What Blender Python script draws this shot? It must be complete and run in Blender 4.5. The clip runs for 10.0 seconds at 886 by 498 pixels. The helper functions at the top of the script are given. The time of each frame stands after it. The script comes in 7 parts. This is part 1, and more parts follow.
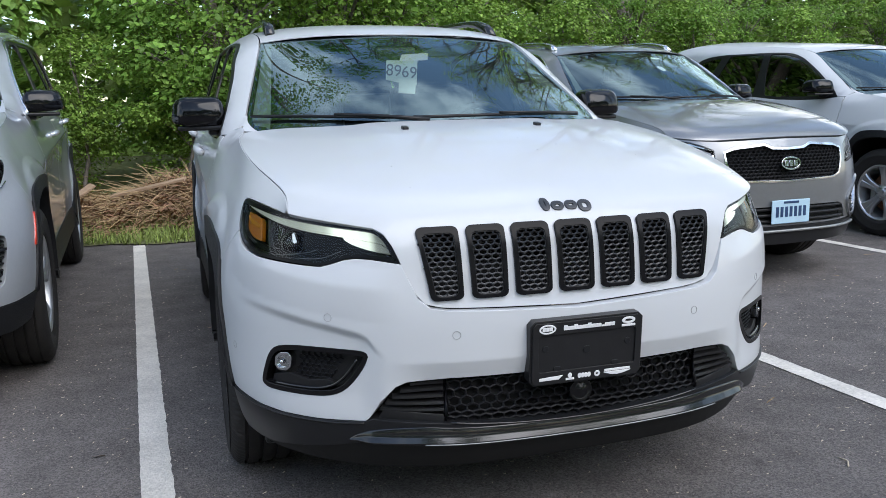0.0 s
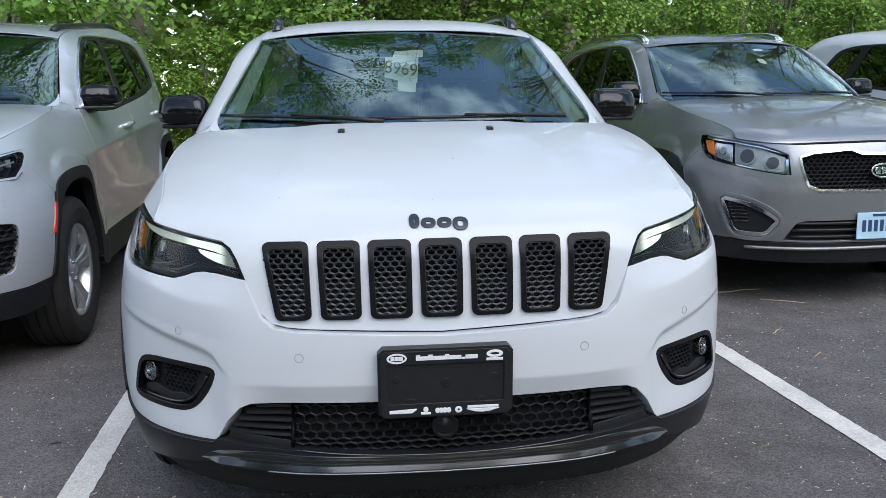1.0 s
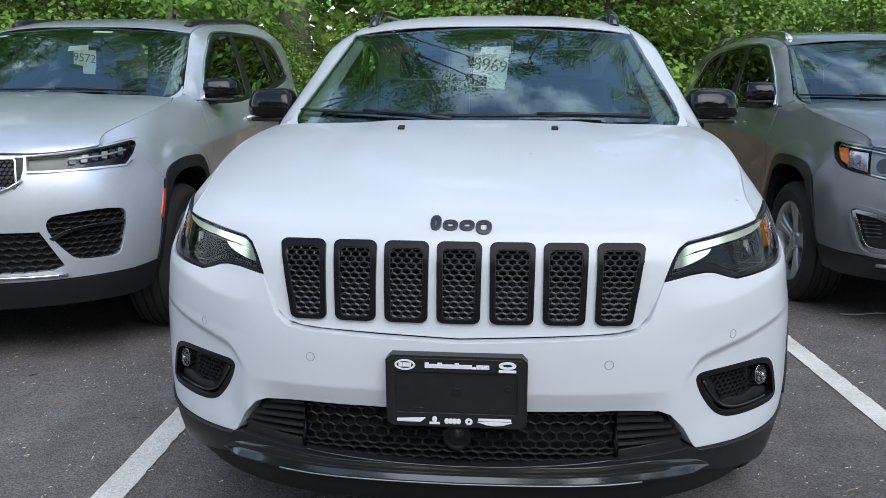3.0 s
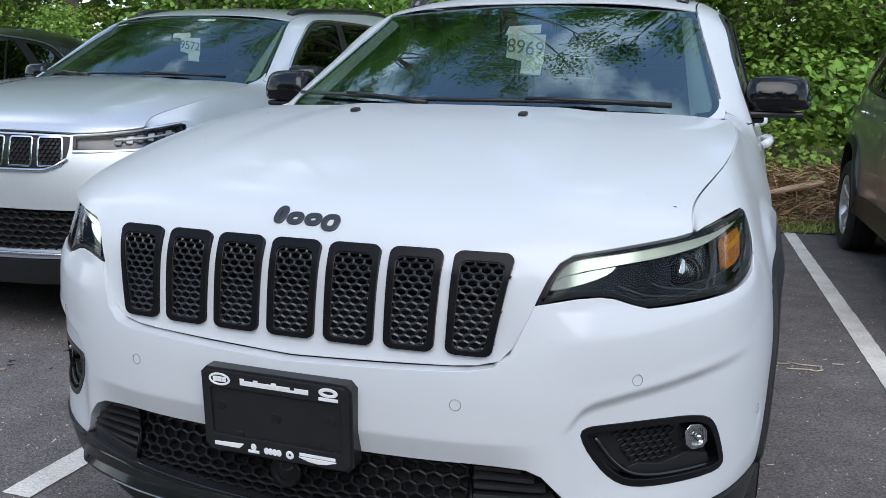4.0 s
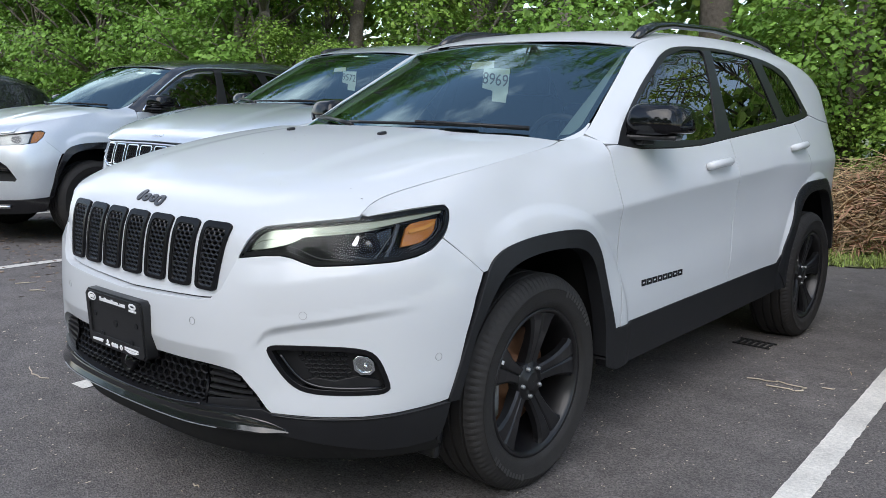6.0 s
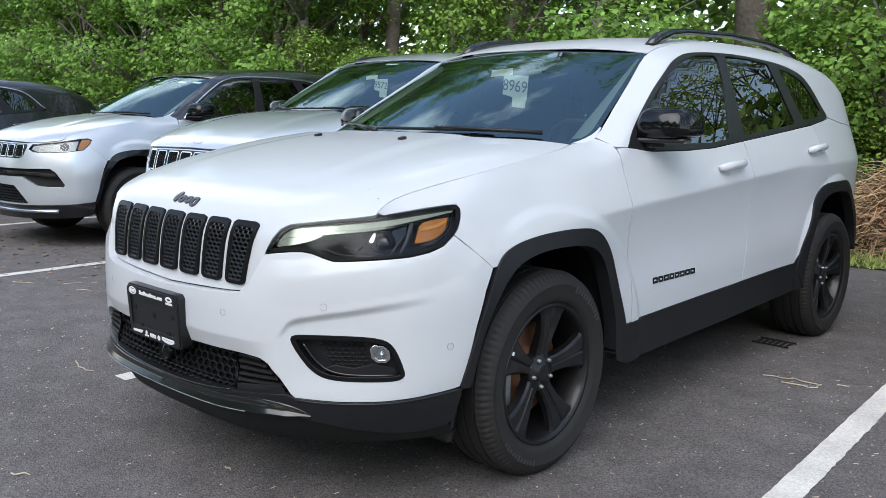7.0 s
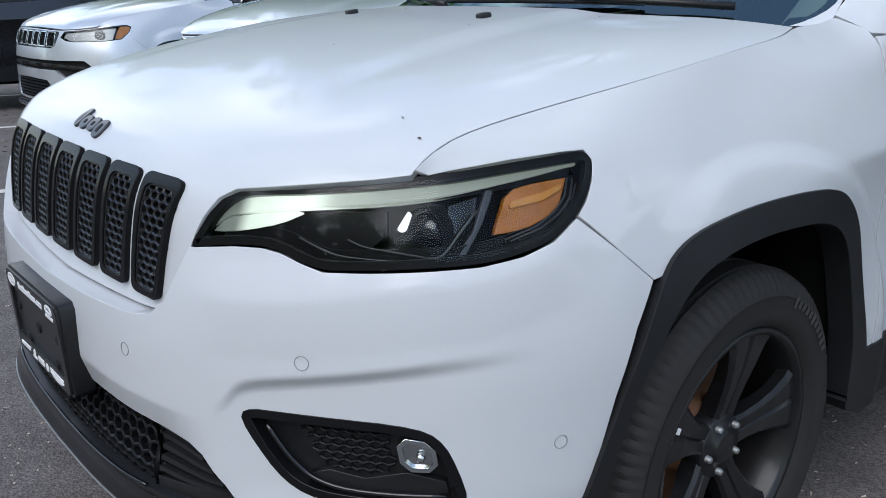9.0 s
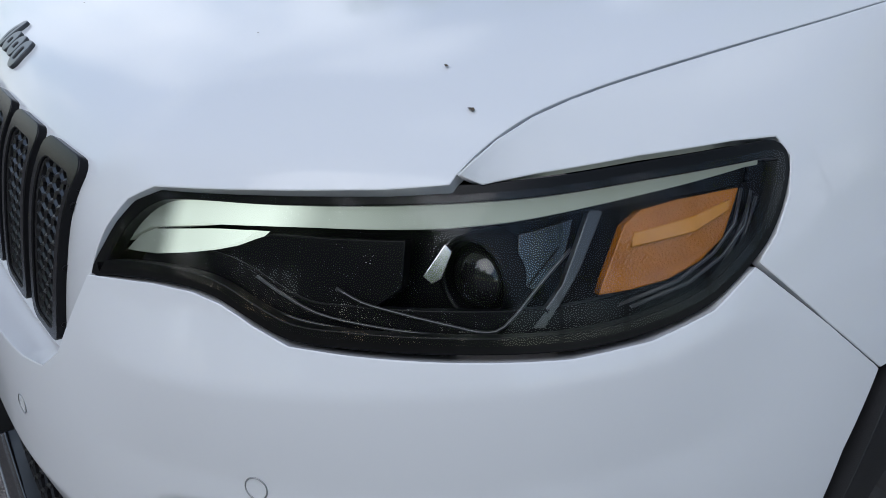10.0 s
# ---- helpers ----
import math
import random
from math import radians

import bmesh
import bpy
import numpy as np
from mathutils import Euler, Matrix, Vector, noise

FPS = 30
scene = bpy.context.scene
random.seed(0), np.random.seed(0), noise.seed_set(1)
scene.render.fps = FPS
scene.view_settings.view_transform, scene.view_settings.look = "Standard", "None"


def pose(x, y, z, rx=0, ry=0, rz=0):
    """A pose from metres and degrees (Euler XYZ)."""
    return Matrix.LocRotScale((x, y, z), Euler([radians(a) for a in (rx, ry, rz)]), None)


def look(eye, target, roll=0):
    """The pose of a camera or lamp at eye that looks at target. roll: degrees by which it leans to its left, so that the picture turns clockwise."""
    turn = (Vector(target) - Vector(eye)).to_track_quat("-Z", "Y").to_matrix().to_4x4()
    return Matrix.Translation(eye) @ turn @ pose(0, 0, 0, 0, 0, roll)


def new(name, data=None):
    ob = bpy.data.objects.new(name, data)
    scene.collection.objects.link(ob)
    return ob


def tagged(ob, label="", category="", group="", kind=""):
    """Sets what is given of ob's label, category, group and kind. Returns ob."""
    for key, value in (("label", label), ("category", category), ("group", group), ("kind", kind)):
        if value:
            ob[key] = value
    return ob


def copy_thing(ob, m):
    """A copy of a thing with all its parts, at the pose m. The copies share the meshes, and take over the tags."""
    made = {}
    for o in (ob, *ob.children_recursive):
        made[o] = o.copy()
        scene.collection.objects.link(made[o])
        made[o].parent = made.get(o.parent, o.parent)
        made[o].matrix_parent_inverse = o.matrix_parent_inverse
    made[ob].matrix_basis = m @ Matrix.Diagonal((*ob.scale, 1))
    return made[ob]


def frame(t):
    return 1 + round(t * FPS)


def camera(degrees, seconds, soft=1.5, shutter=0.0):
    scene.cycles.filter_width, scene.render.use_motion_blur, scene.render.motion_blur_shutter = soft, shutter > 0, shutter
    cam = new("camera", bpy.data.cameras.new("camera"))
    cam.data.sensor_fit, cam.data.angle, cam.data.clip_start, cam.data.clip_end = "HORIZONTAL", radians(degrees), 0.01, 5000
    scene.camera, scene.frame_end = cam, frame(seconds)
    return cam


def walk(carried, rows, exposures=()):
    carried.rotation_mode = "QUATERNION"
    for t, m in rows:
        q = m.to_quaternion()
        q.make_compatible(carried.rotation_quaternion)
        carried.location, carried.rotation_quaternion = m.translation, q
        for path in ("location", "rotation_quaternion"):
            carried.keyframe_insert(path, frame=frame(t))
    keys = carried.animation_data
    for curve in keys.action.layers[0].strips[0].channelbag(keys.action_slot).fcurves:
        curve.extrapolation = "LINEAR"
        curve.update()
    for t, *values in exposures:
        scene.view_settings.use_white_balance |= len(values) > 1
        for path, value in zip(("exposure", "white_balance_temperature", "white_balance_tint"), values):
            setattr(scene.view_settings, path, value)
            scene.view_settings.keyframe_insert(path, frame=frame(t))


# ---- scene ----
cam = camera(55.5, 10.0, soft=0.6)
PATH = [
    (0, (-1.004, -1.981, 1.21), (-0.416, -0.099, 0.872), -1.3),
    (0.5, (-0.555, -1.962, 1.222), (-0.176, -0.03, 0.869), -1.2),
    (1, (-0.19, -1.968, 1.243), (0, -0.009, 0.885), -0.9),
    (1.5, (0, -1.971, 1.248), (0.066, -0.004, 0.888), -0.6),
    (2, (0.051, -1.976, 1.247), (0.053, -0.008, 0.89), -0.4),
    (2.5, (0.064, -1.961, 1.249), (0.006, 0.006, 0.89), -0.3),
    (2.7, (0.068, -1.941, 1.245), (-0.028, 0.025, 0.886), -0.2),
    (3.8, (0.652, -1.522, 1.207), (0.115, 0.369, 0.842), 0.9),
    (4, (0.806, -1.378, 1.181), (0.157, 0.479, 0.821), 1.1),
    (4.5, (1.21, -1.111, 1.194), (0.317, 0.643, 0.836), 1.7),
    (5, (1.657, -1.1, 1.208), (0.578, 0.548, 0.861), 2.0),
    (5.5, (2.007, -1.241, 1.222), (0.808, 0.324, 0.889), 1.8),
    (5.7, (2.164, -1.255, 1.209), (0.93, 0.284, 0.882), 1.6),
    (6.8, (2.507, -1.351, 1.215), (1.167, 0.102, 0.907), 1.0),
    (7, (2.511, -1.347, 1.212), (1.164, 0.098, 0.904), 0.9),
    (7.5, (2.515, -1.322, 1.212), (1.148, 0.101, 0.883), 0.8),
    (8, (2.387, -1.188, 1.18), (0.995, 0.198, 0.802), 0.8),
    (8.5, (1.992, -0.841, 1.182), (0.565, 0.486, 0.728), 0.8),
    (9, (1.607, -0.411, 1.15), (0.144, 0.836, 0.598), 1.0),
    (9.5, (1.303, -0.145, 1.13), (-0.198, 0.995, 0.46), 0.9),
    (10, (1.205, -0.045, 1.128), (-0.322, 0.979, 0.34), 1.4),
]
EXPOSURES = [(0.0, 0.69, 6000, 10), (1.5, 0.66, 5900, 10), (4.0, 0.62, 5900, 10), (5.5, 0.64, 6100, 10), (7.0, 0.79, 6100, 10), (8.0, 0.73, 6000, 10), (9.0, 0.48, 5880, 10), (10.0, 0.14, 5850, 10)]
walk(cam, [(t, look(eye, target, roll)) for t, eye, target, roll in PATH], EXPOSURES)

# ---- world and light: a bright, cloudy day ----
SUN_HEIGHT, SUN_TURN = 42.0, 159.0
world = bpy.data.worlds.new("sky")
scene.world = world
world.use_nodes = True
wn = world.node_tree
wn.nodes.clear()
sky = wn.nodes.new("ShaderNodeTexSky")
sky.sky_type = "NISHITA"
sky.sun_disc = False
sky.sun_elevation = radians(SUN_HEIGHT)
sky.sun_rotation = radians(SUN_TURN)
sky.air_density, sky.dust_density, sky.ozone_density = 1.2, 0.8, 0.8
coord = wn.nodes.new("ShaderNodeTexCoord")
drift = wn.nodes.new("ShaderNodeMapping")
drift.inputs["Location"].default_value = (5.2, 1.7, 3.1)
cloud = wn.nodes.new("ShaderNodeTexNoise")
cloud.inputs["Scale"].default_value = 2.2
cloud.inputs["Detail"].default_value = 8
cloud.inputs["Roughness"].default_value = 0.6
ramp = wn.nodes.new("ShaderNodeValToRGB")
ramp.color_ramp.elements[0].position, ramp.color_ramp.elements[1].position = 0.50, 0.70
ramp.color_ramp.elements[0].color = (0.05, 0.05, 0.05, 1)
mixer = wn.nodes.new("ShaderNodeMix")
mixer.data_type = "RGBA"
mixer.inputs["B"].default_value = (10.6, 10.5, 10.3, 1)
back = wn.nodes.new("ShaderNodeBackground")
back.inputs["Strength"].default_value = 0.15
wout = wn.nodes.new("ShaderNodeOutputWorld")
wn.links.new(coord.outputs["Generated"], drift.inputs["Vector"])
wn.links.new(drift.outputs["Vector"], cloud.inputs["Vector"])
wn.links.new(cloud.outputs["Fac"], ramp.inputs["Fac"])
wn.links.new(ramp.outputs["Color"], mixer.inputs["Factor"])
wn.links.new(sky.outputs["Color"], mixer.inputs["A"])
wn.links.new(mixer.outputs["Result"], back.inputs["Color"])
wn.links.new(back.outputs["Background"], wout.inputs["Surface"])
sun_data = bpy.data.lights.new("sun", "SUN")
sun_data.energy, sun_data.angle, sun_data.color = 1.7, radians(60), (1.0, 0.92, 0.83)
sun = new("sun", sun_data)
sun.matrix_world = look((0, 0, 0), (-math.sin(radians(SUN_TURN)), -math.cos(radians(SUN_TURN)), -math.tan(radians(SUN_HEIGHT))))

# ---- materials ----
def material(name, base, rough=0.5, metal=0.0, coat=0.0, var=0.12, scale=30.0, bump=0.0, bump_scale=300.0, spec=0.5, random_tint=0.0, light=0.0, coat_rough=0.03, trans=0.0):
    """A surface with two scales of variation in colour and gloss, and fine relief."""
    m = bpy.data.materials.new(name)
    m.use_nodes = True
    nt = m.node_tree
    p = nt.nodes["Principled BSDF"]
    p.inputs["Roughness"].default_value = rough
    p.inputs["Metallic"].default_value = metal
    p.inputs["Coat Weight"].default_value = coat
    p.inputs["Coat Roughness"].default_value = coat_rough
    p.inputs["Specular IOR Level"].default_value = spec
    p.inputs["Transmission Weight"].default_value = trans
    tc = nt.nodes.new("ShaderNodeTexCoord")
    a = nt.nodes.new("ShaderNodeTexNoise")
    a.inputs["Scale"].default_value, a.inputs["Detail"].default_value = scale, 6
    b = nt.nodes.new("ShaderNodeTexNoise")
    b.inputs["Scale"].default_value, b.inputs["Detail"].default_value = scale * 0.06, 3
    for n in (a, b):
        nt.links.new(tc.outputs["Object"], n.inputs["Vector"])
    add = nt.nodes.new("ShaderNodeMath")
    add.operation = "ADD"
    nt.links.new(a.outputs["Fac"], add.inputs[0])
    nt.links.new(b.outputs["Fac"], add.inputs[1])
    rng = nt.nodes.new("ShaderNodeMapRange")
    rng.inputs["From Min"].default_value, rng.inputs["From Max"].default_value = 0.6, 1.4
    rng.inputs["To Min"].default_value, rng.inputs["To Max"].default_value = 1 - var, 1 + var
    nt.links.new(add.outputs[0], rng.inputs["Value"])
    last = rng.outputs[0]
    if random_tint:
        info = nt.nodes.new("ShaderNodeNewGeometry")
        r2 = nt.nodes.new("ShaderNodeMapRange")
        r2.inputs["To Min"].default_value, r2.inputs["To Max"].default_value = 1 - random_tint, 1 + random_tint
        nt.links.new(info.outputs["Random Per Island"], r2.inputs["Value"])
        mul = nt.nodes.new("ShaderNodeMath")
        mul.operation = "MULTIPLY"
        nt.links.new(last, mul.inputs[0])
        nt.links.new(r2.outputs[0], mul.inputs[1])
        last = mul.outputs[0]
    vm = nt.nodes.new("ShaderNodeVectorMath")
    vm.operation = "SCALE"
    vm.inputs[0].default_value = base
    nt.links.new(last, vm.inputs["Scale"])
    nt.links.new(vm.outputs[0], p.inputs["Base Color"])
    if bump:
        c = nt.nodes.new("ShaderNodeTexNoise")
        c.inputs["Scale"].default_value, c.inputs["Detail"].default_value = bump_scale, 4
        nt.links.new(tc.outputs["Object"], c.inputs["Vector"])
        bp = nt.nodes.new("ShaderNodeBump")
        bp.inputs["Strength"].default_value, bp.inputs["Distance"].default_value = bump, 0.01
        nt.links.new(c.outputs["Fac"], bp.inputs["Height"])
        nt.links.new(bp.outputs[0], p.inputs["Normal"])
    if light:
        p.inputs["Emission Color"].default_value = (*base, 1)
        p.inputs["Emission Strength"].default_value = light
    return m


def glass(name, tint, rough=0.0, ior=1.5, sheen=(1, 1, 1)):
    """A thin pane: tinted see-through with mirror-like gloss by Fresnel."""
    m = bpy.data.materials.new(name)
    m.use_nodes = True
    nt = m.node_tree
    nt.nodes.clear()
    out = nt.nodes.new("ShaderNodeOutputMaterial")
    tr = nt.nodes.new("ShaderNodeBsdfTransparent")
    tr.inputs["Color"].default_value = (*tint, 1)
    gl = nt.nodes.new("ShaderNodeBsdfGlossy")
    gl.inputs["Roughness"].default_value = rough
    gl.inputs["Color"].default_value = (*sheen, 1)
    fr = nt.nodes.new("ShaderNodeFresnel")
    fr.inputs["IOR"].default_value = ior
    mx = nt.nodes.new("ShaderNodeMixShader")
    nt.links.new(fr.outputs[0], mx.inputs["Fac"])
    nt.links.new(tr.outputs[0], mx.inputs[1])
    nt.links.new(gl.outputs[0], mx.inputs[2])
    nt.links.new(mx.outputs[0], out.inputs["Surface"])
    return m


WHITE = material("white_paint", (0.572, 0.587, 0.602), 0.38, coat=0.65, var=0.012, scale=6, coat_rough=0.03, spec=0.1)
SILVER = material("silver_paint", (0.59, 0.62, 0.65), 0.35, metal=0.55, coat=1.0, var=0.03, scale=900)
GREY = material("grey_paint", (0.24, 0.247, 0.255), 0.30, metal=0.6, coat=1.0, var=0.05, scale=900)
BLACK_PAINT = material("black_paint", (0.012, 0.012, 0.014), 0.25, coat=1.0, var=0.1, scale=8)
GLOSS_BLACK = material("gloss_black_plastic", (0.009, 0.009, 0.010), 0.14, coat=0.3, var=0.15, scale=14)
SATIN_BLACK = material("satin_black_plastic", (0.017, 0.017, 0.018), 0.32, var=0.2, scale=30, spec=0.3)
CLADDING = material("grained_black_plastic", (0.011, 0.0115, 0.013), 0.5, var=0.2, scale=24, bump=0.12, bump_scale=900, spec=0.32)
DEEP_BLACK = material("deep_black", (0.006, 0.006, 0.006), 0.8, var=0.2, scale=20)
RUBBER = material("tyre_rubber", (0.015, 0.0135, 0.0125), 0.72, var=0.35, scale=22, bump=0.15, bump_scale=500)
RIM_BLACK = material("black_wheel_paint", (0.009, 0.009, 0.010), 0.36, coat=0.15, spec=0.35, var=0.25, scale=18)
RIM_SILVER = material("silver_wheel_paint", (0.55, 0.56, 0.57), 0.3, metal=0.8, var=0.08, scale=20)
RUST = material("rusty_disc", (0.16, 0.075, 0.035), 0.7, metal=0.3, var=0.4, scale=40)
TYRE_MARK = material("raised_tyre_mark", (0.045, 0.043, 0.041), 0.6, var=0.2, scale=60)
BARK_BITS = material("dark_plant_bits", (0.06, 0.045, 0.03), 0.9, var=0.4, scale=200)
CAST = material("cast_metal", (0.35, 0.36, 0.36), 0.5, metal=0.8, var=0.2, scale=40)
CHROME = material("chrome", (0.75, 0.76, 0.78), 0.12, metal=1.0, var=0.04, scale=10)
REFLECTOR = material("lamp_reflector", (0.6, 0.6, 0.6), 0.18, metal=1.0, var=0.1, scale=60)
AMBER = material("amber_reflector", (0.37, 0.125, 0.004), 0.22, coat=0.4, var=0.25, scale=30, bump=0.35, bump_scale=420)
RED_MARK = material("red_side_marker", (0.65, 0.05, 0.02), 0.25, coat=0.8, var=0.1, scale=30)
LAMP_BLACK = material("black_lamp_mask", (0.004, 0.004, 0.005), 0.28, var=0.15, scale=20, spec=0.10)
SEAL = material("black_lamp_seal", (0.004, 0.004, 0.0045), 0.3, var=0.15, scale=20, spec=0.16)
MIRROR_BLACK = material("gloss_black_mirror_cap", (0.004, 0.004, 0.005), 0.08, var=0.1, scale=12, spec=0.4)
NET_BLACK = material("dull_black_net", (0.008, 0.008, 0.009), 0.38, var=0.2, scale=30, spec=0.16)
LIP_BLACK = material("smooth_black_lip", (0.012, 0.0125, 0.014), 0.36, var=0.2, scale=16, spec=0.45)
SLOT_FRAME = material("black_slot_frame", (0.008, 0.008, 0.009), 0.24, var=0.15, scale=20, spec=0.12)
SLOT_NET = material("glossy_black_net", (0.010, 0.010, 0.011), 0.28, var=0.15, scale=30, spec=0.6)
LIP_GLOSS = material("glossy_black_lip", (0.006, 0.006, 0.007), 0.2, var=0.2, scale=16, spec=0.35)
AMBER_CLEAR = material("pale_amber_lens", (0.47, 0.20, 0.017), 0.22, coat=0.5, var=0.15, scale=40)
ORANGE = material("orange_lamp_lens", (0.72, 0.20, 0.03), 0.25, coat=0.8, var=0.1, scale=30)
CABIN = material("dark_cabin_trim", (0.012, 0.013, 0.014), 0.7, var=0.2, scale=20)
SEAT = material("black_leather", (0.009, 0.009, 0.010), 0.5, var=0.2, scale=20)
LINER = material("pale_pillar_trim", (0.17, 0.21, 0.205), 0.8, var=0.06, scale=12)
PAPER = material("pale_green_paper", (0.64, 0.74, 0.65), 0.7, var=0.05, scale=40)
WHITE_PAPER = material("white_paper", (0.82, 0.86, 0.82), 0.7, var=0.04, scale=40)
INK = material("dark_ink", (0.14, 0.13, 0.10), 0.8, var=0.1, scale=40)
PRINT = material("white_print", (0.78, 0.78, 0.78), 0.5, var=0.05, scale=40)
BADGE = material("dark_grey_badge", (0.06, 0.062, 0.066), 0.28, metal=0.6, var=0.1, scale=40)
PLATE_BLUE = material("blue_white_plate", (0.46, 0.64, 0.76), 0.4, var=0.1, scale=10)
PANE = glass("tinted_windscreen", (0.70, 0.84, 0.82), ior=2.4, sheen=(0.70, 0.93, 1.0))
HEADLINE = material("grey_headlining", (0.03, 0.033, 0.034), 0.9, var=0.1, scale=12)
PANE_DARK = glass("privacy_glass", (0.03, 0.038, 0.036), ior=2.1)
LENS = glass("clear_lens", (0.93, 0.95, 0.95), ior=1.27)


def light_guide_material():
    """The day running light: a frosted guide that is lit most strongly near its inner end."""
    m = material("day_running_light_guide", (0.11, 0.125, 0.11), 0.45, var=0.12, scale=20, spec=0.2)
    nt = m.node_tree
    p = nt.nodes["Principled BSDF"]
    tc = nt.nodes.new("ShaderNodeTexCoord")
    sep = nt.nodes.new("ShaderNodeSeparateXYZ")
    far = nt.nodes.new("ShaderNodeMath")
    far.operation = "ABSOLUTE"
    rng = nt.nodes.new("ShaderNodeMapRange")
    rng.inputs["From Min"].default_value, rng.inputs["From Max"].default_value = 0.47, 0.82
    ramp = nt.nodes.new("ShaderNodeValToRGB")
    ramp.color_ramp.interpolation = "EASE"
    stops = ((0.0, 0.03), (0.15, 0.08), (0.22, 0.65), (0.40, 0.85), (0.52, 0.32), (0.68, 0.20), (1.0, 0.12))
    while len(ramp.color_ramp.elements) < len(stops):
        ramp.color_ramp.elements.new(0.5)
    for e, (at, v) in zip(ramp.color_ramp.elements, stops):
        e.position, e.color = at, (v, v, v, 1)
    nt.links.new(tc.outputs["Object"], sep.inputs[0])
    nt.links.new(sep.outputs["X"], far.inputs[0])
    nt.links.new(far.outputs[0], rng.inputs["Value"])
    nt.links.new(rng.outputs[0], ramp.inputs["Fac"])
    p.inputs["Emission Color"].default_value = (0.93, 1.0, 0.80, 1)
    nt.links.new(ramp.outputs["Color"], p.inputs["Emission Strength"])
    return m


DRL = light_guide_material()


# ---- shape helpers ----
def spline(ts, vs):
    """A smooth curve through the values vs at the knots ts."""
    ts = [float(t) for t in ts]
    vs = np.array(vs, float)
    n = len(ts)
    m = [(vs[min(i + 1, n - 1)] - vs[max(i - 1, 0)]) / (ts[min(i + 1, n - 1)] - ts[max(i - 1, 0)]) for i in range(n)]

    def f(t):
        if t <= ts[0]:
            return vs[0] + m[0] * (t - ts[0])
        if t >= ts[-1]:
            return vs[-1] + m[-1] * (t - ts[-1])
        i = 0
        while t > ts[i + 1]:
            i += 1
        h = ts[i + 1] - ts[i]
        u = (t - ts[i]) / h
        return ((2 * u ** 3 - 3 * u ** 2 + 1) * vs[i] + (u ** 3 - 2 * u ** 2 + u) * h * m[i]
                + (3 * u ** 2 - 2 * u ** 3) * vs[i + 1] + (u ** 3 - u ** 2) * h * m[i + 1])
    return f


def step(a, b, t):
    u = min(max((t - a) / (b - a), 0.0), 1.0)
    return u * u * (3 - 2 * u)


def mesh_object(name, verts, faces, mat, parent=None, normals=None, smooth=True, label=""):
    me = bpy.data.meshes.new(name)
    me.from_pydata([tuple(v) for v in verts], [], faces)
    me.materials.append(mat)
    if smooth:
        me.shade_smooth()
    if normals is not None:
        me.normals_split_custom_set([tuple(n) for n in normals])
    ob = new(name, me)
    if parent is not None:
        ob.parent = parent
    if label:
        tagged(ob, label)
    return ob


def part(name, bm, mat, parent=None, label="", smooth=False):
    """Links a bmesh as one mesh object under a thing or a part."""
    me = bpy.data.meshes.new(name)
    bm.to_mesh(me)
    bm.free()
    me.materials.append(mat)
    if smooth:
        me.shade_smooth()
    ob = new(name, me)
    if parent is not None:
        ob.parent = parent
    if label:
        tagged(ob, label)
    return ob


def thing(name, label, category, group="", kind=""):
    ob = new(name)
    ob.empty_display_size = 0.2
    return tagged(ob, label, category, group, kind)


def dense(poly, d):
    """The closed outline with points no further than d apart."""
    out = []
    for (a, b), (c, e) in zip(poly, poly[1:] + poly[:1]):
        n = max(1, math.ceil(math.hypot(c - a, e - b) / d))
        out += [(a + (c - a) * i / n, b + (e - b) * i / n) for i in range(n)]
    return out


def rounded(poly, n=2):
    """Corner cutting: a smoother closed outline."""
    for _ in range(n):
        out = []
        for (a, b), (c, e) in zip(poly, poly[1:] + poly[:1]):
            out += [(a * 0.75 + c * 0.25, b * 0.75 + e * 0.25), (a * 0.25 + c * 0.75, b * 0.25 + e * 0.75)]
        poly = out
    return poly


def smooth_loop(poly, n=4):
    """A smooth closed curve through the points."""
    out, k = [], len(poly)
    for i in range(k):
        p0, p1, p2, p3 = (np.array(poly[(i + j) % k], float) for j in (-1, 0, 1, 2))
        for s in range(n):
            u = s / n
            out.append(tuple(0.5 * (2 * p1 + (p2 - p0) * u + (2 * p0 - 5 * p1 + 4 * p2 - p3) * u * u + (3 * p1 - p0 - 3 * p2 + p3) * u ** 3)))
    return out


def inside(p, polys):
    x, y = p
    hit = False
    for poly in polys:
        j = len(poly) - 1
        for i in range(len(poly)):
            (xi, yi), (xj, yj) = poly[i], poly[j]
            if (yi > y) != (yj > y) and x < (xj - xi) * (y - yi) / (yj - yi) + xi:
                hit = not hit
            j = i
    return hit


def shrink(poly, d):
    """The outline moved inwards by d."""
    area = sum(a[0] * b[1] - b[0] * a[1] for a, b in zip(poly, poly[1:] + poly[:1]))
    sg = 1 if area > 0 else -1
    out, k = [], len(poly)
    for i in range(k):
        (ax, ay), (bx, by), (cx, cy) = poly[i - 1], poly[i], poly[(i + 1) % k]
        n1 = Vector((-(by - ay), bx - ax)).normalized() if math.hypot(bx - ax, by - ay) > 1e-9 else Vector((0, 0))
        n2 = Vector((-(cy - by), cx - bx)).normalized() if math.hypot(cx - bx, cy - by) > 1e-9 else Vector((0, 0))
        n = (n1 + n2)
        n = n.normalized() if n.length > 1e-6 else n1
        out.append((bx + n.x * d * sg, by + n.y * d * sg))
    return out


HEART = Vector((0, 2.2, 0.55))


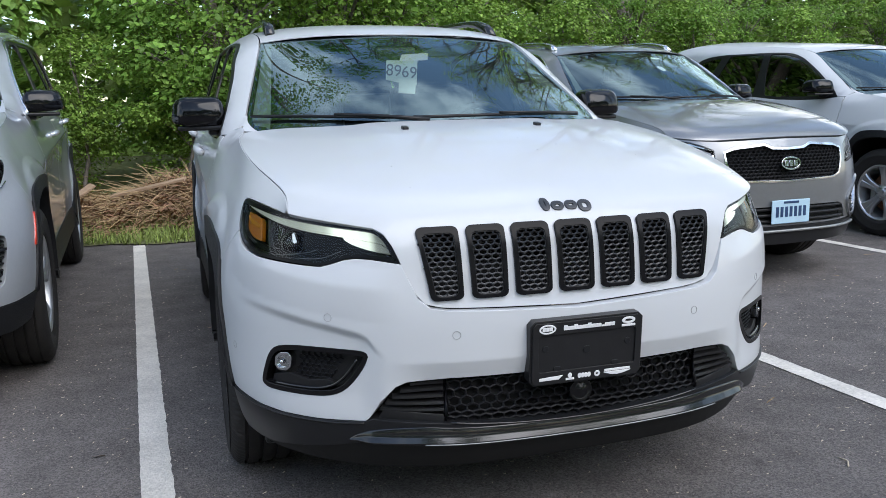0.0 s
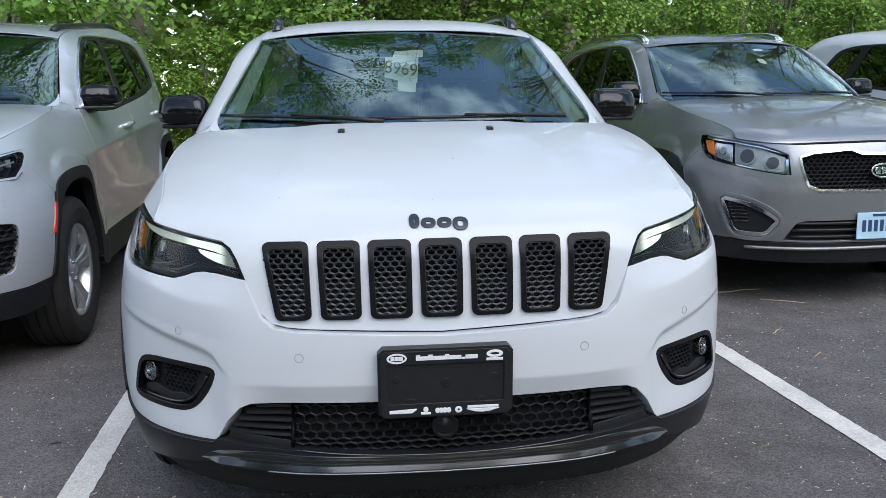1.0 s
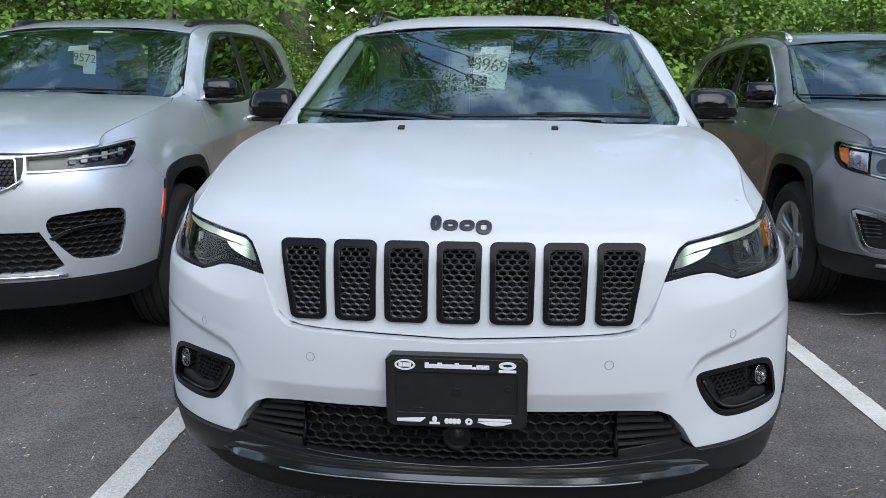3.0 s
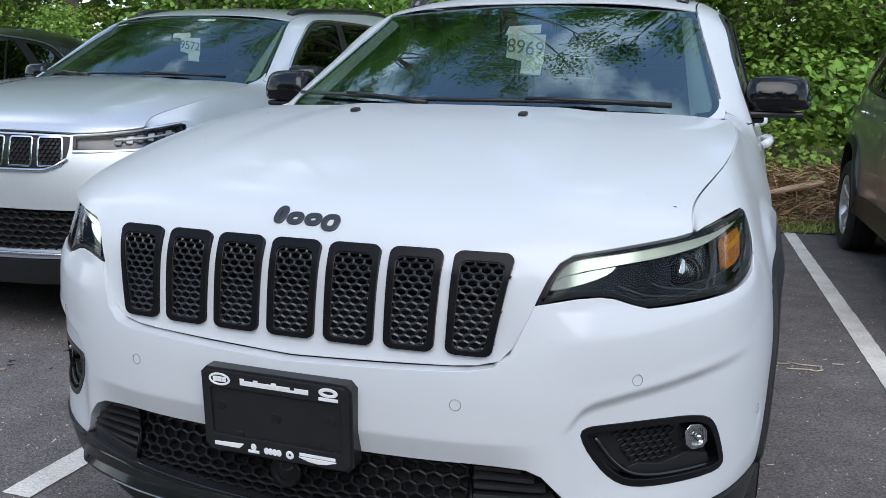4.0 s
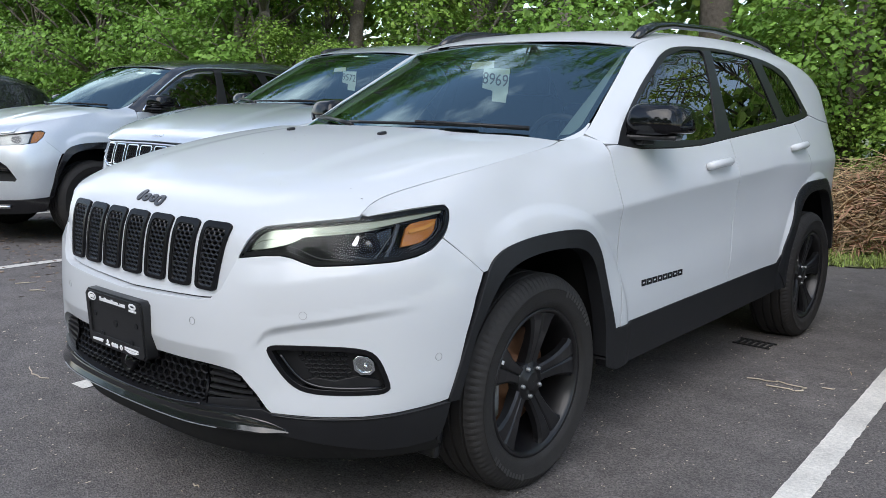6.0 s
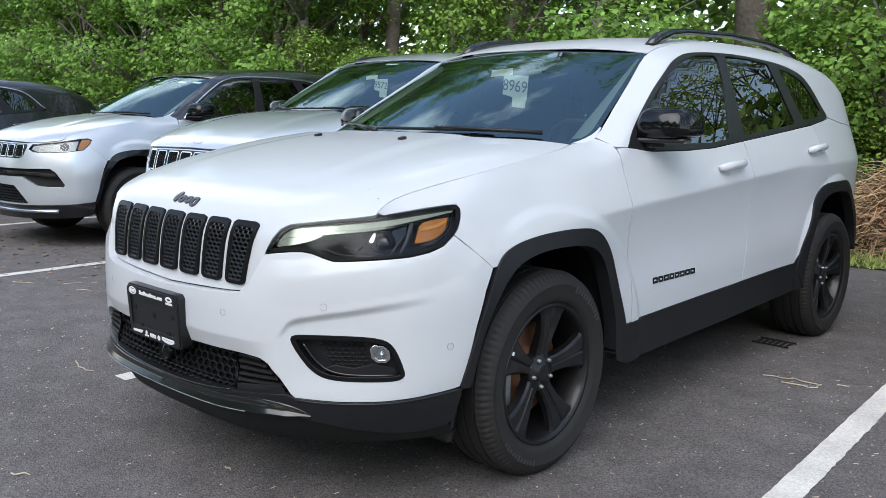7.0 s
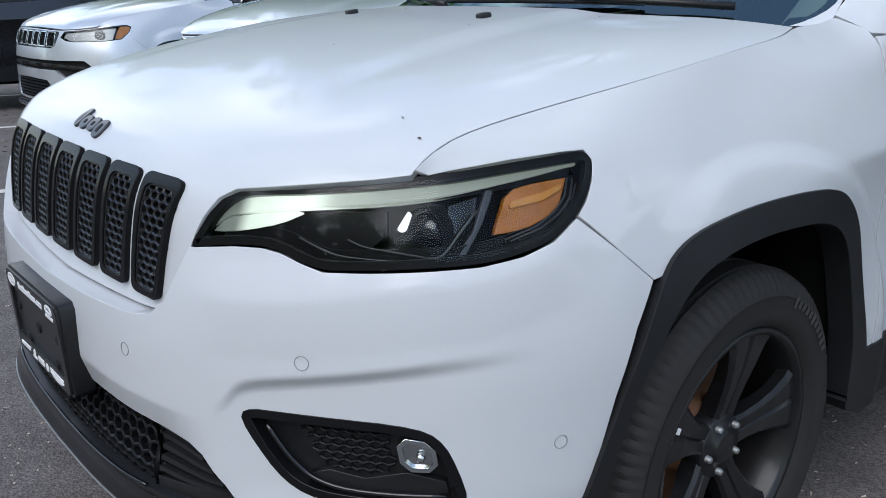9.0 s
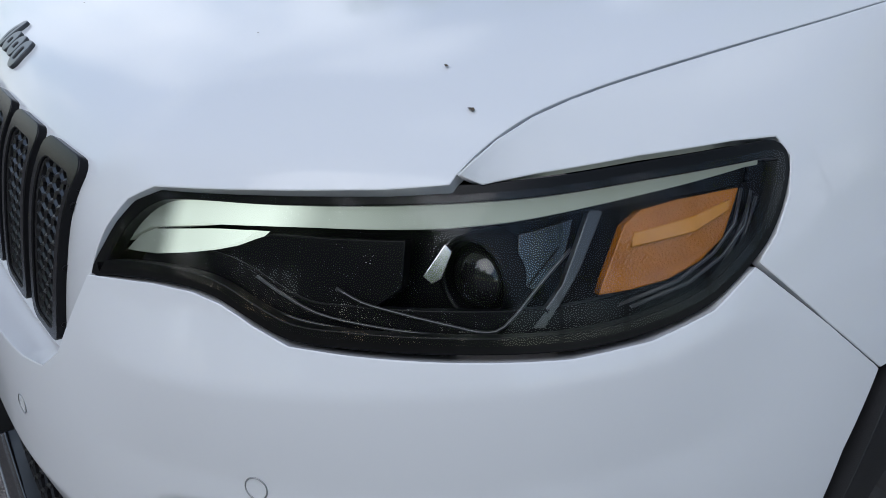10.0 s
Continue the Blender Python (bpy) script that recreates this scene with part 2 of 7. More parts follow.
class Chart:
    """A surface over two numbers, with its outward normal. sv: metres for one unit of the second number."""
    def __init__(self, f, sv=1.0, heart=HEART):
        self.f, self.sv, self.heart = f, sv, heart

    def at(self, u, v, off=0.0):
        p = Vector(self.f(u, v))
        if off:
            p = p + self.normal(u, v) * off
        return p

    def normal(self, u, v, e=2e-3):
        a = Vector(self.f(u + e, v)) - Vector(self.f(u - e, v))
        b = Vector(self.f(u, v + e / self.sv)) - Vector(self.f(u, v - e / self.sv))
        n = a.cross(b)
        n = n.normalized() if n.length > 1e-12 else Vector((0, 0, 1))
        return -n if n.dot(Vector(self.f(u, v)) - self.heart) < 0 else n


def sheet_data(chart, outer, holes=(), grid=0.03, off=0.0, lip=0.012, creases=()):
    """Vertices, faces and corner normals of a trimmed piece of a chart, with its edges turned inwards by lip."""
    from mathutils.geometry import delaunay_2d_cdt
    sv = chart.sv
    flat = [[(u, v * sv) for u, v in loop] for loop in (outer, *holes)]
    loops = [dense(loop, grid * 0.8) for loop in flat]
    pts, edges = [], []
    for loop in loops:
        k = len(pts)
        pts += loop
        edges += [(k + i, k + (i + 1) % len(loop)) for i in range(len(loop))]
    rim = np.array(pts)
    # rows of points along the creases, so that the mesh follows them
    for line in creases:
        line = [(u, v * sv) for u, v in line]
        for (a, b), (c, e) in zip(line, line[1:]):
            n = max(1, math.ceil(math.hypot(c - a, e - b) / (grid * 0.6)))
            for i in range(n):
                q = (a + (c - a) * i / n, b + (e - b) * i / n)
                if inside(q, loops) and ((rim - q) ** 2).sum(1).min() > (0.25 * grid) ** 2:
                    pts.append(q)
    rim = np.array(pts)
    us, vs = [p[0] for p in loops[0]], [p[1] for p in loops[0]]
    nu, nv = max(1, math.ceil((max(us) - min(us)) / grid)), max(1, math.ceil((max(vs) - min(vs)) / grid))
    for i in range(nu + 1):
        for j in range(nv + 1):
            q = (min(us) + (max(us) - min(us)) * i / nu, min(vs) + (max(vs) - min(vs)) * j / nv)
            if inside(q, loops) and ((rim - q) ** 2).sum(1).min() > (0.35 * grid) ** 2:
                pts.append(q)
    vv, _, ff, *_ = delaunay_2d_cdt([Vector(p) for p in pts], edges, [], 0, 1e-6)
    ff = [f for f in ff if inside((sum(vv[i].x for i in f) / 3, sum(vv[i].y for i in f) / 3), loops)]
    norms = [chart.normal(p.x, p.y / sv) for p in vv]
    verts = [chart.at(p.x, p.y / sv) + n * off for p, n in zip(vv, norms)]
    where = {(round(p.x, 5), round(p.y, 5)): i for i, p in enumerate(vv)}
    faces, corner = [], []
    for f in ff:
        a, b, c = (verts[i] for i in f)
        f = tuple(f) if (b - a).cross(c - a).dot(norms[f[0]]) > 0 else tuple(reversed(f))
        faces.append(f)
        corner += [norms[i] for i in f]
    if lip:
        for loop in loops:
            area = sum(a[0] * b[1] - b[0] * a[1] for a, b in zip(loop, loop[1:] + loop[:1]))
            out_sign = (1 if area > 0 else -1) * (1 if loop is loops[0] else -1)
            n = len(loop)
            rows, base = [], len(verts)
            for i in range(n):
                (ax, ay), (bx, by), (cx, cy) = loop[i - 1], loop[i], loop[(i + 1) % n]
                o = Vector((cy - ay, -(cx - ax)))
                o = o.normalized() * out_sign if o.length > 1e-9 else Vector((1, 0))
                p, nn = chart.at(bx, by / sv), chart.normal(bx, by / sv)
                o3 = chart.at(bx + o.x * 0.003, (by + o.y * 0.003) / sv) - p
                o3 = o3 - nn * o3.dot(nn)
                o3 = o3.normalized() if o3.length > 1e-9 else nn
                p = p + nn * off
                q = p + o3 * 0.0012 - nn * 0.0012
                top = where.get((round(bx, 5), round(by, 5)))
                if top is None:
                    top = min(range(len(vv)), key=lambda k: (vv[k].x - bx) ** 2 + (vv[k].y - by) ** 2)
                rows.append((top, len(verts), len(verts) + 1, nn, (nn + o3).normalized(), o3))
                verts += [q, q - nn * lip]
            for i in range(n):
                a, b = rows[i], rows[(i + 1) % n]
                for quad, nq in (((a[0], b[0], b[1], a[1]), (a[3], b[3], b[4], a[4])), ((a[1], b[1], b[2], a[2]), (a[5], b[5], b[5], a[5]))):
                    if len(set(quad)) < 4:
                        continue
                    va, vb, vd = verts[quad[0]], verts[quad[1]], verts[quad[3]]
                    if (vb - va).cross(vd - va).dot(a[5]) < 0:
                        quad, nq = tuple(reversed(quad)), tuple(reversed(nq))
                    faces.append(quad)
                    corner += list(nq)
    return verts, faces, corner


def sheet(name, chart, outer, mat, parent, holes=(), grid=0.03, off=0.0, lip=0.012, label="", both=False, creases=()):
    """A trimmed panel; both: also its mirror image. Returns the object or the pair."""
    v, f, n = sheet_data(chart, outer, holes, grid, off, lip, creases)
    one = mesh_object(name, v, f, mat, parent, n, label=label)
    if not both:
        return one
    flip = lambda p: Vector((-p[0], p[1], p[2]))
    other_parent = both if isinstance(both, bpy.types.Object) else parent
    back, k = [], 0
    for q in f:
        back += [flip(p) for p in reversed(n[k:k + len(q)])]
        k += len(q)
    two = mesh_object(name, [flip(p) for p in v], [tuple(reversed(q)) for q in f], mat, other_parent, back, label=label)
    return one, two


def bar(verts, faces, a, b, up, width, deep):
    """A bar from a to b with a ridged front."""
    t = (b - a).normalized()
    s = t.cross(up).normalized() * (width / 2)
    k = len(verts)
    for p in (a - t * width * 0.3, b + t * width * 0.3):
        verts += [p - s - up * deep, p - s - up * width * 0.35, p, p + s - up * width * 0.35, p + s - up * deep]
    faces += [(k + i, k + i + 1, k + 6 + i, k + 5 + i) for i in range(4)]


def honeycomb_data(chart, poly, pu, pv, width, deep, off):
    """A net of six-sided cells, clipped to an outline of the chart."""
    verts, faces, seen = [], [], set()
    us, vs = [p[0] for p in poly], [p[1] * chart.sv for p in poly]
    flat = [(u, v * chart.sv) for u, v in poly]
    i0, i1 = math.floor(min(us) / pu) - 1, math.ceil(max(us) / pu) + 1
    j0, j1 = math.floor(min(vs) / pv) - 1, math.ceil(max(vs) / pv) + 1
    for j in range(j0, j1 + 1):
        for i in range(i0, i1 + 1):
            cu, cv = (i + 0.5 * (j % 2)) * pu, j * pv
            ring = [(cu + pu * 0.5 * math.sin(k * math.pi / 3) / 0.866, cv + pv * 0.667 * math.cos(k * math.pi / 3)) for k in range(6)]
            for a, b in zip(ring, ring[1:] + ring[:1]):
                key = (round((a[0] + b[0]) / 2, 5), round((a[1] + b[1]) / 2, 5))
                if key in seen or not (inside(a, [flat]) or inside(b, [flat])):
                    continue
                seen.add(key)
                q = chart.normal(key[0], key[1] / chart.sv)
                bar(verts, faces, chart.at(a[0], a[1] / chart.sv, off), chart.at(b[0], b[1] / chart.sv, off), q, width, deep)
    return verts, faces


def honeycomb(name, chart, poly, mat, parent, pu=0.02, pv=0.017, width=0.005, deep=0.008, off=-0.01, both=False, label=""):
    v, f = honeycomb_data(chart, poly, pu, pv, width, deep, off)
    one = mesh_object(name, v, f, mat, parent, smooth=False, label=label)
    if both:
        mesh_object(name, [(-p[0], p[1], p[2]) for p in v], [tuple(reversed(q)) for q in f], mat, both if isinstance(both, bpy.types.Object) else parent, smooth=False, label=label)
    return one


def frame_ring(name, chart, outer, width, mat, parent, off=0.004, lip=0.012, grid=0.02, both=False, label=""):
    """A rim along an outline, of the given width inwards."""
    return sheet(name, chart, outer, mat, parent, holes=[shrink(outer, width)], grid=grid, off=off, lip=lip, both=both, label=label)


def tube_data(points, radius, n=8, closed=False, flat=1.0, up=Vector((0, 0, 1))):
    """A round (or flattened) tube along points."""
    verts, faces = [], []
    k = len(points)
    for i, p in enumerate(points):
        p = Vector(p)
        a, b = Vector(points[i - 1] if i or closed else points[0]), Vector(points[(i + 1) % k] if i + 1 < k or closed else points[-1])
        t = (b - a).normalized()
        s = t.cross(up)
        s = s.normalized() if s.length > 1e-4 else Vector((1, 0, 0))
        w = s.cross(t).normalized()
        r = radius[i] if isinstance(radius, (list, tuple)) else radius
        verts += [p + s * math.cos(2 * math.pi * j / n) * r + w * math.sin(2 * math.pi * j / n) * r * flat for j in range(n)]
    for i in range(k if closed else k - 1):
        for j in range(n):
            a, b = i * n, ((i + 1) % k) * n
            faces.append((a + j, a + (j + 1) % n, b + (j + 1) % n, b + j))
    if not closed:
        faces += [tuple(range(n - 1, -1, -1)), tuple(range((k - 1) * n, k * n))]
    return verts, faces


def tube(name, points, radius, mat, parent, n=8, closed=False, flat=1.0, label="", up=Vector((0, 0, 1))):
    v, f = tube_data(points, radius, n, closed, flat, up)
    return mesh_object(name, v, f, mat, parent, label=label)


def box(bm, size, place, bevel=0.0, turn=None):
    """A bevelled block added to bm."""
    m = Matrix.Translation(place) @ (turn or Matrix()) @ Matrix.Diagonal((*size, 1))
    got = bmesh.ops.create_cube(bm, size=1, matrix=m)["verts"]
    if bevel:
        edges = list({e for v in got for e in v.link_edges})
        bmesh.ops.bevel(bm, geom=edges, offset=bevel, segments=2, affect="EDGES", profile=0.5)


def block(name, size, place, mat, parent, bevel=0.01, label="", turn=None):
    bm = bmesh.new()
    box(bm, size, place, bevel, turn)
    return part(name, bm, mat, parent, label)


def revolve_data(profile, n, wob=None):
    """A profile of (x, r) turned round the x axis; closed round."""
    verts, faces = [], []
    k = len(profile)
    for i in range(n):
        a = 2 * math.pi * i / n
        for j, (x, r) in enumerate(profile):
            rr = r + (wob(i, j) if wob else 0)
            verts.append(Vector((x, rr * math.cos(a), rr * math.sin(a))))
    for i in range(n):
        b = (i + 1) % n
        for j in range(k - 1):
            faces.append((i * k + j, i * k + j + 1, b * k + j + 1, b * k + j))
    return verts, faces


def text_mesh(name, words, height, mat, parent, m, label="", extrude=0.0004):
    """Flat lettering in the built-in font, centred at the pose m."""
    cu = bpy.data.curves.new(name, "FONT")
    cu.body, cu.size, cu.align_x, cu.align_y, cu.extrude = words, height * 1.4, "CENTER", "CENTER", extrude
    ob = bpy.data.objects.new(name, cu)
    scene.collection.objects.link(ob)
    bpy.context.view_layer.update()
    me = bpy.data.meshes.new_from_object(ob.evaluated_get(bpy.context.evaluated_depsgraph_get()))
    bpy.data.objects.remove(ob)
    me.transform(m)
    me.materials.clear()
    me.materials.append(mat)
    o = new(name, me)
    o.parent = parent
    if label:
        tagged(o, label)
    return o


# ---- car body charts, in metres from the middle of the front bumper on the ground ----
PLAN = [(0, -0.012), (0.2, -0.008), (0.352, 0.006), (0.48, 0.04), (0.57, 0.083), (0.663, 0.142), (0.755, 0.22), (0.825, 0.31), (0.872, 0.415), (0.9, 0.52), (0.913, 0.63), (0.92, 0.76)]
ARC = [0.0]
for p, q in zip(PLAN, PLAN[1:]):
    ARC.append(ARC[-1] + math.dist(p, q))
plan = spline(ARC, PLAN)


brow = spline([0.50, 0.56, 0.59, 0.655, 0.738, 0.819, 0.899, 1.0, 1.1], [0.54, 0.580, 0.610, 0.628, 0.643, 0.657, 0.669, 0.680, 0.684])
shoulder = spline([0.50, 0.56, 0.67, 0.82, 0.99, 1.09, 1.2], [0.730, 0.732, 0.741, 0.764, 0.789, 0.815, 0.83])


def fog_dip(s, z):
    """How far the bumper steps back round the fog lamp, under its brow."""
    top = float(brow(s))
    side = step(0.53, 0.62, s) * (1 - step(0.78, 1.06, s))
    return 0.0135 * side * (1 - step(top - 0.024, top + 0.003, z)) * step(0.35, 0.46, z)


def shoulder_rise(s, z):
    """A soft edge under the lamp, where the bumper turns upwards."""
    zk = float(shoulder(s))
    up, down = (z - (zk - 0.085)) / 0.085, (zk + 0.055 - z) / 0.055
    u = min(up, down)
    k = 0.12
    u = u - math.log(1 + math.exp(-(up + down - 2 * u) / k)) * k * 0.5
    return 0.0085 * max(0.0, u) * step(0.47, 0.60, s) * (1 - step(1.02, 1.16, s))


def front_shape(s, z, dip=1.0):
    sg = -1 if s < 0 else 1
    s = abs(s)
    x, y = plan(s)
    x2, y2 = plan(s + 0.004)
    x1, y1 = plan(s - 0.004) if s > 0.004 else (-plan(0.004 - s)[0], plan(0.004 - s)[1])
    tx, ty = x2 - x1, y2 - y1
    l = math.hypot(tx, ty)
    d = 0.7 * max(0, z - 0.6) ** 2 + 0.8 * max(0, 0.47 - z) ** 2
    if dip and s < 0.58 and 0.38 < z < 0.57:
        # the middle of the bumper folds under above the lower grille
        d += dip * 0.017 * (math.hypot(0.538 - z, 0.004) + 0.538 - z) / 2 / 0.05 * step(0.38, 0.485, z) * (1 - step(0.40, 0.56, s))
    if dip and s > 0.45:
        d += dip * (fog_dip(s, z) - shoulder_rise(s, z))
    return (sg * (x - ty / l * d), y + tx / l * d, z)


MID = [(0.03, 0.650), (0.032, 0.70), (0.04, 0.78), (0.052, 0.84), (0.075, 0.885), (0.115, 0.925), (0.22, 0.972), (0.45, 1.036), (0.75, 1.095), (1.03, 1.130), (1.06, 1.132)]
KB = [0.0, 0.05, 0.13, 0.19, 0.24, 0.30, 0.40, 0.60, 0.80, 0.97, 1.0]
mid = spline(KB, MID)


def hood_shape(x, b):
    y, z = mid(b)
    a = abs(x)
    dy = 0.12 * a * a + 1.35 * max(0, a - 0.45) ** 2
    w = 1 - 0.28 * step(0.3, 1.0, b)
    z -= 0.012 * (a / 0.75) ** 2 * step(0.3, 0.9, b) + 0.35 * max(0, a - 0.60) ** 2 * step(0.25, 0.5, b)
    z += 0.007 * (1 - step(0.30 + 0.1 * (1 - b), 0.42 + 0.1 * (1 - b), a)) * step(0.35, 0.7, b)
    return (x, y + dy * w, z)


def eased(line, n=4):
    """A smooth open curve through the points."""
    f = spline(range(len(line)), line)
    return [tuple(float(c) for c in f(i / n)) for i in range((len(line) - 1) * n + 1)]


HOOD_GAP = eased([(0.731, 0.288), (0.726, 0.325), (0.724, 0.37), (0.730, 0.42), (0.743, 0.48), (0.757, 0.54), (0.772, 0.61), (0.784, 0.69), (0.791, 0.79), (0.785, 0.90), (0.763, 0.972)], 4)
GAP3 = [hood_shape(x, b) for x, b in HOOD_GAP]
EDGE = [(y, (x + 0.0042, z)) for x, y, z in GAP3] + [
    (1.369, (0.749, 1.133)), (1.55, (0.708, 1.241)), (1.75, (0.660, 1.362)), (1.963, (0.612, 1.487)), (2.3, (0.602, 1.552)), (2.8, (0.597, 1.583)), (3.4, (0.592, 1.578)), (3.9, (0.582, 1.535)), (4.15, (0.570, 1.47)), (4.35, (0.56, 1.37)), (4.5, (0.545, 1.22))]
edge = spline([k for k, _ in EDGE], [v for _, v in EDGE])
WAIST = [(0.63, 0.913), (0.76, 0.922), (0.95, 0.924), (1.4, 0.907), (1.9, 0.903), (2.4, 0.905), (3.0, 0.907), (3.4, 0.905), (3.75, 0.885), (4.1, 0.845), (4.3, 0.79), (4.45, 0.70), (4.55, 0.55)]
waist = spline([k for k, _ in WAIST], [v for _, v in WAIST])


def front_x(y, z):
    lo, hi = 0.3, 1.6
    for _ in range(22):
        m = (lo + hi) / 2
        lo, hi = (m, hi) if front_shape(m, z, 0)[1] < y else (lo, m)
    return front_shape(lo, z, 0)[0]


def door_crease(y):
    """Height of the sharp line along the doors."""
    return min(0.877 + 0.062 * (y - 1.4), 0.978)


def side_shape(y, z):
    """The flank: half width at a length y and a height z."""
    q = step(0.85, 1.40, y)
    x = 0.0
    if q < 1:
        a = 0.7 * max(0, z - 0.6) ** 2 + 0.8 * max(0, 0.47 - z) ** 2
        f = step(0.58, 0.70, y)
        xf = (front_x(y, z) * (1 - f) if f < 1 else 0) + ((waist(y) - a * (1 - 0.25 * step(0.7, 1.2, y))) * f if f > 0 else 0)
        x += (1 - q) * xf
    if q > 0:
        d = z - door_crease(y)
        drop = 0.33 * (math.hypot(d, 0.018) + d) / 2 * 1.02 - 0.012 * step(0.18, 0.40, -d)
        drop += 0.026 * (1 - math.exp(min(d, 0.0) / 0.085)) * (1 - 0.6 * step(2.75, 3.25, y))
        x += q * (waist(y) - drop)
    for yc in (0.935, 3.637):
        r = math.hypot((y - yc) * 0.95, z - 0.36)
        x += 0.015 * (1 - step(0.520, 0.565, r)) * step(0.62, 0.8, y)
    xg, zg = edge(y)
    u = min(max((z - (zg - 0.095)) / 0.095, 0.0), 1.2)
    if u > 0:
        base = side_shape_flat(y, zg)
        x -= (base - xg) * u * u
    return (x, y, z)


def side_shape_flat(y, z):
    q = step(0.85, 1.40, y)
    x = 0.0
    if q < 1:
        a = 0.7 * max(0, z - 0.6) ** 2
        f = step(0.58, 0.70, y)
        x += (1 - q) * ((front_x(y, z) * (1 - f) if f < 1 else 0) + ((waist(y) - a * (1 - 0.25 * step(0.7, 1.2, y))) * f if f > 0 else 0))
    if q > 0:
        d = z - door_crease(y)
        x += q * (waist(y) - 0.33 * (math.hypot(d, 0.018) + d) / 2 * 1.02)
    return x


def screen_shape(u, v):
    """The windscreen: u across from -1 to 1, v up from 0 to 1."""
    a = u * u
    y0, z0 = 1.03 + 0.339 * abs(u) ** 2.1, 1.122 + 0.011 * a
    y1, z1 = 1.86 + 0.103 * a, 1.512 - 0.025 * a
    x = u * ((0.749 - 0.005) * (1 - v) + (0.612 - 0.005) * v)
    bow = 0.022 * (1 - a) * 4 * v * (1 - v)
    return (x, y0 + (y1 - y0) * v - bow * 0.45, z0 + (z1 - z0) * v + bow)


def roof_shape(u, v):
    y = 1.963 + (4.12 - 1.963) * v
    xg, zg = edge(y)
    crown = 0.036 * (1 - abs(u) ** 3.2)
    ya = y - 0.10 * (1 - u * u) * (1 - v)
    return (u * (xg - 0.004), ya, zg + crown - 0.006 * (1 - u * u) * max(0, 1 - v * 6))


# outlines on the charts
LAMP = [(0.499, 0.797), (0.512, 0.825), (0.534, 0.857), (0.563, 0.879), (0.60, 0.888), (0.687, 0.896), (0.775, 0.905), (0.837, 0.911), (0.92, 0.919), (1.015, 0.929), (1.102, 0.936), (1.14, 0.937), (1.152, 0.924), (1.143, 0.898), (1.125, 0.872), (1.103, 0.853), (1.064, 0.828), (1.009, 0.811), (0.946, 0.801), (0.855, 0.795), (0.769, 0.790), (0.718, 0.788), (0.682, 0.797), (0.65, 0.807), (0.62, 0.811), (0.576, 0.809), (0.53, 0.803)]
BUMPER_TOP = [(0.0, 0.655), (0.2, 0.6635), (0.37, 0.6725), (0.418, 0.681), (0.45, 0.706), (0.473, 0.752), (0.494, 0.793), (0.53, 0.798), (0.576, 0.804), (0.62, 0.806), (0.65, 0.802), (0.682, 0.792), (0.718, 0.783), (0.769, 0.785), (0.855, 0.790), (0.946, 0.796), (1.009, 0.806), (1.064, 0.823), (1.106, 0.849)]
BUMPER_SIDE = [(1.18, 0.795), (1.243, 0.745), (1.205, 0.68), (1.168, 0.58), (1.14, 0.48), (1.122, 0.40)]
BUMPER_LOW = [(1.084, 0.394), (0.955, 0.382), (0.859, 0.376), (0.727, 0.374), (0.60, 0.378), (0.588, 0.388), (0.555, 0.435), (0.515, 0.475), (0.485, 0.487), (0.371, 0.492), (0.0, 0.488)]
FOG = [(0.590, 0.552), (0.600, 0.562), (0.63, 0.565), (0.70, 0.567), (0.80, 0.566), (0.86, 0.558), (0.888, 0.542), (0.907, 0.512), (0.926, 0.462), (0.922, 0.446), (0.895, 0.438), (0.82, 0.436), (0.75, 0.437), (0.70, 0.442), (0.664, 0.456), (0.634, 0.482), (0.605, 0.520)]
ARCH_OUT = [(0.478, 0.392), (0.503, 0.47), (0.540, 0.57), (0.580, 0.66), (0.622, 0.735), (0.668, 0.782), (0.745, 0.812), (0.87, 0.827), (1.045, 0.830), (1.149, 0.814), (1.228, 0.756), (1.285, 0.668), (1.339, 0.535), (1.378, 0.44)]
ARCH_IN = [(0.512, 0.392), (0.533, 0.47), (0.567, 0.57), (0.618, 0.650), (0.688, 0.725), (0.755, 0.759), (0.84, 0.774), (0.95, 0.778), (1.08, 0.769), (1.165, 0.735), (1.225, 0.665), (1.268, 0.56), (1.298, 0.45), (1.31, 0.34)]
BACK_OUT = [(3.058, 0.44), (3.079, 0.49), (3.118, 0.575), (3.205, 0.69), (3.275, 0.792), (3.35, 0.845), (3.45, 0.872), (3.6, 0.878), (3.76, 0.876), (3.88, 0.855), (3.98, 0.80), (4.06, 0.69), (4.12, 0.575), (4.16, 0.44)]
BACK_IN = [(3.135, 0.34), (3.15, 0.45), (3.185, 0.55), (3.265, 0.66), (3.33, 0.75), (3.40, 0.795), (3.50, 0.818), (3.63, 0.822), (3.76, 0.818), (3.86, 0.795), (3.93, 0.75), (4.0, 0.66), (4.06, 0.55), (4.09, 0.44)]
WINDOW_TOP = [(1.47, 1.098), (1.54, 1.163), (1.70, 1.272), (1.90, 1.396), (2.04, 1.461), (2.226, 1.503), (2.58, 1.518), (3.0, 1.504), (3.25, 1.477), (3.40, 1.437), (3.50, 1.365), (3.575, 1.292), (3.63, 1.246)]
WINDOW_LOW = [(3.595, 1.222), (3.39, 1.197), (2.687, 1.134), (2.16, 1.088), (1.912, 1.080), (1.64, 1.082)]
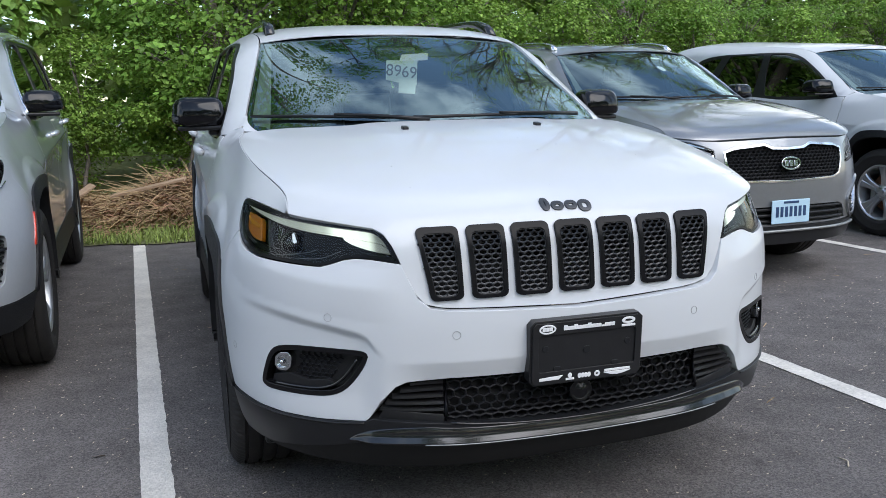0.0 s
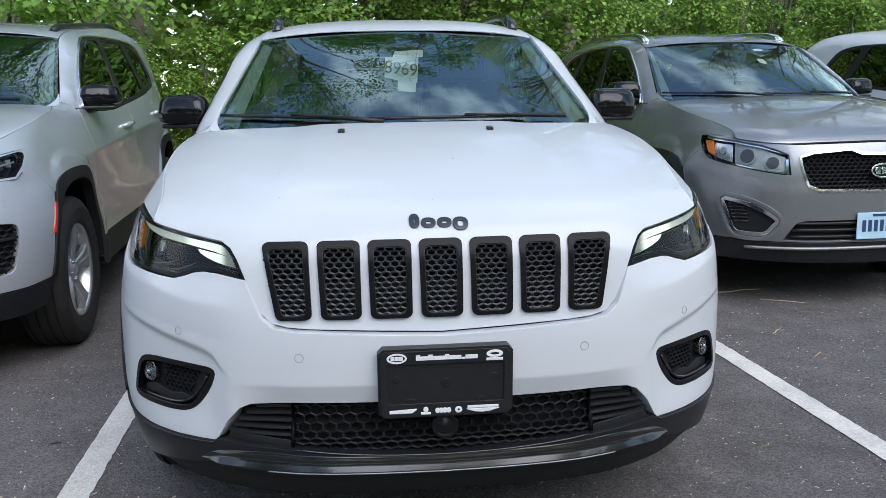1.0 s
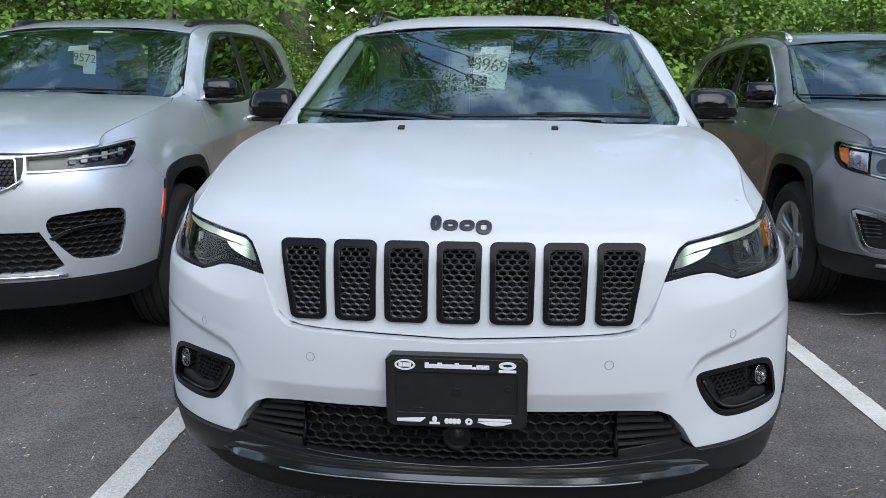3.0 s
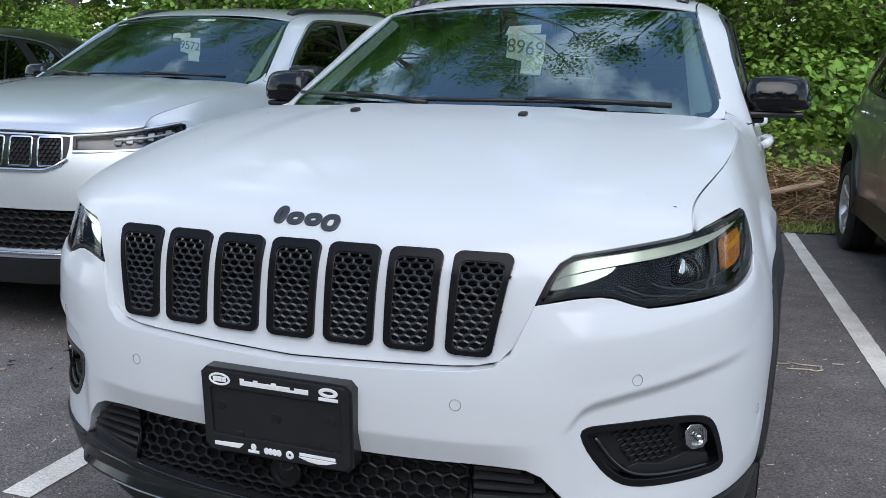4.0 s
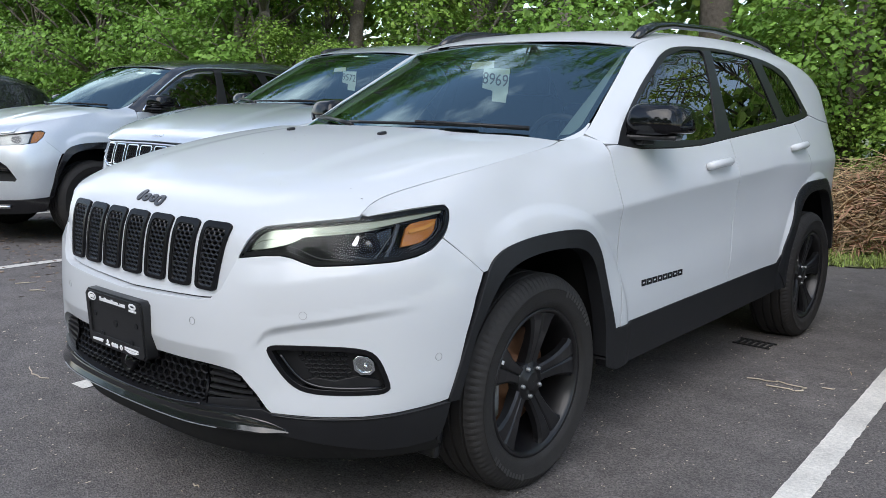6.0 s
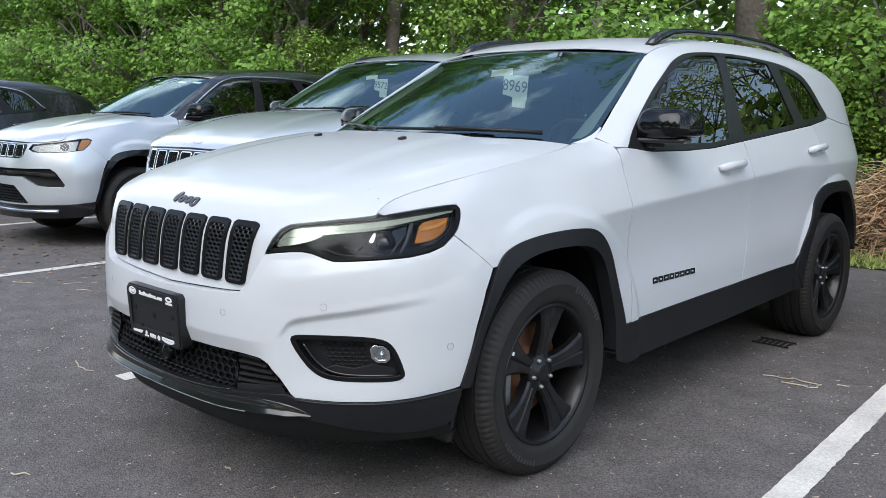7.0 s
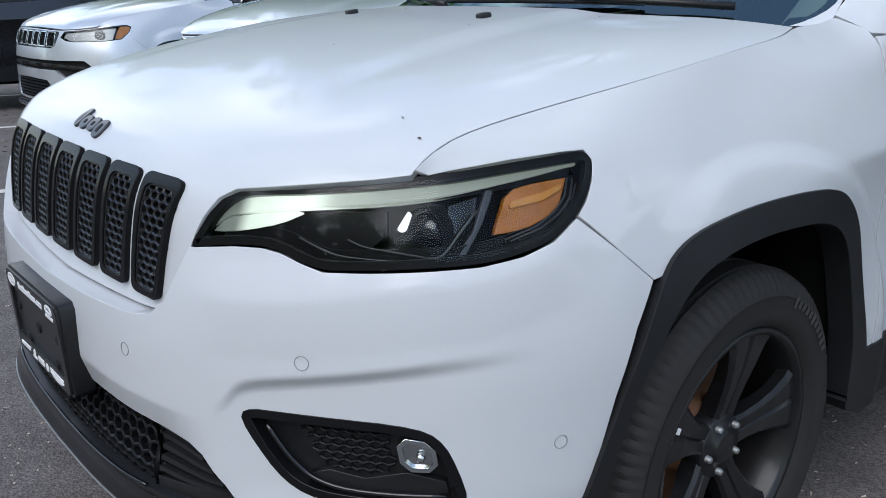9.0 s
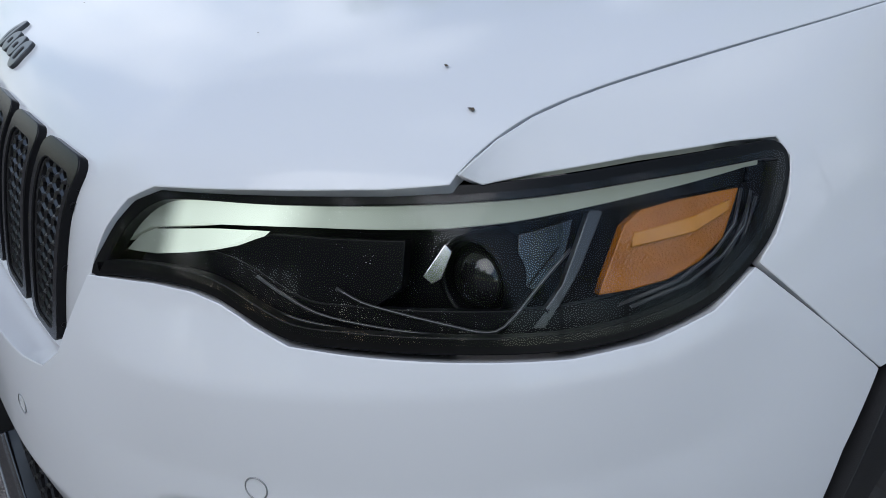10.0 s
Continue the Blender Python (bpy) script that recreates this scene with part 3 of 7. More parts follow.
PANES = [rounded(dense(pane, 0.06), 2) for pane in [
    [(1.535, 1.123), (1.60, 1.184), (1.72, 1.270), (1.90, 1.378), (2.06, 1.452), (2.23, 1.490), (2.405, 1.500), (2.40, 1.35), (2.335, 1.122), (2.16, 1.106), (1.75, 1.104)],
    [(2.485, 1.503), (2.75, 1.502), (2.94, 1.490), (3.01, 1.370), (3.105, 1.192), (2.483, 1.136)],
    [(3.06, 1.474), (3.20, 1.458), (3.345, 1.420), (3.44, 1.355), (3.535, 1.266), (3.515, 1.237), (3.22, 1.210)]]]


WINDOW_TOP = eased(WINDOW_TOP, 3)
ARCH_OUT, ARCH_IN, BACK_OUT, BACK_IN = (eased(a) for a in (ARCH_OUT, ARCH_IN, BACK_OUT, BACK_IN))


class CarCharts:
    """The charts of one car, bent by a warp of the base shape."""
    def __init__(self, warp=None):
        w = warp or (lambda p: p)
        heart = Vector(w((0, 2.2, 0.55)))
        self.warp = w
        self.front = Chart(lambda s, z: w(front_shape(s, z)), 1.0, heart)
        self.plain = Chart(lambda s, z: w(front_shape(s, z, 0)), 1.0, heart)
        self.hood = Chart(lambda x, b: w(hood_shape(x, b)), 1.3, heart)
        self.side = Chart(lambda y, z: w(side_shape(y, z)), 1.0, heart)
        self.screen = Chart(lambda u, v: w(screen_shape(u, v)), 0.95, heart)
        self.roof = Chart(lambda u, v: w(roof_shape(u, v)), 2.1, heart)


def both_halves(half):
    """A closed outline from its right half, given from the middle below to the middle above."""
    return [p for p in half] + [(-u, v) for u, v in reversed(half) if u > 1e-6]


def wheel(parent, hub, radius, width, rim_radius, rim_mat, side, spokes=5):
    """A wheel: tyre, rim with spokes, disc, caliper, nuts and cap. side: 1 where it faces +x."""
    w = thing("wheel", "", "")
    for key in list(w.keys()):
        del w[key]
    w.parent = parent
    w.matrix_local = Matrix.Translation(hub) @ (Matrix() if side > 0 else Matrix.Rotation(math.pi, 4, "Z"))
    h, R, r = width / 2, radius, rim_radius
    prof = [(-h * 0.8, r + 0.004), (-h, r + 0.03), (-h * 1.06, (R + r) / 2 + 0.01), (-h * 0.98, R - 0.028), (-h * 0.86, R - 0.010), (-h * 0.74, R - 0.004)]
    for k, g in enumerate((-0.46, -0.15, 0.15, 0.46)):
        c = g * 2 * h * 0.74 / 1.1
        prof += [(c - 0.006, R - 0.001), (c - 0.005, R - 0.009), (c + 0.005, R - 0.009), (c + 0.006, R - 0.001)]
    prof += [(h * 0.74, R - 0.004), (h * 0.86, R - 0.010), (h * 0.98, R - 0.028), (h * 1.05, R - 0.05), (h * 1.065, (R + r) / 2 + 0.012), (h * 1.045, (R + r) / 2 + 0.008), (h * 1.04, r + 0.035), (h * 0.98, r + 0.016), (h * 0.88, r + 0.006)]
    nseg, k = (288 if rim_mat is RIM_BLACK else 72), len(prof)
    edge_rows = {3, 4, 5, k - 9, k - 8, k - 7}
    v, f = revolve_data(prof, nseg, wob=lambda i, j: -0.0045 if (j in edge_rows and i % 3 == 0) else 0)
    mesh_object("tyre", v, f, RUBBER, w).data.set_sharp_from_angle(angle=radians(32))
    if rim_mat is RIM_BLACK:
        for a0 in (1.15, 4.4):
            for k in range(11):
                a, rr = a0 - 0.062 * k, (R + r) / 2 + 0.005
                hh = 0.011 if k in (0, 5, 9) else 0.0075
                v = [Vector((h * (1.068 if q > 0 else 1.062), (rr + q * hh) * math.cos(a + da), (rr + q * hh) * math.sin(a + da))) for q in (-1, 1) for da in (-0.020, 0.020)]
                mesh_object("tyre_mark", v, [(0, 1, 3, 2)], TYRE_MARK, w, smooth=False)
    prof = [(h * 0.86, r + 0.007), (h * 0.93, r + 0.004), (h * 0.92, r - 0.004), (h * 0.80, r - 0.012), (h * 0.4, r - 0.022), (-h * 0.5, r - 0.03), (-h * 0.9, r - 0.012)]
    v, f = revolve_data(prof, 72)
    rim = mesh_object("rim", v, f, rim_mat, w)
    v, f = [], []
    for i in range(spokes):
        a = 2 * math.pi * (i + 0.14) / spokes
        ca, sa = math.cos(a), math.sin(a)
        rows = []
        for t, half, out, thick in ((0.05, 0.032, 0.058, 0.04), (0.085, 0.030, 0.064, 0.04), (0.13, 0.036, 0.072, 0.034), (0.165, 0.046, 0.078, 0.03), (r - 0.035, 0.062, 0.082, 0.03), (r - 0.014, 0.082, 0.083, 0.03), (r - 0.004, 0.098, 0.082, 0.03)):
            row = []
            for q, dz in ((-1, -thick), (-1, -0.008), (-0.80, 0.0), (-0.12, -0.002), (0, -0.007), (0.12, -0.002), (0.80, 0.0), (1, -0.008), (1, -thick)):
                off = q * half
                row.append(Vector((out + dz + 0.01, t * ca - off * sa, t * sa + off * ca)))
            rows.append(row)
        base = len(v)
        for row in rows:
            v += row
        n = 9
        for j in range(len(rows) - 1):
            for q in range(n - 1):
                p = base + j * n + q
                f.append((p, p + 1, p + n + 1, p + n))
        f.append(tuple(base + q for q in range(n - 1, -1, -1)))
        mesh_object("spoke", v, f, rim_mat, rim, smooth=False)
        v, f = [], []
    prof = [(0.02, 0.068), (0.066, 0.066), (0.072, 0.060), (0.074, 0.034), (0.080, 0.032), (0.082, 0.028), (0.083, 0.001)]
    v, f = revolve_data(prof, 40)
    mesh_object("hub_cap", v, f, rim_mat, rim)
    vv, ff = revolve_data([(0.05, 0.008), (0.080, 0.0075), (0.084, 0.005), (0.084, 0.0005)], 8)
    for i in range(5):
        a = 2 * math.pi * (i + 0.64) / 5
        mesh_object("wheel_nut", [p + Vector((0, 0.050 * math.cos(a), 0.050 * math.sin(a))) for p in vv], ff, CAST, rim)
    if rim_mat is RIM_BLACK:
        bm = bmesh.new()
        box(bm, (0.004, 0.012, 0.020), (h * 0.90, -0.203, 0.112), 0.001, Matrix.Rotation(radians(62), 4, "X"))
        part("balance_weight", bm, PRINT, rim)
    v, f = revolve_data([(-0.03, 0.04), (-0.03, 0.165), (0.0, 0.168), (0.002, 0.162), (0.002, 0.085), (0.03, 0.08), (0.03, 0.02)], 48)
    mesh_object("brake_disc", v, f, RUST, w)
    bm = bmesh.new()
    box(bm, (0.06, 0.055, 0.15), (0.0, -0.135, -0.03), 0.012)
    part("brake_caliper", bm, CAST, w)
    v, f = revolve_data([(-0.075, 0.02), (-0.07, r - 0.03), (-0.075, r - 0.02)], 40)
    mesh_object("back_plate", v, f, DEEP_BLACK, w)
    return w


def common_body(car, C, paint, spec):
    """The parts that every car here has: bonnet, wings, doors, roof, glass, arches, sills, wheels, mirrors, cabin."""
    g = spec.get("grid", 0.03)
    T = lambda a, b, n, d=0.0015: [(a + (b - a) * i / n, edge(a + (b - a) * i / n)[1] - d) for i in range(n + 1)]
    roof_paint = spec.get("roof_paint", paint)
    side_glass = spec.get("side_glass", PANE_DARK)
    clad = spec.get("clad", CLADDING)
    # bonnet
    hood = sheet("bonnet", C.hood, both_halves(spec["hood"]), paint, car, holes=spec.get("hood_holes", ()), grid=g * 0.9, lip=0.014)
    # wings
    lamp_edge = [tuple(front_shape(s, z, 0)[1:]) for s, z in reversed(spec.get("lamp_edge", [(0.865, 0.916), (0.92, 0.9225), (1.015, 0.9325), (1.102, 0.9395), (1.146, 0.9405), (1.1565, 0.926), (1.148, 0.898), (1.13, 0.870), (1.112, 0.853)]))]
    seam = [tuple(front_shape(s, z, 0)[1:]) for s, z in ((1.2465, 0.7465), (1.183, 0.7968))]
    wing = T(0.285, 1.30, 30) + [(1.36, edge(1.36)[1] - 0.004), (1.40, 1.105), (1.396, 1.0), (1.410, 0.777), (1.428, 0.517), (1.424, 0.44)] + list(reversed(ARCH_OUT[17:])) + seam + lamp_edge
    arcs = [[(yc + r * math.cos(a * math.pi / 40) / 0.95, 0.36 + r * math.sin(a * math.pi / 40)) for a in range(41)] for r in (0.510, 0.522, 0.533, 0.543, 0.554, 0.565, 0.576) for yc in (0.935, 3.637)]
    lines = [[(y, door_crease(y) + d) for y in (1.0, 1.4, 1.8, 2.2, 2.6, 3.0, 3.4, 3.9)] for d in (-0.05, -0.032, -0.018, -0.008, 0.0, 0.008, 0.018, 0.032)]
    wings = sheet("front_wing", C.side, wing, paint, car, grid=g, both=True, creases=arcs + lines)
    # doors
    f_door = [(1.41, 1.092), (1.462, 1.094), (1.64, 1.076), (1.912, 1.074), (2.16, 1.082), (2.455, 1.108), (2.480, 0.968), (2.493, 0.812), (2.471, 0.602), (2.442, 0.458), (1.434, 0.432), (1.438, 0.517), (1.420, 0.777), (1.404, 1.0)]
    r_door = [(2.464, 1.109), (2.687, 1.128), (3.23, 1.176), (3.33, 1.184), (3.47, 1.0), (3.485, 0.93), (3.44, 0.873)] + list(reversed(BACK_OUT[4:22])) + [(3.06, 0.475), (2.45, 0.459), (2.479, 0.602), (2.501, 0.812), (2.488, 0.968)]
    doors = sheet("door", C.side, f_door, paint, car, grid=g * 0.75, both=True, creases=lines) + sheet("door", C.side, r_door, paint, car, grid=g * 0.75, both=True, creases=arcs + lines)
    quarter = [(3.338, 1.186), (3.60, 1.216), (3.645, 1.226), (3.90, 1.198), (4.41, 1.17), (4.47, 0.95), (4.47, 0.45), (4.165, 0.45)] + list(reversed(BACK_OUT[25:-4])) + [(3.45, 0.875), (3.493, 0.93), (3.478, 1.0)]
    sheet("rear_wing", C.side, quarter, paint, car, grid=g, both=True, creases=arcs)
    pillar = T(1.373, 4.12, 50) + [(4.20, edge(4.20)[1] - 0.012), (4.31, 1.38), (4.40, 1.27), (4.41, 1.176), (3.90, 1.204), (3.645, 1.232)] + list(reversed(WINDOW_TOP))[1:] + [(1.405, 1.10)]
    sheet("side_frame", C.side, pillar, roof_paint, car, grid=g, both=True)
    # side windows: black surround and three panes
    window = [(y, z - 0.002) for y, z in WINDOW_TOP] + WINDOW_LOW
    sheet("window_surround", C.side, window, SATIN_BLACK, car, holes=PANES, grid=0.04, off=0.001, lip=0.01, both=True)
    for pane in PANES:
        for ob in sheet("side_window", C.side, pane, side_glass, car, grid=0.05, off=-0.004, lip=0, both=True):
            ob.visible_shadow = False
    if spec.get("chrome_trim"):
        line = [C.side.at(y, z, 0.006) for y, z in WINDOW_TOP]
        for sg in (1, -1):
            tube("window_trim", [(p[0] * sg, p[1], p[2]) for p in line], 0.010, CHROME, car, n=6)
    # arches and sills
    for out, inn, nm in ((ARCH_OUT, ARCH_IN, "arch_cladding"), (BACK_OUT, BACK_IN, "arch_cladding")):
        sheet(nm, C.side, out + list(reversed(inn)), clad, car, grid=0.03, off=0.010, lip=0.05, both=True)
    sill = [(1.325, 0.315), (1.312, 0.36), (1.302, 0.45), (1.352, 0.50), (1.384, 0.436), (2.44, 0.462), (3.05, 0.478), (3.09, 0.52), (3.15, 0.45), (3.12, 0.345), (2.9, 0.325), (2.3, 0.305), (1.4, 0.285)]
    sheet("sill_cladding", C.side, sill, clad, car, grid=0.04, off=0.006, lip=0.04, both=True)
    # roof, windscreen, rear
    ends = both_halves([(0.0, 0.0)] + [(i / 12, 0.0) for i in range(1, 13)] + [(1.0, i / 16) for i in range(1, 17)] + [(1 - i / 8, 1.0) for i in range(1, 9)])
    sheet("roof", C.roof, ends, roof_paint, car, grid=0.08, lip=0.004)
    corner = [(0.84 + 0.16 * math.sin(t * math.pi / 16), 0.10 - 0.20 * math.cos(t * math.pi / 16)) for t in range(9)]
    glass_edge = both_halves([(i / 14, -0.10) for i in range(12)] + corner + [(1.0, i / 14) for i in range(2, 15)] + [(1 - i / 14, 1.0) for i in range(1, 15)])
    pane = sheet("windscreen", C.screen, glass_edge, spec.get("screen_glass", PANE), car, grid=0.05, lip=0.0, off=-0.004)
    pane.visible_shadow = False
    for sg in (1, -1):
        sheet("pillar_foot", C.screen, [(sg * u, v) for u, v in corner + [(1.006, 0.10), (1.006, -0.10)]], paint, car, grid=0.03, off=0.001, lip=0.004)
    inner = [(u * 0.976, 0.008 + v * 0.985) for u, v in glass_edge]
    sheet("windscreen_border", C.screen, glass_edge, GLOSS_BLACK, car, holes=[inner], grid=0.05, lip=0.0, off=-0.007)
    # scuttle under the windscreen, with wipers
    low = [C.screen.at(u / 10, -0.075, 0.006) for u in range(-10, 11)]
    v, f = [], []
    for i, p in enumerate(low):
        q = C.hood.at(max(-0.745, min(0.745, (i - 10) / 10 * 0.76)), 0.965, -0.045)
        v += [p, q]
    f = [(2 * i, 2 * i + 1, 2 * i + 3, 2 * i + 2) for i in range(20)]
    mesh_object("scuttle_panel", v, f, SATIN_BLACK, car)
    for x0, u1, v1, bend in ((0.60, -0.10, 0.045, 0.02), (-0.10, -0.88, 0.07, 0.02)):
        a = C.screen.at(x0 / 0.75, 0.0, 0.012)
        pts = [C.screen.at(x0 / 0.75 + (u1 - x0 / 0.75) * t, 0.01 + (v1 - 0.01) * t + bend * math.sin(math.pi * t), 0.016) for t in (0, 0.2, 0.4, 0.6, 0.8, 1)]
        wiper = tube("wiper_arm", pts[:4], [0.010, 0.009, 0.007, 0.006], SATIN_BLACK, car, n=6)
        tube("wiper_blade", [C.screen.at(x0 / 0.75 + (u1 - x0 / 0.75) * t, 0.03 + (v1 - 0.03) * t + bend * math.sin(math.pi * t) * 0.4, 0.009) for t in (0.25, 0.5, 0.75, 1.0, 1.12)], 0.007, SATIN_BLACK, wiper, n=6)
    # tail: gate and rear bumper
    v, f, rows, cols = [], [], 15, 13
    for j in range(rows):
        z = 0.42 + (1.46 - 0.42) * j / (rows - 1)
        for i in range(cols):
            u = -1 + 2 * i / (cols - 1)
            y = 4.46 + 0.10 * (1 - u * u) - 0.80 * max(0, (z - 1.0)) ** 1.3
            y = min(y, 4.6)
            hw = 0.70 if z < 1.0 else 0.70 - 0.40 * (z - 1.0)
            v.append(C.warp((u * hw, y, z)))
    f = [(j * cols + i, j * cols + i + 1, (j + 1) * cols + i + 1, (j + 1) * cols + i) for j in range(rows - 1) for i in range(cols - 1)]
    mesh_object("tailgate", v, f, paint, car)
    mesh_object("tailgate_lining", [Vector(p) + Vector((0, -0.03, 0)) for p in v], f, CABIN, car)
    # dark inner shell behind the seams, and the underside
    v, f = [], []
    def strip(chart, us, vs, off):
        k = len(v)
        for a in us:
            for b in vs:
                v.append(chart.at(a, b, off))
        n = len(vs)
        f.extend((k + i * n + j, k + i * n + j + 1, k + (i + 1) * n + j + 1, k + (i + 1) * n + j) for i in range(len(us) - 1) for j in range(n - 1))
    strip(C.hood, [-0.735 + 1.47 * i / 20 for i in range(21)], [0.32 + 0.64 * i / 12 for i in range(13)], -0.03)
    for sg in (1, -1):
        k = len(v)
        ys = [1.40 + (4.4 - 1.40) * i / 30 for i in range(31)]
        for y in ys:
            for z in (0.33, 0.5, 0.7, 0.9, 1.04):
                if (abs(y - 3.637) < 0.52 and z < 0.86):
                    p = Vector(C.warp((0.55, y, z)))
                else:
                    p = C.side.at(y, z, -0.022)
                v.append(Vector((p.x * sg, p.y, p.z)))
        f.extend((k + i * 5 + j, k + i * 5 + j + 1, k + (i + 1) * 5 + j + 1, k + (i + 1) * 5 + j) for i in range(30) for j in range(4))
    k = len(v)
    for y in (0.35, 4.4):
        for x in (-0.62, 0.62):
            v.append(Vector(C.warp((x, y, 0.26))))
    f.append((k, k + 1, k + 3, k + 2))
    mesh_object("underbody", v, f, DEEP_BLACK, car, smooth=False)
    # wheel wells
    for yc, inn in ((0.935, ARCH_IN), (3.637, BACK_IN)):
        for sg in (1, -1):
            v, f = [], []
            for y, z in inn:
                for x in (0.0, -0.06, -0.36):
                    p = C.side.at(y, z, 0.0) if x == 0 else Vector(C.warp((side_shape(y, z)[0] + x, y + (y - yc) * (0.06 if x else 0), z + 0.02)))
                    v.append(Vector((p.x * sg, p.y, p.z)))
            n = len(inn)
            f = [(3 * i + j, 3 * i + j + 1, 3 * i + j + 4, 3 * i + j + 3) for i in range(n - 1) for j in range(2)]
            f.append(tuple(3 * i + 2 for i in range(n)))
            mesh_object("wheel_well", v, f, DEEP_BLACK, car)
    # wheels
    for y in (0.935, 3.637):
        for sg in (1, -1):
            hub = C.warp((sg * spec.get("track", 0.785), y, 0.37))
            wheel(car, (hub[0], hub[1], spec["wheel_r"] - 0.004 - spec.get("lift", 0.0)), spec["wheel_r"], 0.225, spec.get("rim_r", 0.236), spec["rim"], sg, spec.get("spokes", 5))
    # mirrors
    mx = spec.get("mirror", (0.905, 1.62, 1.184))
    for sg in (1, -1):
        bm = bmesh.new()
        got = bmesh.ops.create_uvsphere(bm, u_segments=20, v_segments=14, radius=1)["verts"]
        for p in got:
            x, y, z = p.co
            sup = lambda t, k: math.copysign(abs(t) ** k, t)
            zz = max(sup(z, 0.5), -0.80)
            p.co = (sup(x, 0.48) * 0.104 * (1 - 0.10 * zz), sup(y, 0.6) * 0.100 * (1 - 0.16 * max(zz, 0)) + 0.030 * x, zz * 0.066 * (1 - 0.14 * x) + 0.006 * x)
        m = Matrix.Translation(C.warp((mx[0], mx[1], mx[2])))
        bm.transform(m)
        if sg < 0:
            bm.transform(Matrix.Diagonal((-1, 1, 1, 1)))
            bmesh.ops.reverse_faces(bm, faces=bm.faces[:])
        mirror = part("door_mirror", bm, spec.get("mirror_mat", MIRROR_BLACK), car, smooth=True)
        bm = bmesh.new()
        px, py, pz = C.warp((mx[0] - 0.03, mx[1] - 0.01, mx[2] - 0.066))
        box(bm, (0.20, 0.15, 0.020), (sg * px, py, pz + 0.004), 0.008, Matrix.Rotation(radians(sg * 16), 4, "Z"))
        box(bm, (0.10, 0.10, 0.022), (sg * (px - 0.055), py - 0.01, pz - 0.014), 0.008)
        part("mirror_foot", bm, SATIN_BLACK, mirror)
    # cabin
    bm = bmesh.new()
    px = C.warp((0, 1.45, 0.98))
    box(bm, (1.42, 0.62, 0.20), px, 0.06)
    part("dashboard", bm, CABIN, car)
    for x in (0.37, -0.37):
        bm = bmesh.new()
        box(bm, (0.50, 0.50, 0.18), C.warp((x, 2.25, 0.68)), 0.05)
        box(bm, (0.48, 0.16, 0.62), C.warp((x, 2.52, 1.0)), 0.06, Matrix.Rotation(radians(-14), 4, "X"))
        box(bm, (0.26, 0.10, 0.18), C.warp((x, 2.62, 1.37)), 0.04)
        part("seat", bm, SEAT, car)
    bm = bmesh.new()
    box(bm, (1.3, 0.16, 0.6), C.warp((0, 3.4, 0.98)), 0.06, Matrix.Rotation(radians(-14), 4, "X"))
    part("rear_seat", bm, SEAT, car)
    a = 2 * math.pi / 28
    sx, sy, sz = C.warp((0.37, 1.86, 1.02))
    ring = [(sx + 0.185 * math.cos(a * i), sy - 0.07 * math.sin(a * i), sz + 0.17 * math.sin(a * i)) for i in range(28)]
    wheel_ring = tube("steering_wheel", ring, 0.016, SEAT, car, closed=True, up=Vector((0, 1, 0.3)))
    block("steering_boss", (0.30, 0.06, 0.07), (sx, sy + 0.02, sz), CABIN, wheel_ring, 0.02)
    block("rear_view_mirror", (0.20, 0.04, 0.06), C.warp((0, 1.90, 1.43)), SATIN_BLACK, car, 0.015)
    block("cabin_floor", (1.4, 2.9, 0.05), C.warp((0, 2.75, 0.5)), CABIN, car, 0.0)
    v, f = [], []
    for i in range(13):
        y = 2.0 + (4.12 - 2.0) * i / 11
        for u in (-0.97, -0.5, 0, 0.5, 0.97):
            p = Vector(C.warp(roof_shape(u, (y - 1.963) / 2.157))) if i < 12 else Vector(C.warp((u * 0.53, 4.24, 1.45)))
            v.append(p + Vector((0, 0, -0.045 if i < 12 else -0.02)))
    f = [(i * 5 + j, i * 5 + j + 1, (i + 1) * 5 + j + 1, (i + 1) * 5 + j) for i in range(12) for j in range(4)]
    mesh_object("headlining", v, f, HEADLINE, car)
    v = [Vector(C.warp(roof_shape(u / 4, 0.985))) + Vector((0, 0, 0.002)) for u in range(-4, 5)] + [Vector(C.warp((u / 4 * 0.545, 4.26 + 0.03 * (1 - (u / 4) ** 2), 1.452 + 0.02 * (1 - (u / 4) ** 2)))) for u in range(-4, 5)]
    v += [Vector(C.warp((u / 4 * 0.545, 4.24, 1.42))) for u in range(-4, 5)]
    mesh_object("rear_spoiler", v, [(9 * j + i, 9 * j + i + 1, 9 * j + i + 10, 9 * j + i + 9) for j in range(2) for i in range(8)], roof_paint, car)
    for sg in (1, -1):
        v = [C.screen.at(u * sg, 0.03 + 0.93 * t / 12, off) for t in range(13) for u, off in ((0.985, -0.014), (0.965, -0.016), (0.945 - 0.030 * (1 - t / 12), -0.022), (0.935 - 0.035 * (1 - t / 12), -0.040))]
        f = [(4 * t + j, 4 * t + j + 1, 4 * t + j + 5, 4 * t + j + 4) for t in range(12) for j in range(3)]
        mesh_object("pillar_trim", v, f, LINER, car)
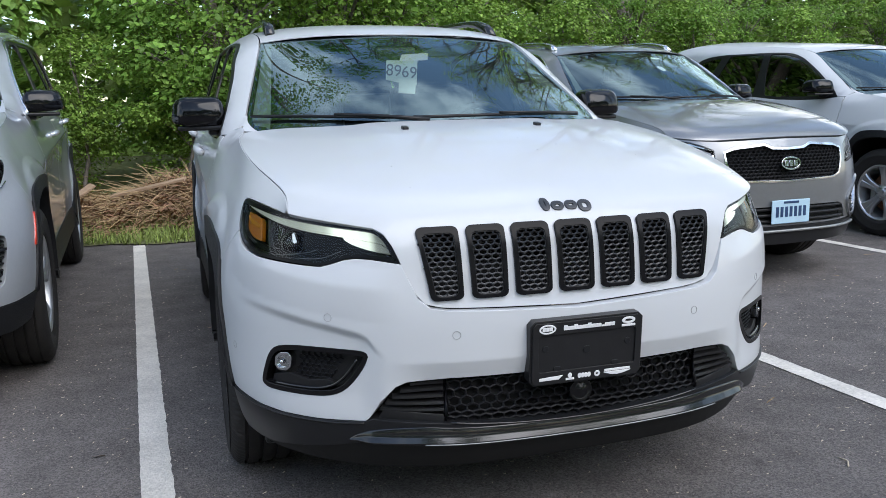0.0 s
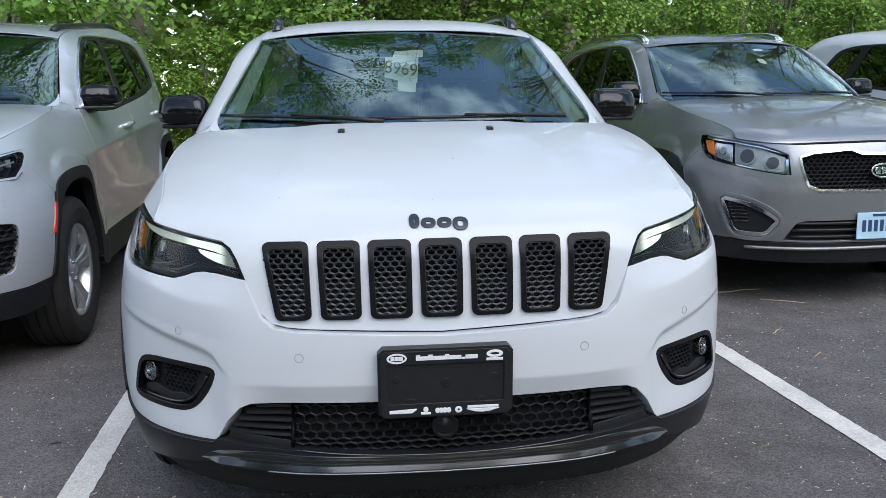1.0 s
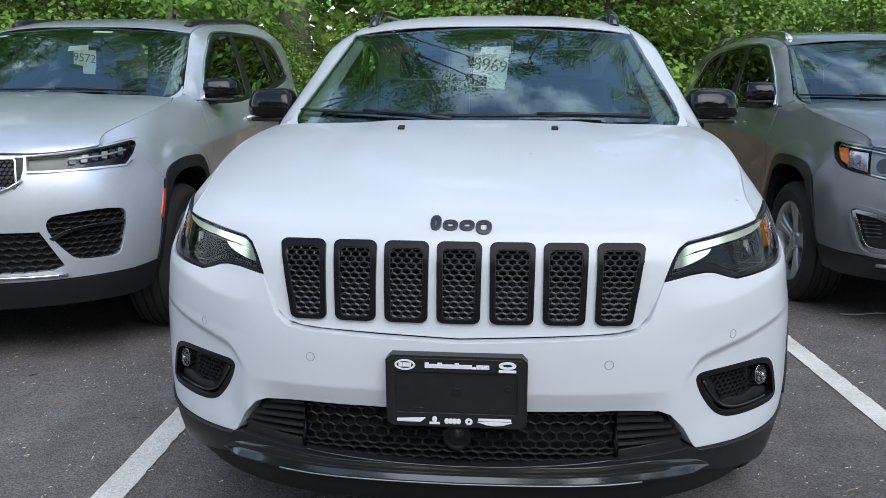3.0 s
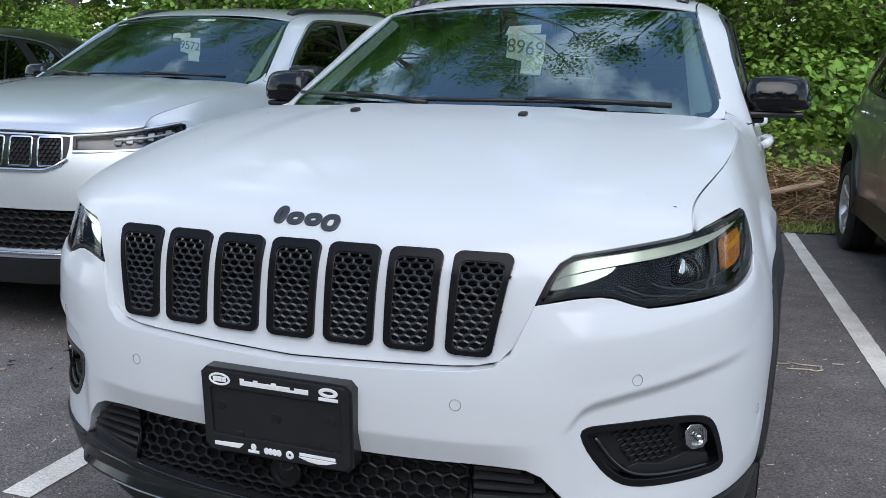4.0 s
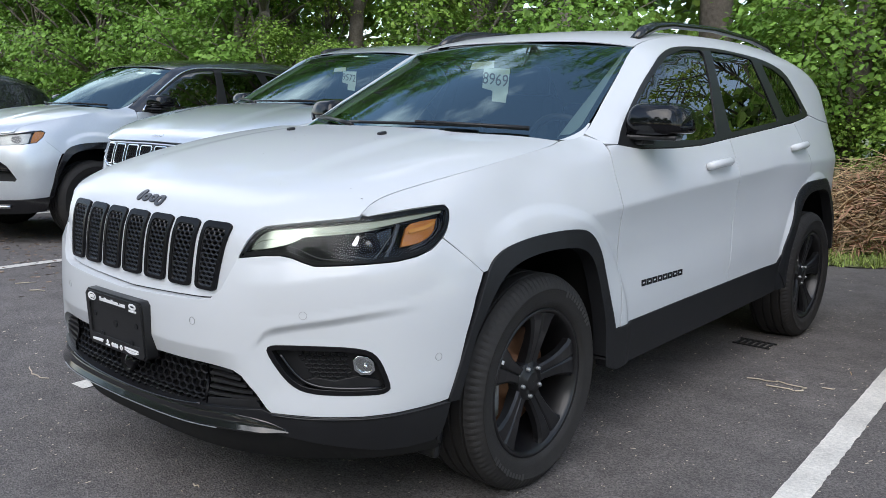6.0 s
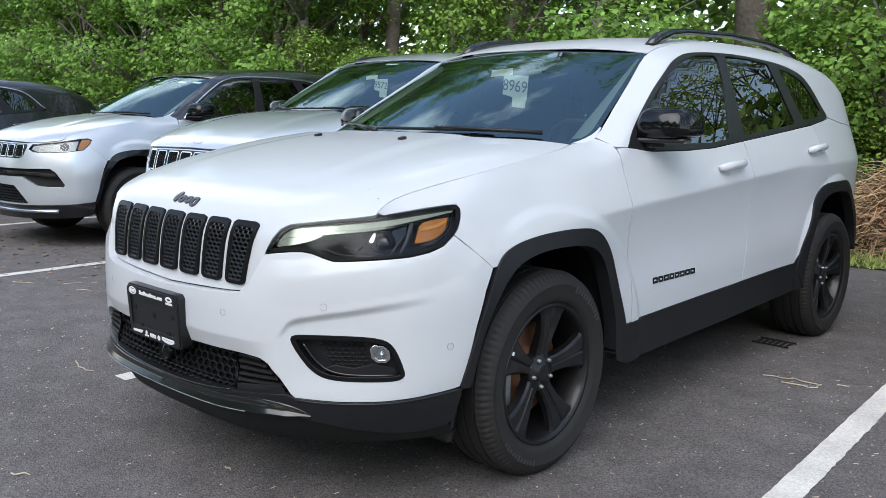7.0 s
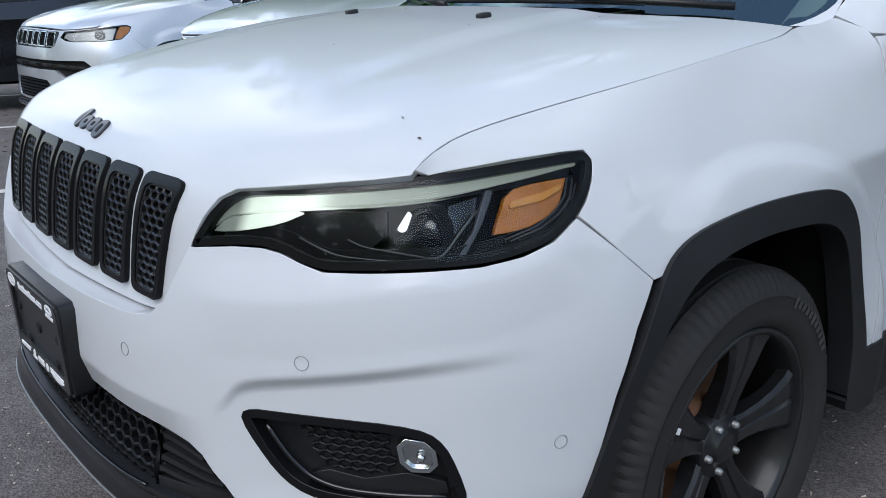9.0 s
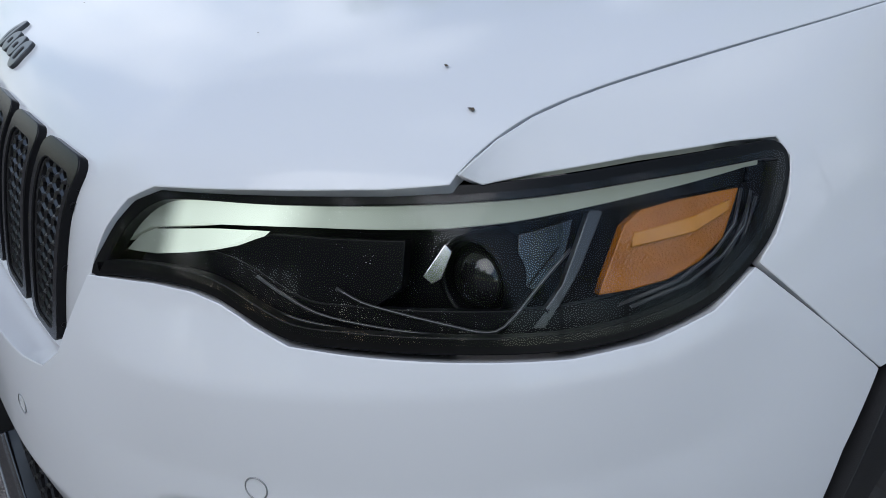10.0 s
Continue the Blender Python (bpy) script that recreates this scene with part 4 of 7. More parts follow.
    # roof rails
    if spec.get("rails") is not None:
        for sg in (1, -1):
            pts = []
            for y, h in ((2.08, -0.012), (2.15, 0.018), (2.27, 0.038), (2.42, 0.042), (2.9, 0.043), (3.4, 0.042), (3.66, 0.036), (3.78, 0.012), (3.84, -0.012)):
                xg, zg = edge(y)
                pts.append(C.warp((sg * (xg - 0.055), y, zg + 0.014 + h * spec.get("rail_lift", 0.9))))
            tube("roof_rail", pts, [0.022, 0.028, 0.021, 0.016, 0.015, 0.016, 0.018, 0.024, 0.02], spec["rails"], car, n=10)
    return hood, wings, doors
# ---- the white car ----
LIFT = 0.016  # its body rides this much over the base shape
HOOD = [(0.0, 0.008), (0.2, 0.016), (0.33, 0.022), (0.378, 0.027), (0.418, 0.038), (0.443, 0.066), (0.463, 0.108), (0.480, 0.155), (0.495, 0.192), (0.512, 0.222), (0.535, 0.240), (0.59, 0.252), (0.645, 0.264), (0.70, 0.277)] + HOOD_GAP + [(0.60, 0.978), (0.3, 0.975), (0.0, 0.973)]
SLOT_X = [(-0.432, -0.323, -0.405, -0.319), (-0.300, -0.198, -0.294, -0.198), (-0.177, -0.073, -0.174, -0.074), (-0.052, 0.052, -0.050, 0.050), (0.073, 0.177, 0.074, 0.174), (0.198, 0.300, 0.198, 0.294), (0.323, 0.432, 0.319, 0.405)]


def slot_outline(a, b, c, d, top=0.232, low=0.045):
    out = []
    for (x, y), kx, ky in (((d, low), 1, -1), ((b, top), 1, 1), ((a, top), -1, 1), ((c, low), -1, -1)):
        cx, cy = x - kx * 0.017, y - ky * 0.013
        arc = [(cx + kx * 0.017 * math.cos(t * math.pi / 8), cy + ky * 0.013 * math.sin(t * math.pi / 8)) for t in range(5)]
        out += arc if kx * ky > 0 else arc[::-1]
    return out


def sensor(C, s, z, parent):
    ring = [C.front.at(s + 0.0105 * math.cos(a * math.pi / 10), z + 0.0105 * math.sin(a * math.pi / 10), 0.0004) for a in range(20)]
    n = C.front.normal(s, z)
    tube("parking_sensor", ring, 0.0007, CAST, parent, n=5, closed=True, up=n)


def white_car():
    C = CarCharts()
    car = thing("parked_suv", "white compact SUV with black grille slots and day running lights on", "car")
    slots = [slot_outline(*x) for x in SLOT_X]
    spec = dict(hood=HOOD, hood_holes=[shrink(s, 0.004) for s in slots], wheel_r=0.357, rim_r=0.240, lift=LIFT, rim=RIM_BLACK, rails=GLOSS_BLACK, grid=0.026, mirror=(0.905, 1.66, 1.184))
    hood, wings, doors = common_body(car, C, WHITE, spec)
    # grille slots: rim, net, back
    for x, s in zip(SLOT_X, slots):
        a, b, c, d = x
        mouth = slot_outline(a + 0.0105, b - 0.0105, c + 0.0105, d - 0.0105, 0.2155, 0.0525)
        rim = sheet("grille_slot", C.hood, s, SLOT_FRAME, hood, holes=[mouth], off=0.009, lip=0.022, grid=0.02, label="gloss black slot frame")
        frame_ring("slot_lip", C.hood, shrink(mouth, -0.0005), 0.0022, SATIN_BLACK, rim, off=0.0060, lip=0.014, grid=0.02)
        honeycomb("slot_net", C.hood, mouth, SLOT_NET, rim, pu=0.0226, pv=0.0162, width=0.0056, deep=0.014, off=0.0050)
        sheet("slot_back", C.hood, mouth, DEEP_BLACK, rim, grid=0.06, off=-0.026, lip=0)
        sheet("slot_filler", C.hood, [(u, min(v, 0.138)) for u, v in mouth], LAMP_BLACK, rim, grid=0.04, off=-0.0002, lip=0)
    # badge: plain raised shapes
    for x, w, b0, b1 in ((-0.060, 0.024, 0.268, 0.314), (-0.025, 0.034, 0.268, 0.299), (0.015, 0.034, 0.268, 0.299), (0.055, 0.036, 0.258, 0.299)):
        out = rounded([(x - w / 2, b0), (x + w / 2, b0), (x + w / 2, b1), (x - w / 2, b1)], 2)
        hole = shrink(out, 0.0098)
        sheet("badge_shape", C.hood, out, BADGE, hood, holes=[hole], grid=0.01, off=0.005, lip=0.006, label="dark grey raised badge shape")
    # washer jets
    for x in (-0.247, 0.247):
        p = C.hood.at(x, 0.858, 0.004)
        bm = bmesh.new()
        box(bm, (0.022, 0.030, 0.012), p, 0.004, Matrix.Rotation(radians(10), 4, "X"))
        part("washer_jet", bm, SATIN_BLACK, hood)
    # bumper
    half = [(0.0, 0.488)] + list(reversed(BUMPER_LOW[:-1])) + list(reversed(BUMPER_SIDE)) + list(reversed(BUMPER_TOP))
    outer = both_halves(half)
    fog = smooth_loop(FOG, 2)
    bumper = sheet("front_bumper", C.front, outer, WHITE, car, holes=[fog, [(-u, v) for u, v in fog]], grid=0.010, lip=0.045, creases=[
        [(sg * u, float(curve(u)) + d) for u in (0.55, 0.57, 0.59, 0.62, 0.66, 0.70, 0.75, 0.8, 0.85, 0.9, 0.95, 1.0, 1.06)]
        for sg in (1, -1) for curve, ds in ((brow, (0.006, 0.001, -0.006, -0.013, -0.020, -0.027, -0.033)), (shoulder, (-0.008, 0.0, 0.008))) for d in ds] + [[(u, 0.538 + d) for u in (-0.5, 0.0, 0.5)] for d in (-0.008, -0.003, 0.0, 0.003, 0.008)])
    for s in (-0.352, 0.352):
        sensor(C, s, 0.610, bumper)
    for s, z in ((0.692, 0.655), (1.072, 0.527)):
        sensor(C, s, z, bumper)
        sensor(C, -s, z, bumper)
    # fog lamp pockets
    for sg in (1, -1):
        flip = lambda poly: [(sg * u, v) for u, v in poly]
        pocket = frame_ring("fog_lamp_pocket", C.front, flip(shrink(fog, -0.002)), 0.012, LIP_GLOSS, bumper, off=0.0015, lip=0.035, label="gloss black fog lamp surround")
        sheet("pocket_floor", C.front, shrink(flip(fog), 0.006), SATIN_BLACK, pocket, grid=0.04, off=-0.032, lip=0)
        net = [(sg * u, v) for u, v in ((0.668, 0.540), (0.80, 0.546), (0.815, 0.488), (0.775, 0.470), (0.715, 0.478))]
        honeycomb("pocket_net", C.front, net, NET_BLACK, pocket, pu=0.020, pv=0.0115, width=0.0042, deep=0.006, off=-0.026)
        shelf = [(sg * u, v) for u, v in ((0.69, 0.466), (0.74, 0.452), (0.905, 0.452), (0.898, 0.470), (0.84, 0.482), (0.775, 0.468), (0.72, 0.476))]
        sheet("pocket_shelf", C.front, shelf, SATIN_BLACK, pocket, grid=0.03, off=-0.016, lip=0.02)
        blade = [(0.622, 0.540), (0.642, 0.512), (0.668, 0.484), (0.70, 0.463), (0.745, 0.4525), (0.82, 0.450), (0.905, 0.451)]
        tube("pocket_blade", [C.front.at(sg * u, v, -0.010) for u, v in eased(blade, 3)], 0.0045, GLOSS_BLACK, pocket, n=8)
        lamp = rounded([(sg * u, v) for u, v in ((0.824, 0.542), (0.880, 0.536), (0.888, 0.490), (0.834, 0.490))], 1)
        bowl = sheet("fog_lamp", C.front, lamp, REFLECTOR, pocket, grid=0.02, off=-0.014, lip=0.02, label="small clear fog lamp")
        frame_ring("fog_lamp_rim", C.front, lamp, 0.006, CHROME, bowl, off=-0.008, lip=0.01)
        sheet("fog_lamp_lens", C.front, lamp, LENS, bowl, grid=0.02, off=-0.006, lip=0)
        p = C.front.at(sg * 0.861, 0.513, -0.010)
        bm = bmesh.new()
        bmesh.ops.create_uvsphere(bm, u_segments=14, v_segments=8, radius=0.0075, matrix=Matrix.Translation(p))
        part("fog_lamp_bulb", bm, CHROME, bowl, smooth=True)
    # head lamps
    lamp_loop = smooth_loop(LAMP, 3)
    guide = [(0.519, 0.828), (0.531, 0.855), (0.551, 0.866), (0.603, 0.8765), (0.691, 0.8855), (0.767, 0.8935), (0.823, 0.8995), (0.872, 0.9085), (0.944, 0.9185), (1.022, 0.9265), (1.106, 0.9315), (1.131, 0.9285), (1.13, 0.924), (1.118, 0.9235), (1.046, 0.9135), (0.97, 0.9025), (0.892, 0.8905), (0.835, 0.8835), (0.77, 0.8775), (0.724, 0.8735), (0.672, 0.868), (0.61, 0.8605), (0.552, 0.847), (0.536, 0.838)]
    lobe = [(0.540, 0.8365), (0.556, 0.8445), (0.612, 0.8545), (0.665, 0.8610), (0.656, 0.8545), (0.642, 0.848), (0.622, 0.8415), (0.596, 0.8345), (0.562, 0.827), (0.526, 0.823)]
    amber = [(0.975, 0.838), (0.999, 0.886), (1.014, 0.896), (1.047, 0.902), (1.108, 0.907), (1.099, 0.892), (1.088, 0.873), (1.065, 0.858), (1.033, 0.846), (1.003, 0.841)]
    fins = [(0.0014, BADGE, [(0.745, 0.829), (0.769, 0.821), (0.800, 0.817), (0.849, 0.811), (0.873, 0.808), (0.893, 0.813), (0.924, 0.847), (0.950, 0.871)]),
            (0.0013, BADGE, [(0.670, 0.827), (0.697, 0.817), (0.730, 0.807), (0.776, 0.804), (0.849, 0.8035), (0.945, 0.809), (1.020, 0.820), (1.085, 0.848), (1.120, 0.893)]),
            (0.0013, BADGE, [(0.612, 0.817), (0.655, 0.812), (0.702, 0.8005), (0.751, 0.7985), (0.850, 0.799), (0.946, 0.8045), (1.040, 0.818), (1.097, 0.850), (1.130, 0.900)])]
    for sg in (1, -1):
        flip = lambda poly: [(sg * u, v) for u, v in poly]
        lamp = thing("head_lamp", "", "")
        for key in list(lamp.keys()):
            del lamp[key]
        lamp.parent = car
        tagged(lamp, "slim head lamp with glowing light strip")
        frame_ring("lamp_seal", C.plain, flip(lamp_loop), 0.0105, SEAL, lamp, off=-0.001, lip=0.012)
        inner = shrink(flip(lamp_loop), 0.006)
        lens = sheet("lamp_lens", C.plain, inner, LENS, lamp, grid=0.03, off=0.001, lip=0)
        lens.visible_shadow = False
        sheet("lamp_housing", C.plain, inner, LAMP_BLACK, lamp, grid=0.03, off=-0.080, lip=0)
        frame_ring("lamp_bezel", C.plain, inner, 0.020, LAMP_BLACK, lamp, off=-0.024, lip=0.01)
        wall = dense(inner, 0.02)
        rows = [C.plain.at(u, v, off) for u, v in wall for off in (-0.004, -0.082)]
        n = len(wall)
        mesh_object("lamp_wall", rows, [(2 * i, 2 * i + 1, (2 * i + 3) % (2 * n), (2 * i + 2) % (2 * n)) for i in range(n)], LAMP_BLACK, lamp)
        sheet("light_guide", C.plain, flip(guide), DRL, lamp, grid=0.02, off=-0.014, lip=0.03)
        sheet("light_lobe", C.plain, flip(lobe), DRL, lamp, grid=0.02, off=-0.016, lip=0.02)
        # dark mask under the guide, with raised fins
        mask = [(0.535, 0.812), (0.560, 0.823), (0.610, 0.836), (0.645, 0.8475), (0.675, 0.860), (0.727, 0.864), (0.80, 0.870), (0.80, 0.835), (0.76, 0.805), (0.72, 0.797), (0.68, 0.806), (0.64, 0.815)]
        sheet("lamp_mask", C.plain, flip(mask), LAMP_BLACK, lamp, grid=0.02, off=-0.026, lip=0.02)
        for thick, mt, line in fins:
            tube("lamp_fin", [C.plain.at(sg * u, v, -0.020) for u, v in eased(line, 3)], thick, mt, lamp, n=6)
        # projector: bezel, bowl and lens
        c, n = C.plain.at(sg * 0.872, 0.846, -0.058), C.plain.normal(sg * 0.80, 0.846)
        n = Vector((sg * 0.25, -1, 0.05)).normalized()
        turn = n.to_track_quat("X", "Z").to_matrix().to_4x4()
        for nm, prof, mt in (("projector_bezel", [(-0.02, 0.037), (0.012, 0.037), (0.016, 0.034), (0.010, 0.031), (-0.015, 0.030)], LAMP_BLACK), ("projector_lens", [(-0.01, 0.031), (0.004, 0.029), (0.014, 0.020), (0.019, 0.010), (0.020, 0.0005)], CHROME)):
            v, f = revolve_data(prof, 32)
            m = Matrix.Translation(c) @ turn
            mesh_object(nm, [m @ p for p in v], f, mt if nm == "projector_bezel" else GLOSS_BLACK, lamp)
        blade = [(0.838, 0.870), (0.843, 0.866), (0.836, 0.846), (0.829, 0.842), (0.822, 0.846)]
        sheet("lamp_reflector", C.plain, flip(blade), REFLECTOR, lamp, grid=0.02, off=-0.022, lip=0.01)
        side = [(0.971, 0.899), (0.981, 0.897), (0.957, 0.853), (0.928, 0.812), (0.918, 0.812), (0.945, 0.844)]
        sheet("lamp_side_reflector", C.plain, flip(side), BADGE, lamp, grid=0.02, off=-0.024, lip=0.01)
        cell = [(0.905, 0.880), (0.958, 0.892), (0.950, 0.866), (0.922, 0.838), (0.905, 0.845)]
        sheet("lamp_side_cell", C.plain, flip(cell), GLOSS_BLACK, lamp, grid=0.02, off=-0.040, lip=0.01)
        sheet("amber_reflector", C.plain, flip(amber), AMBER, lamp, grid=0.02, off=-0.016, lip=0.012, label="amber side reflector")
        band = [(1.006, 0.880), (1.06, 0.889), (1.096, 0.899), (1.094, 0.893), (1.06, 0.880), (1.003, 0.872)]
        sheet("amber_band", C.plain, flip(band), AMBER_CLEAR, lamp, grid=0.02, off=-0.013, lip=0.004)
        for k in range(2):
            pts = [C.plain.at(sg * (u - 0.010 * k), v + 0.002 * k, -0.012) for u, v in ((1.118, 0.905), (1.108, 0.88), (1.085, 0.860), (1.05, 0.842), (1.0, 0.828))]
            tube("lamp_ridge", pts, 0.0014, BADGE, lamp, n=5)
    # lower intake: back, net, louvres
    intake = both_halves([(0.0, 0.325), (0.21, 0.338), (0.378, 0.352), (0.590, 0.372), (0.583, 0.388), (0.552, 0.432), (0.513, 0.472), (0.485, 0.484), (0.371, 0.489), (0.0, 0.486)])
    grille = sheet("lower_grille", C.front, intake, DEEP_BLACK, bumper, grid=0.06, off=-0.045, lip=0)
    net = both_halves([(0.0, 0.338), (0.21, 0.350), (0.376, 0.366), (0.376, 0.486), (0.0, 0.486)])
    honeycomb("grille_net", C.front, net, NET_BLACK, grille, pu=0.034, pv=0.0185, width=0.0062, deep=0.014, off=-0.016, label="black honeycomb net")
    for sg in (1, -1):
        tube("grille_post", [C.front.at(sg * 0.382, z, -0.010) for z in (0.358, 0.40, 0.44, 0.488)], 0.005, LAMP_BLACK, grille, n=6)
        sheet("louvre_plate", C.front, [(sg * u, v) for u, v in ((0.390, 0.372), (0.568, 0.384), (0.553, 0.404), (0.47, 0.402), (0.390, 0.394))], SATIN_BLACK, grille, grid=0.03, off=-0.010, lip=0.02)
        for k in range(1, 6):
            z = 0.392 + 0.0165 * k
            e = 0.575 - 0.012 * k - 0.0016 * k * k
            v, f = [], []
            for i in range(9):
                s = 0.388 + (e - 0.388) * i / 8
                for dz, off in ((-0.006, -0.028), (-0.003, -0.010), (0.004, -0.010), (0.008, -0.028)):
                    v.append(C.front.at(sg * s, z + dz, off))
            f = [(i * 4 + j, i * 4 + j + 1, i * 4 + j + 5, i * 4 + j + 4) for i in range(8) for j in range(3)]
            mesh_object("grille_louvre", v, f, SATIN_BLACK, grille, smooth=False)
    # black lower lip and splitter
    lip_half = [(0.0, 0.316), (0.38, 0.322), (0.60, 0.318), (0.66, 0.306), (0.73, 0.293), (0.79, 0.285), (0.90, 0.270), (1.0, 0.268), (1.08, 0.275), (1.105, 0.30), (1.12, 0.392), (1.084, 0.390), (0.955, 0.378), (0.859, 0.372), (0.727, 0.370), (0.60, 0.375), (0.575, 0.384), (0.378, 0.370), (0.21, 0.358), (0.0, 0.346)]
    lower = sheet("lower_lip", C.front, both_halves(lip_half), LIP_BLACK, bumper, grid=0.025, off=0.003, lip=0.05, label="grained black lower lip")
    blade_top = spline([0.0, 0.12, 0.26, 0.35, 0.44, 0.525, 0.586, 0.625, 0.648], [0.350, 0.351, 0.354, 0.358, 0.364, 0.361, 0.352, 0.338, 0.325])
    blade_low = spline([0.0, 0.12, 0.26, 0.35, 0.445, 0.52, 0.60, 0.648], [0.318, 0.319, 0.321, 0.323, 0.326, 0.327, 0.326, 0.3235])
    v, f = [], []
    n = 7
    for i in range(-60, 61):
        q = i / 60 * 0.648
        top, low = float(blade_top(abs(q))), float(blade_low(abs(q)))
        ease = 1 - 0.8 * step(0.57, 0.648, abs(q))
        for t, off in ((0.0, 0.0035), (0.12, 0.007), (0.40, 0.009), (0.66, 0.014), (0.90, 0.024), (1.0, 0.026)):
            v.append(C.front.at(q, top + (low - top) * t, 0.0035 + (off - 0.0035) * ease))
        v.append(C.front.at(q, low - 0.010, 0.0))
    f = [(i * n + j, i * n + j + 1, i * n + j + n + 1, i * n + j + n) for i in range(120) for j in range(n - 1)]
    mesh_object("splitter", v, f, GLOSS_BLACK, lower, label="gloss black splitter blade")
    # pale metal line in place of the highlight along the blade's lower edge
    tube("splitter_glint", [C.front.at(i / 30 * 0.44, float(blade_low(abs(i / 30 * 0.44))), 0.0265) for i in range(-30, 31)], 0.0017, CAST, lower, n=6, label="pale metal line standing in for the highlight on the splitter's edge")
    for sg in (1, -1):
        tube("lip_edge", [C.front.at(sg * u, v, 0.004) for u, v in eased([(0.602, 0.372), (0.66, 0.3685), (0.727, 0.367), (0.859, 0.369), (0.955, 0.375), (1.084, 0.387), (1.112, 0.389)], 3)], 0.0030, SATIN_BLACK, lower, n=6)
    tube("lip_edge", [C.front.at(i / 20 * 0.37, 0.349 + 0.024 * (i / 20) ** 2, 0.002) for i in range(-20, 21)], 0.0035, GLOSS_BLACK, lower, n=6)
    v, f = [], []
    for i in range(-24, 25):
        s = i / 24 * 1.09
        p = C.front.at(s, 0.318 - 0.045 * step(0.62, 0.90, abs(s)), -0.004)
        v += [p, Vector((p.x * 0.97, p.y + 0.05, 0.225)), Vector((p.x * 0.8, 0.75, 0.20))]
    f = [(3 * i + j, 3 * i + j + 1, 3 * i + j + 4, 3 * i + j + 3) for i in range(48) for j in range(2)]
    mesh_object("undertray", v, f, DEEP_BLACK, bumper)
    # flaps ahead of the wheels
    for sg in (1, -1):
        bm = bmesh.new()
        box(bm, (0.26, 0.03, 0.12), (sg * 0.675, 0.545, 0.235), 0.012, Matrix.Rotation(radians(-12), 4, "X"))
        part("air_flap", bm, SATIN_BLACK, bumper)
    # camera pod under the plate
    p = C.front.at(0.0, 0.425, -0.014)
    v, f = revolve_data([(-0.03, 0.034), (0.014, 0.034), (0.019, 0.031), (0.012, 0.026), (0.014, 0.018), (0.020, 0.008), (0.021, 0.0005)], 28)
    turn = Vector((0, -1, 0.05)).to_track_quat("X", "Z").to_matrix().to_4x4()
    mesh_object("radar_pod", [p + turn.to_3x3() @ q for q in v], f, LIP_GLOSS, bumper)
    # plate holder with a dealer frame
    plate_holder(car)
    # flank lettering as plain bars, door handles
    for sg in (1, -1):
        for k in range(8):
            y0 = 1.615 + 0.045 * k
            out = [(y0, 0.560), (y0 + 0.036, 0.560), (y0 + 0.036, 0.582), (y0, 0.582)]
            if sg > 0:
                sheet("model_badge", C.side, out, GLOSS_BLACK, doors[0], holes=[shrink(out, 0.0092)], grid=0.02, off=0.003, lip=0.003)
    for door, y0, z0, sg in ((doors[0], 2.27, 1.002, 1), (doors[1], 2.27, 1.002, -1), (doors[2], 3.30, 1.062, 1), (doors[3], 3.30, 1.062, -1)):
        pts = [C.side.at(y0 + t, z0 + 0.07 * t, off) for t, off in ((-0.115, 0.002), (-0.10, 0.020), (-0.05, 0.030), (0.0, 0.032), (0.05, 0.030), (0.095, 0.022), (0.11, 0.002))]
        tube("door_handle", [(sg * p[0], p[1], p[2]) for p in pts], [0.012, 0.016, 0.0165, 0.0165, 0.0165, 0.016, 0.012], WHITE, door, n=10, flat=1.15)
    # stock tickets behind the windscreen
    hanging_ticket(car, (0.012, 1.82, 0.0), "8969")
    car.matrix_world = Matrix.Translation((0, 0, LIFT))
    return car


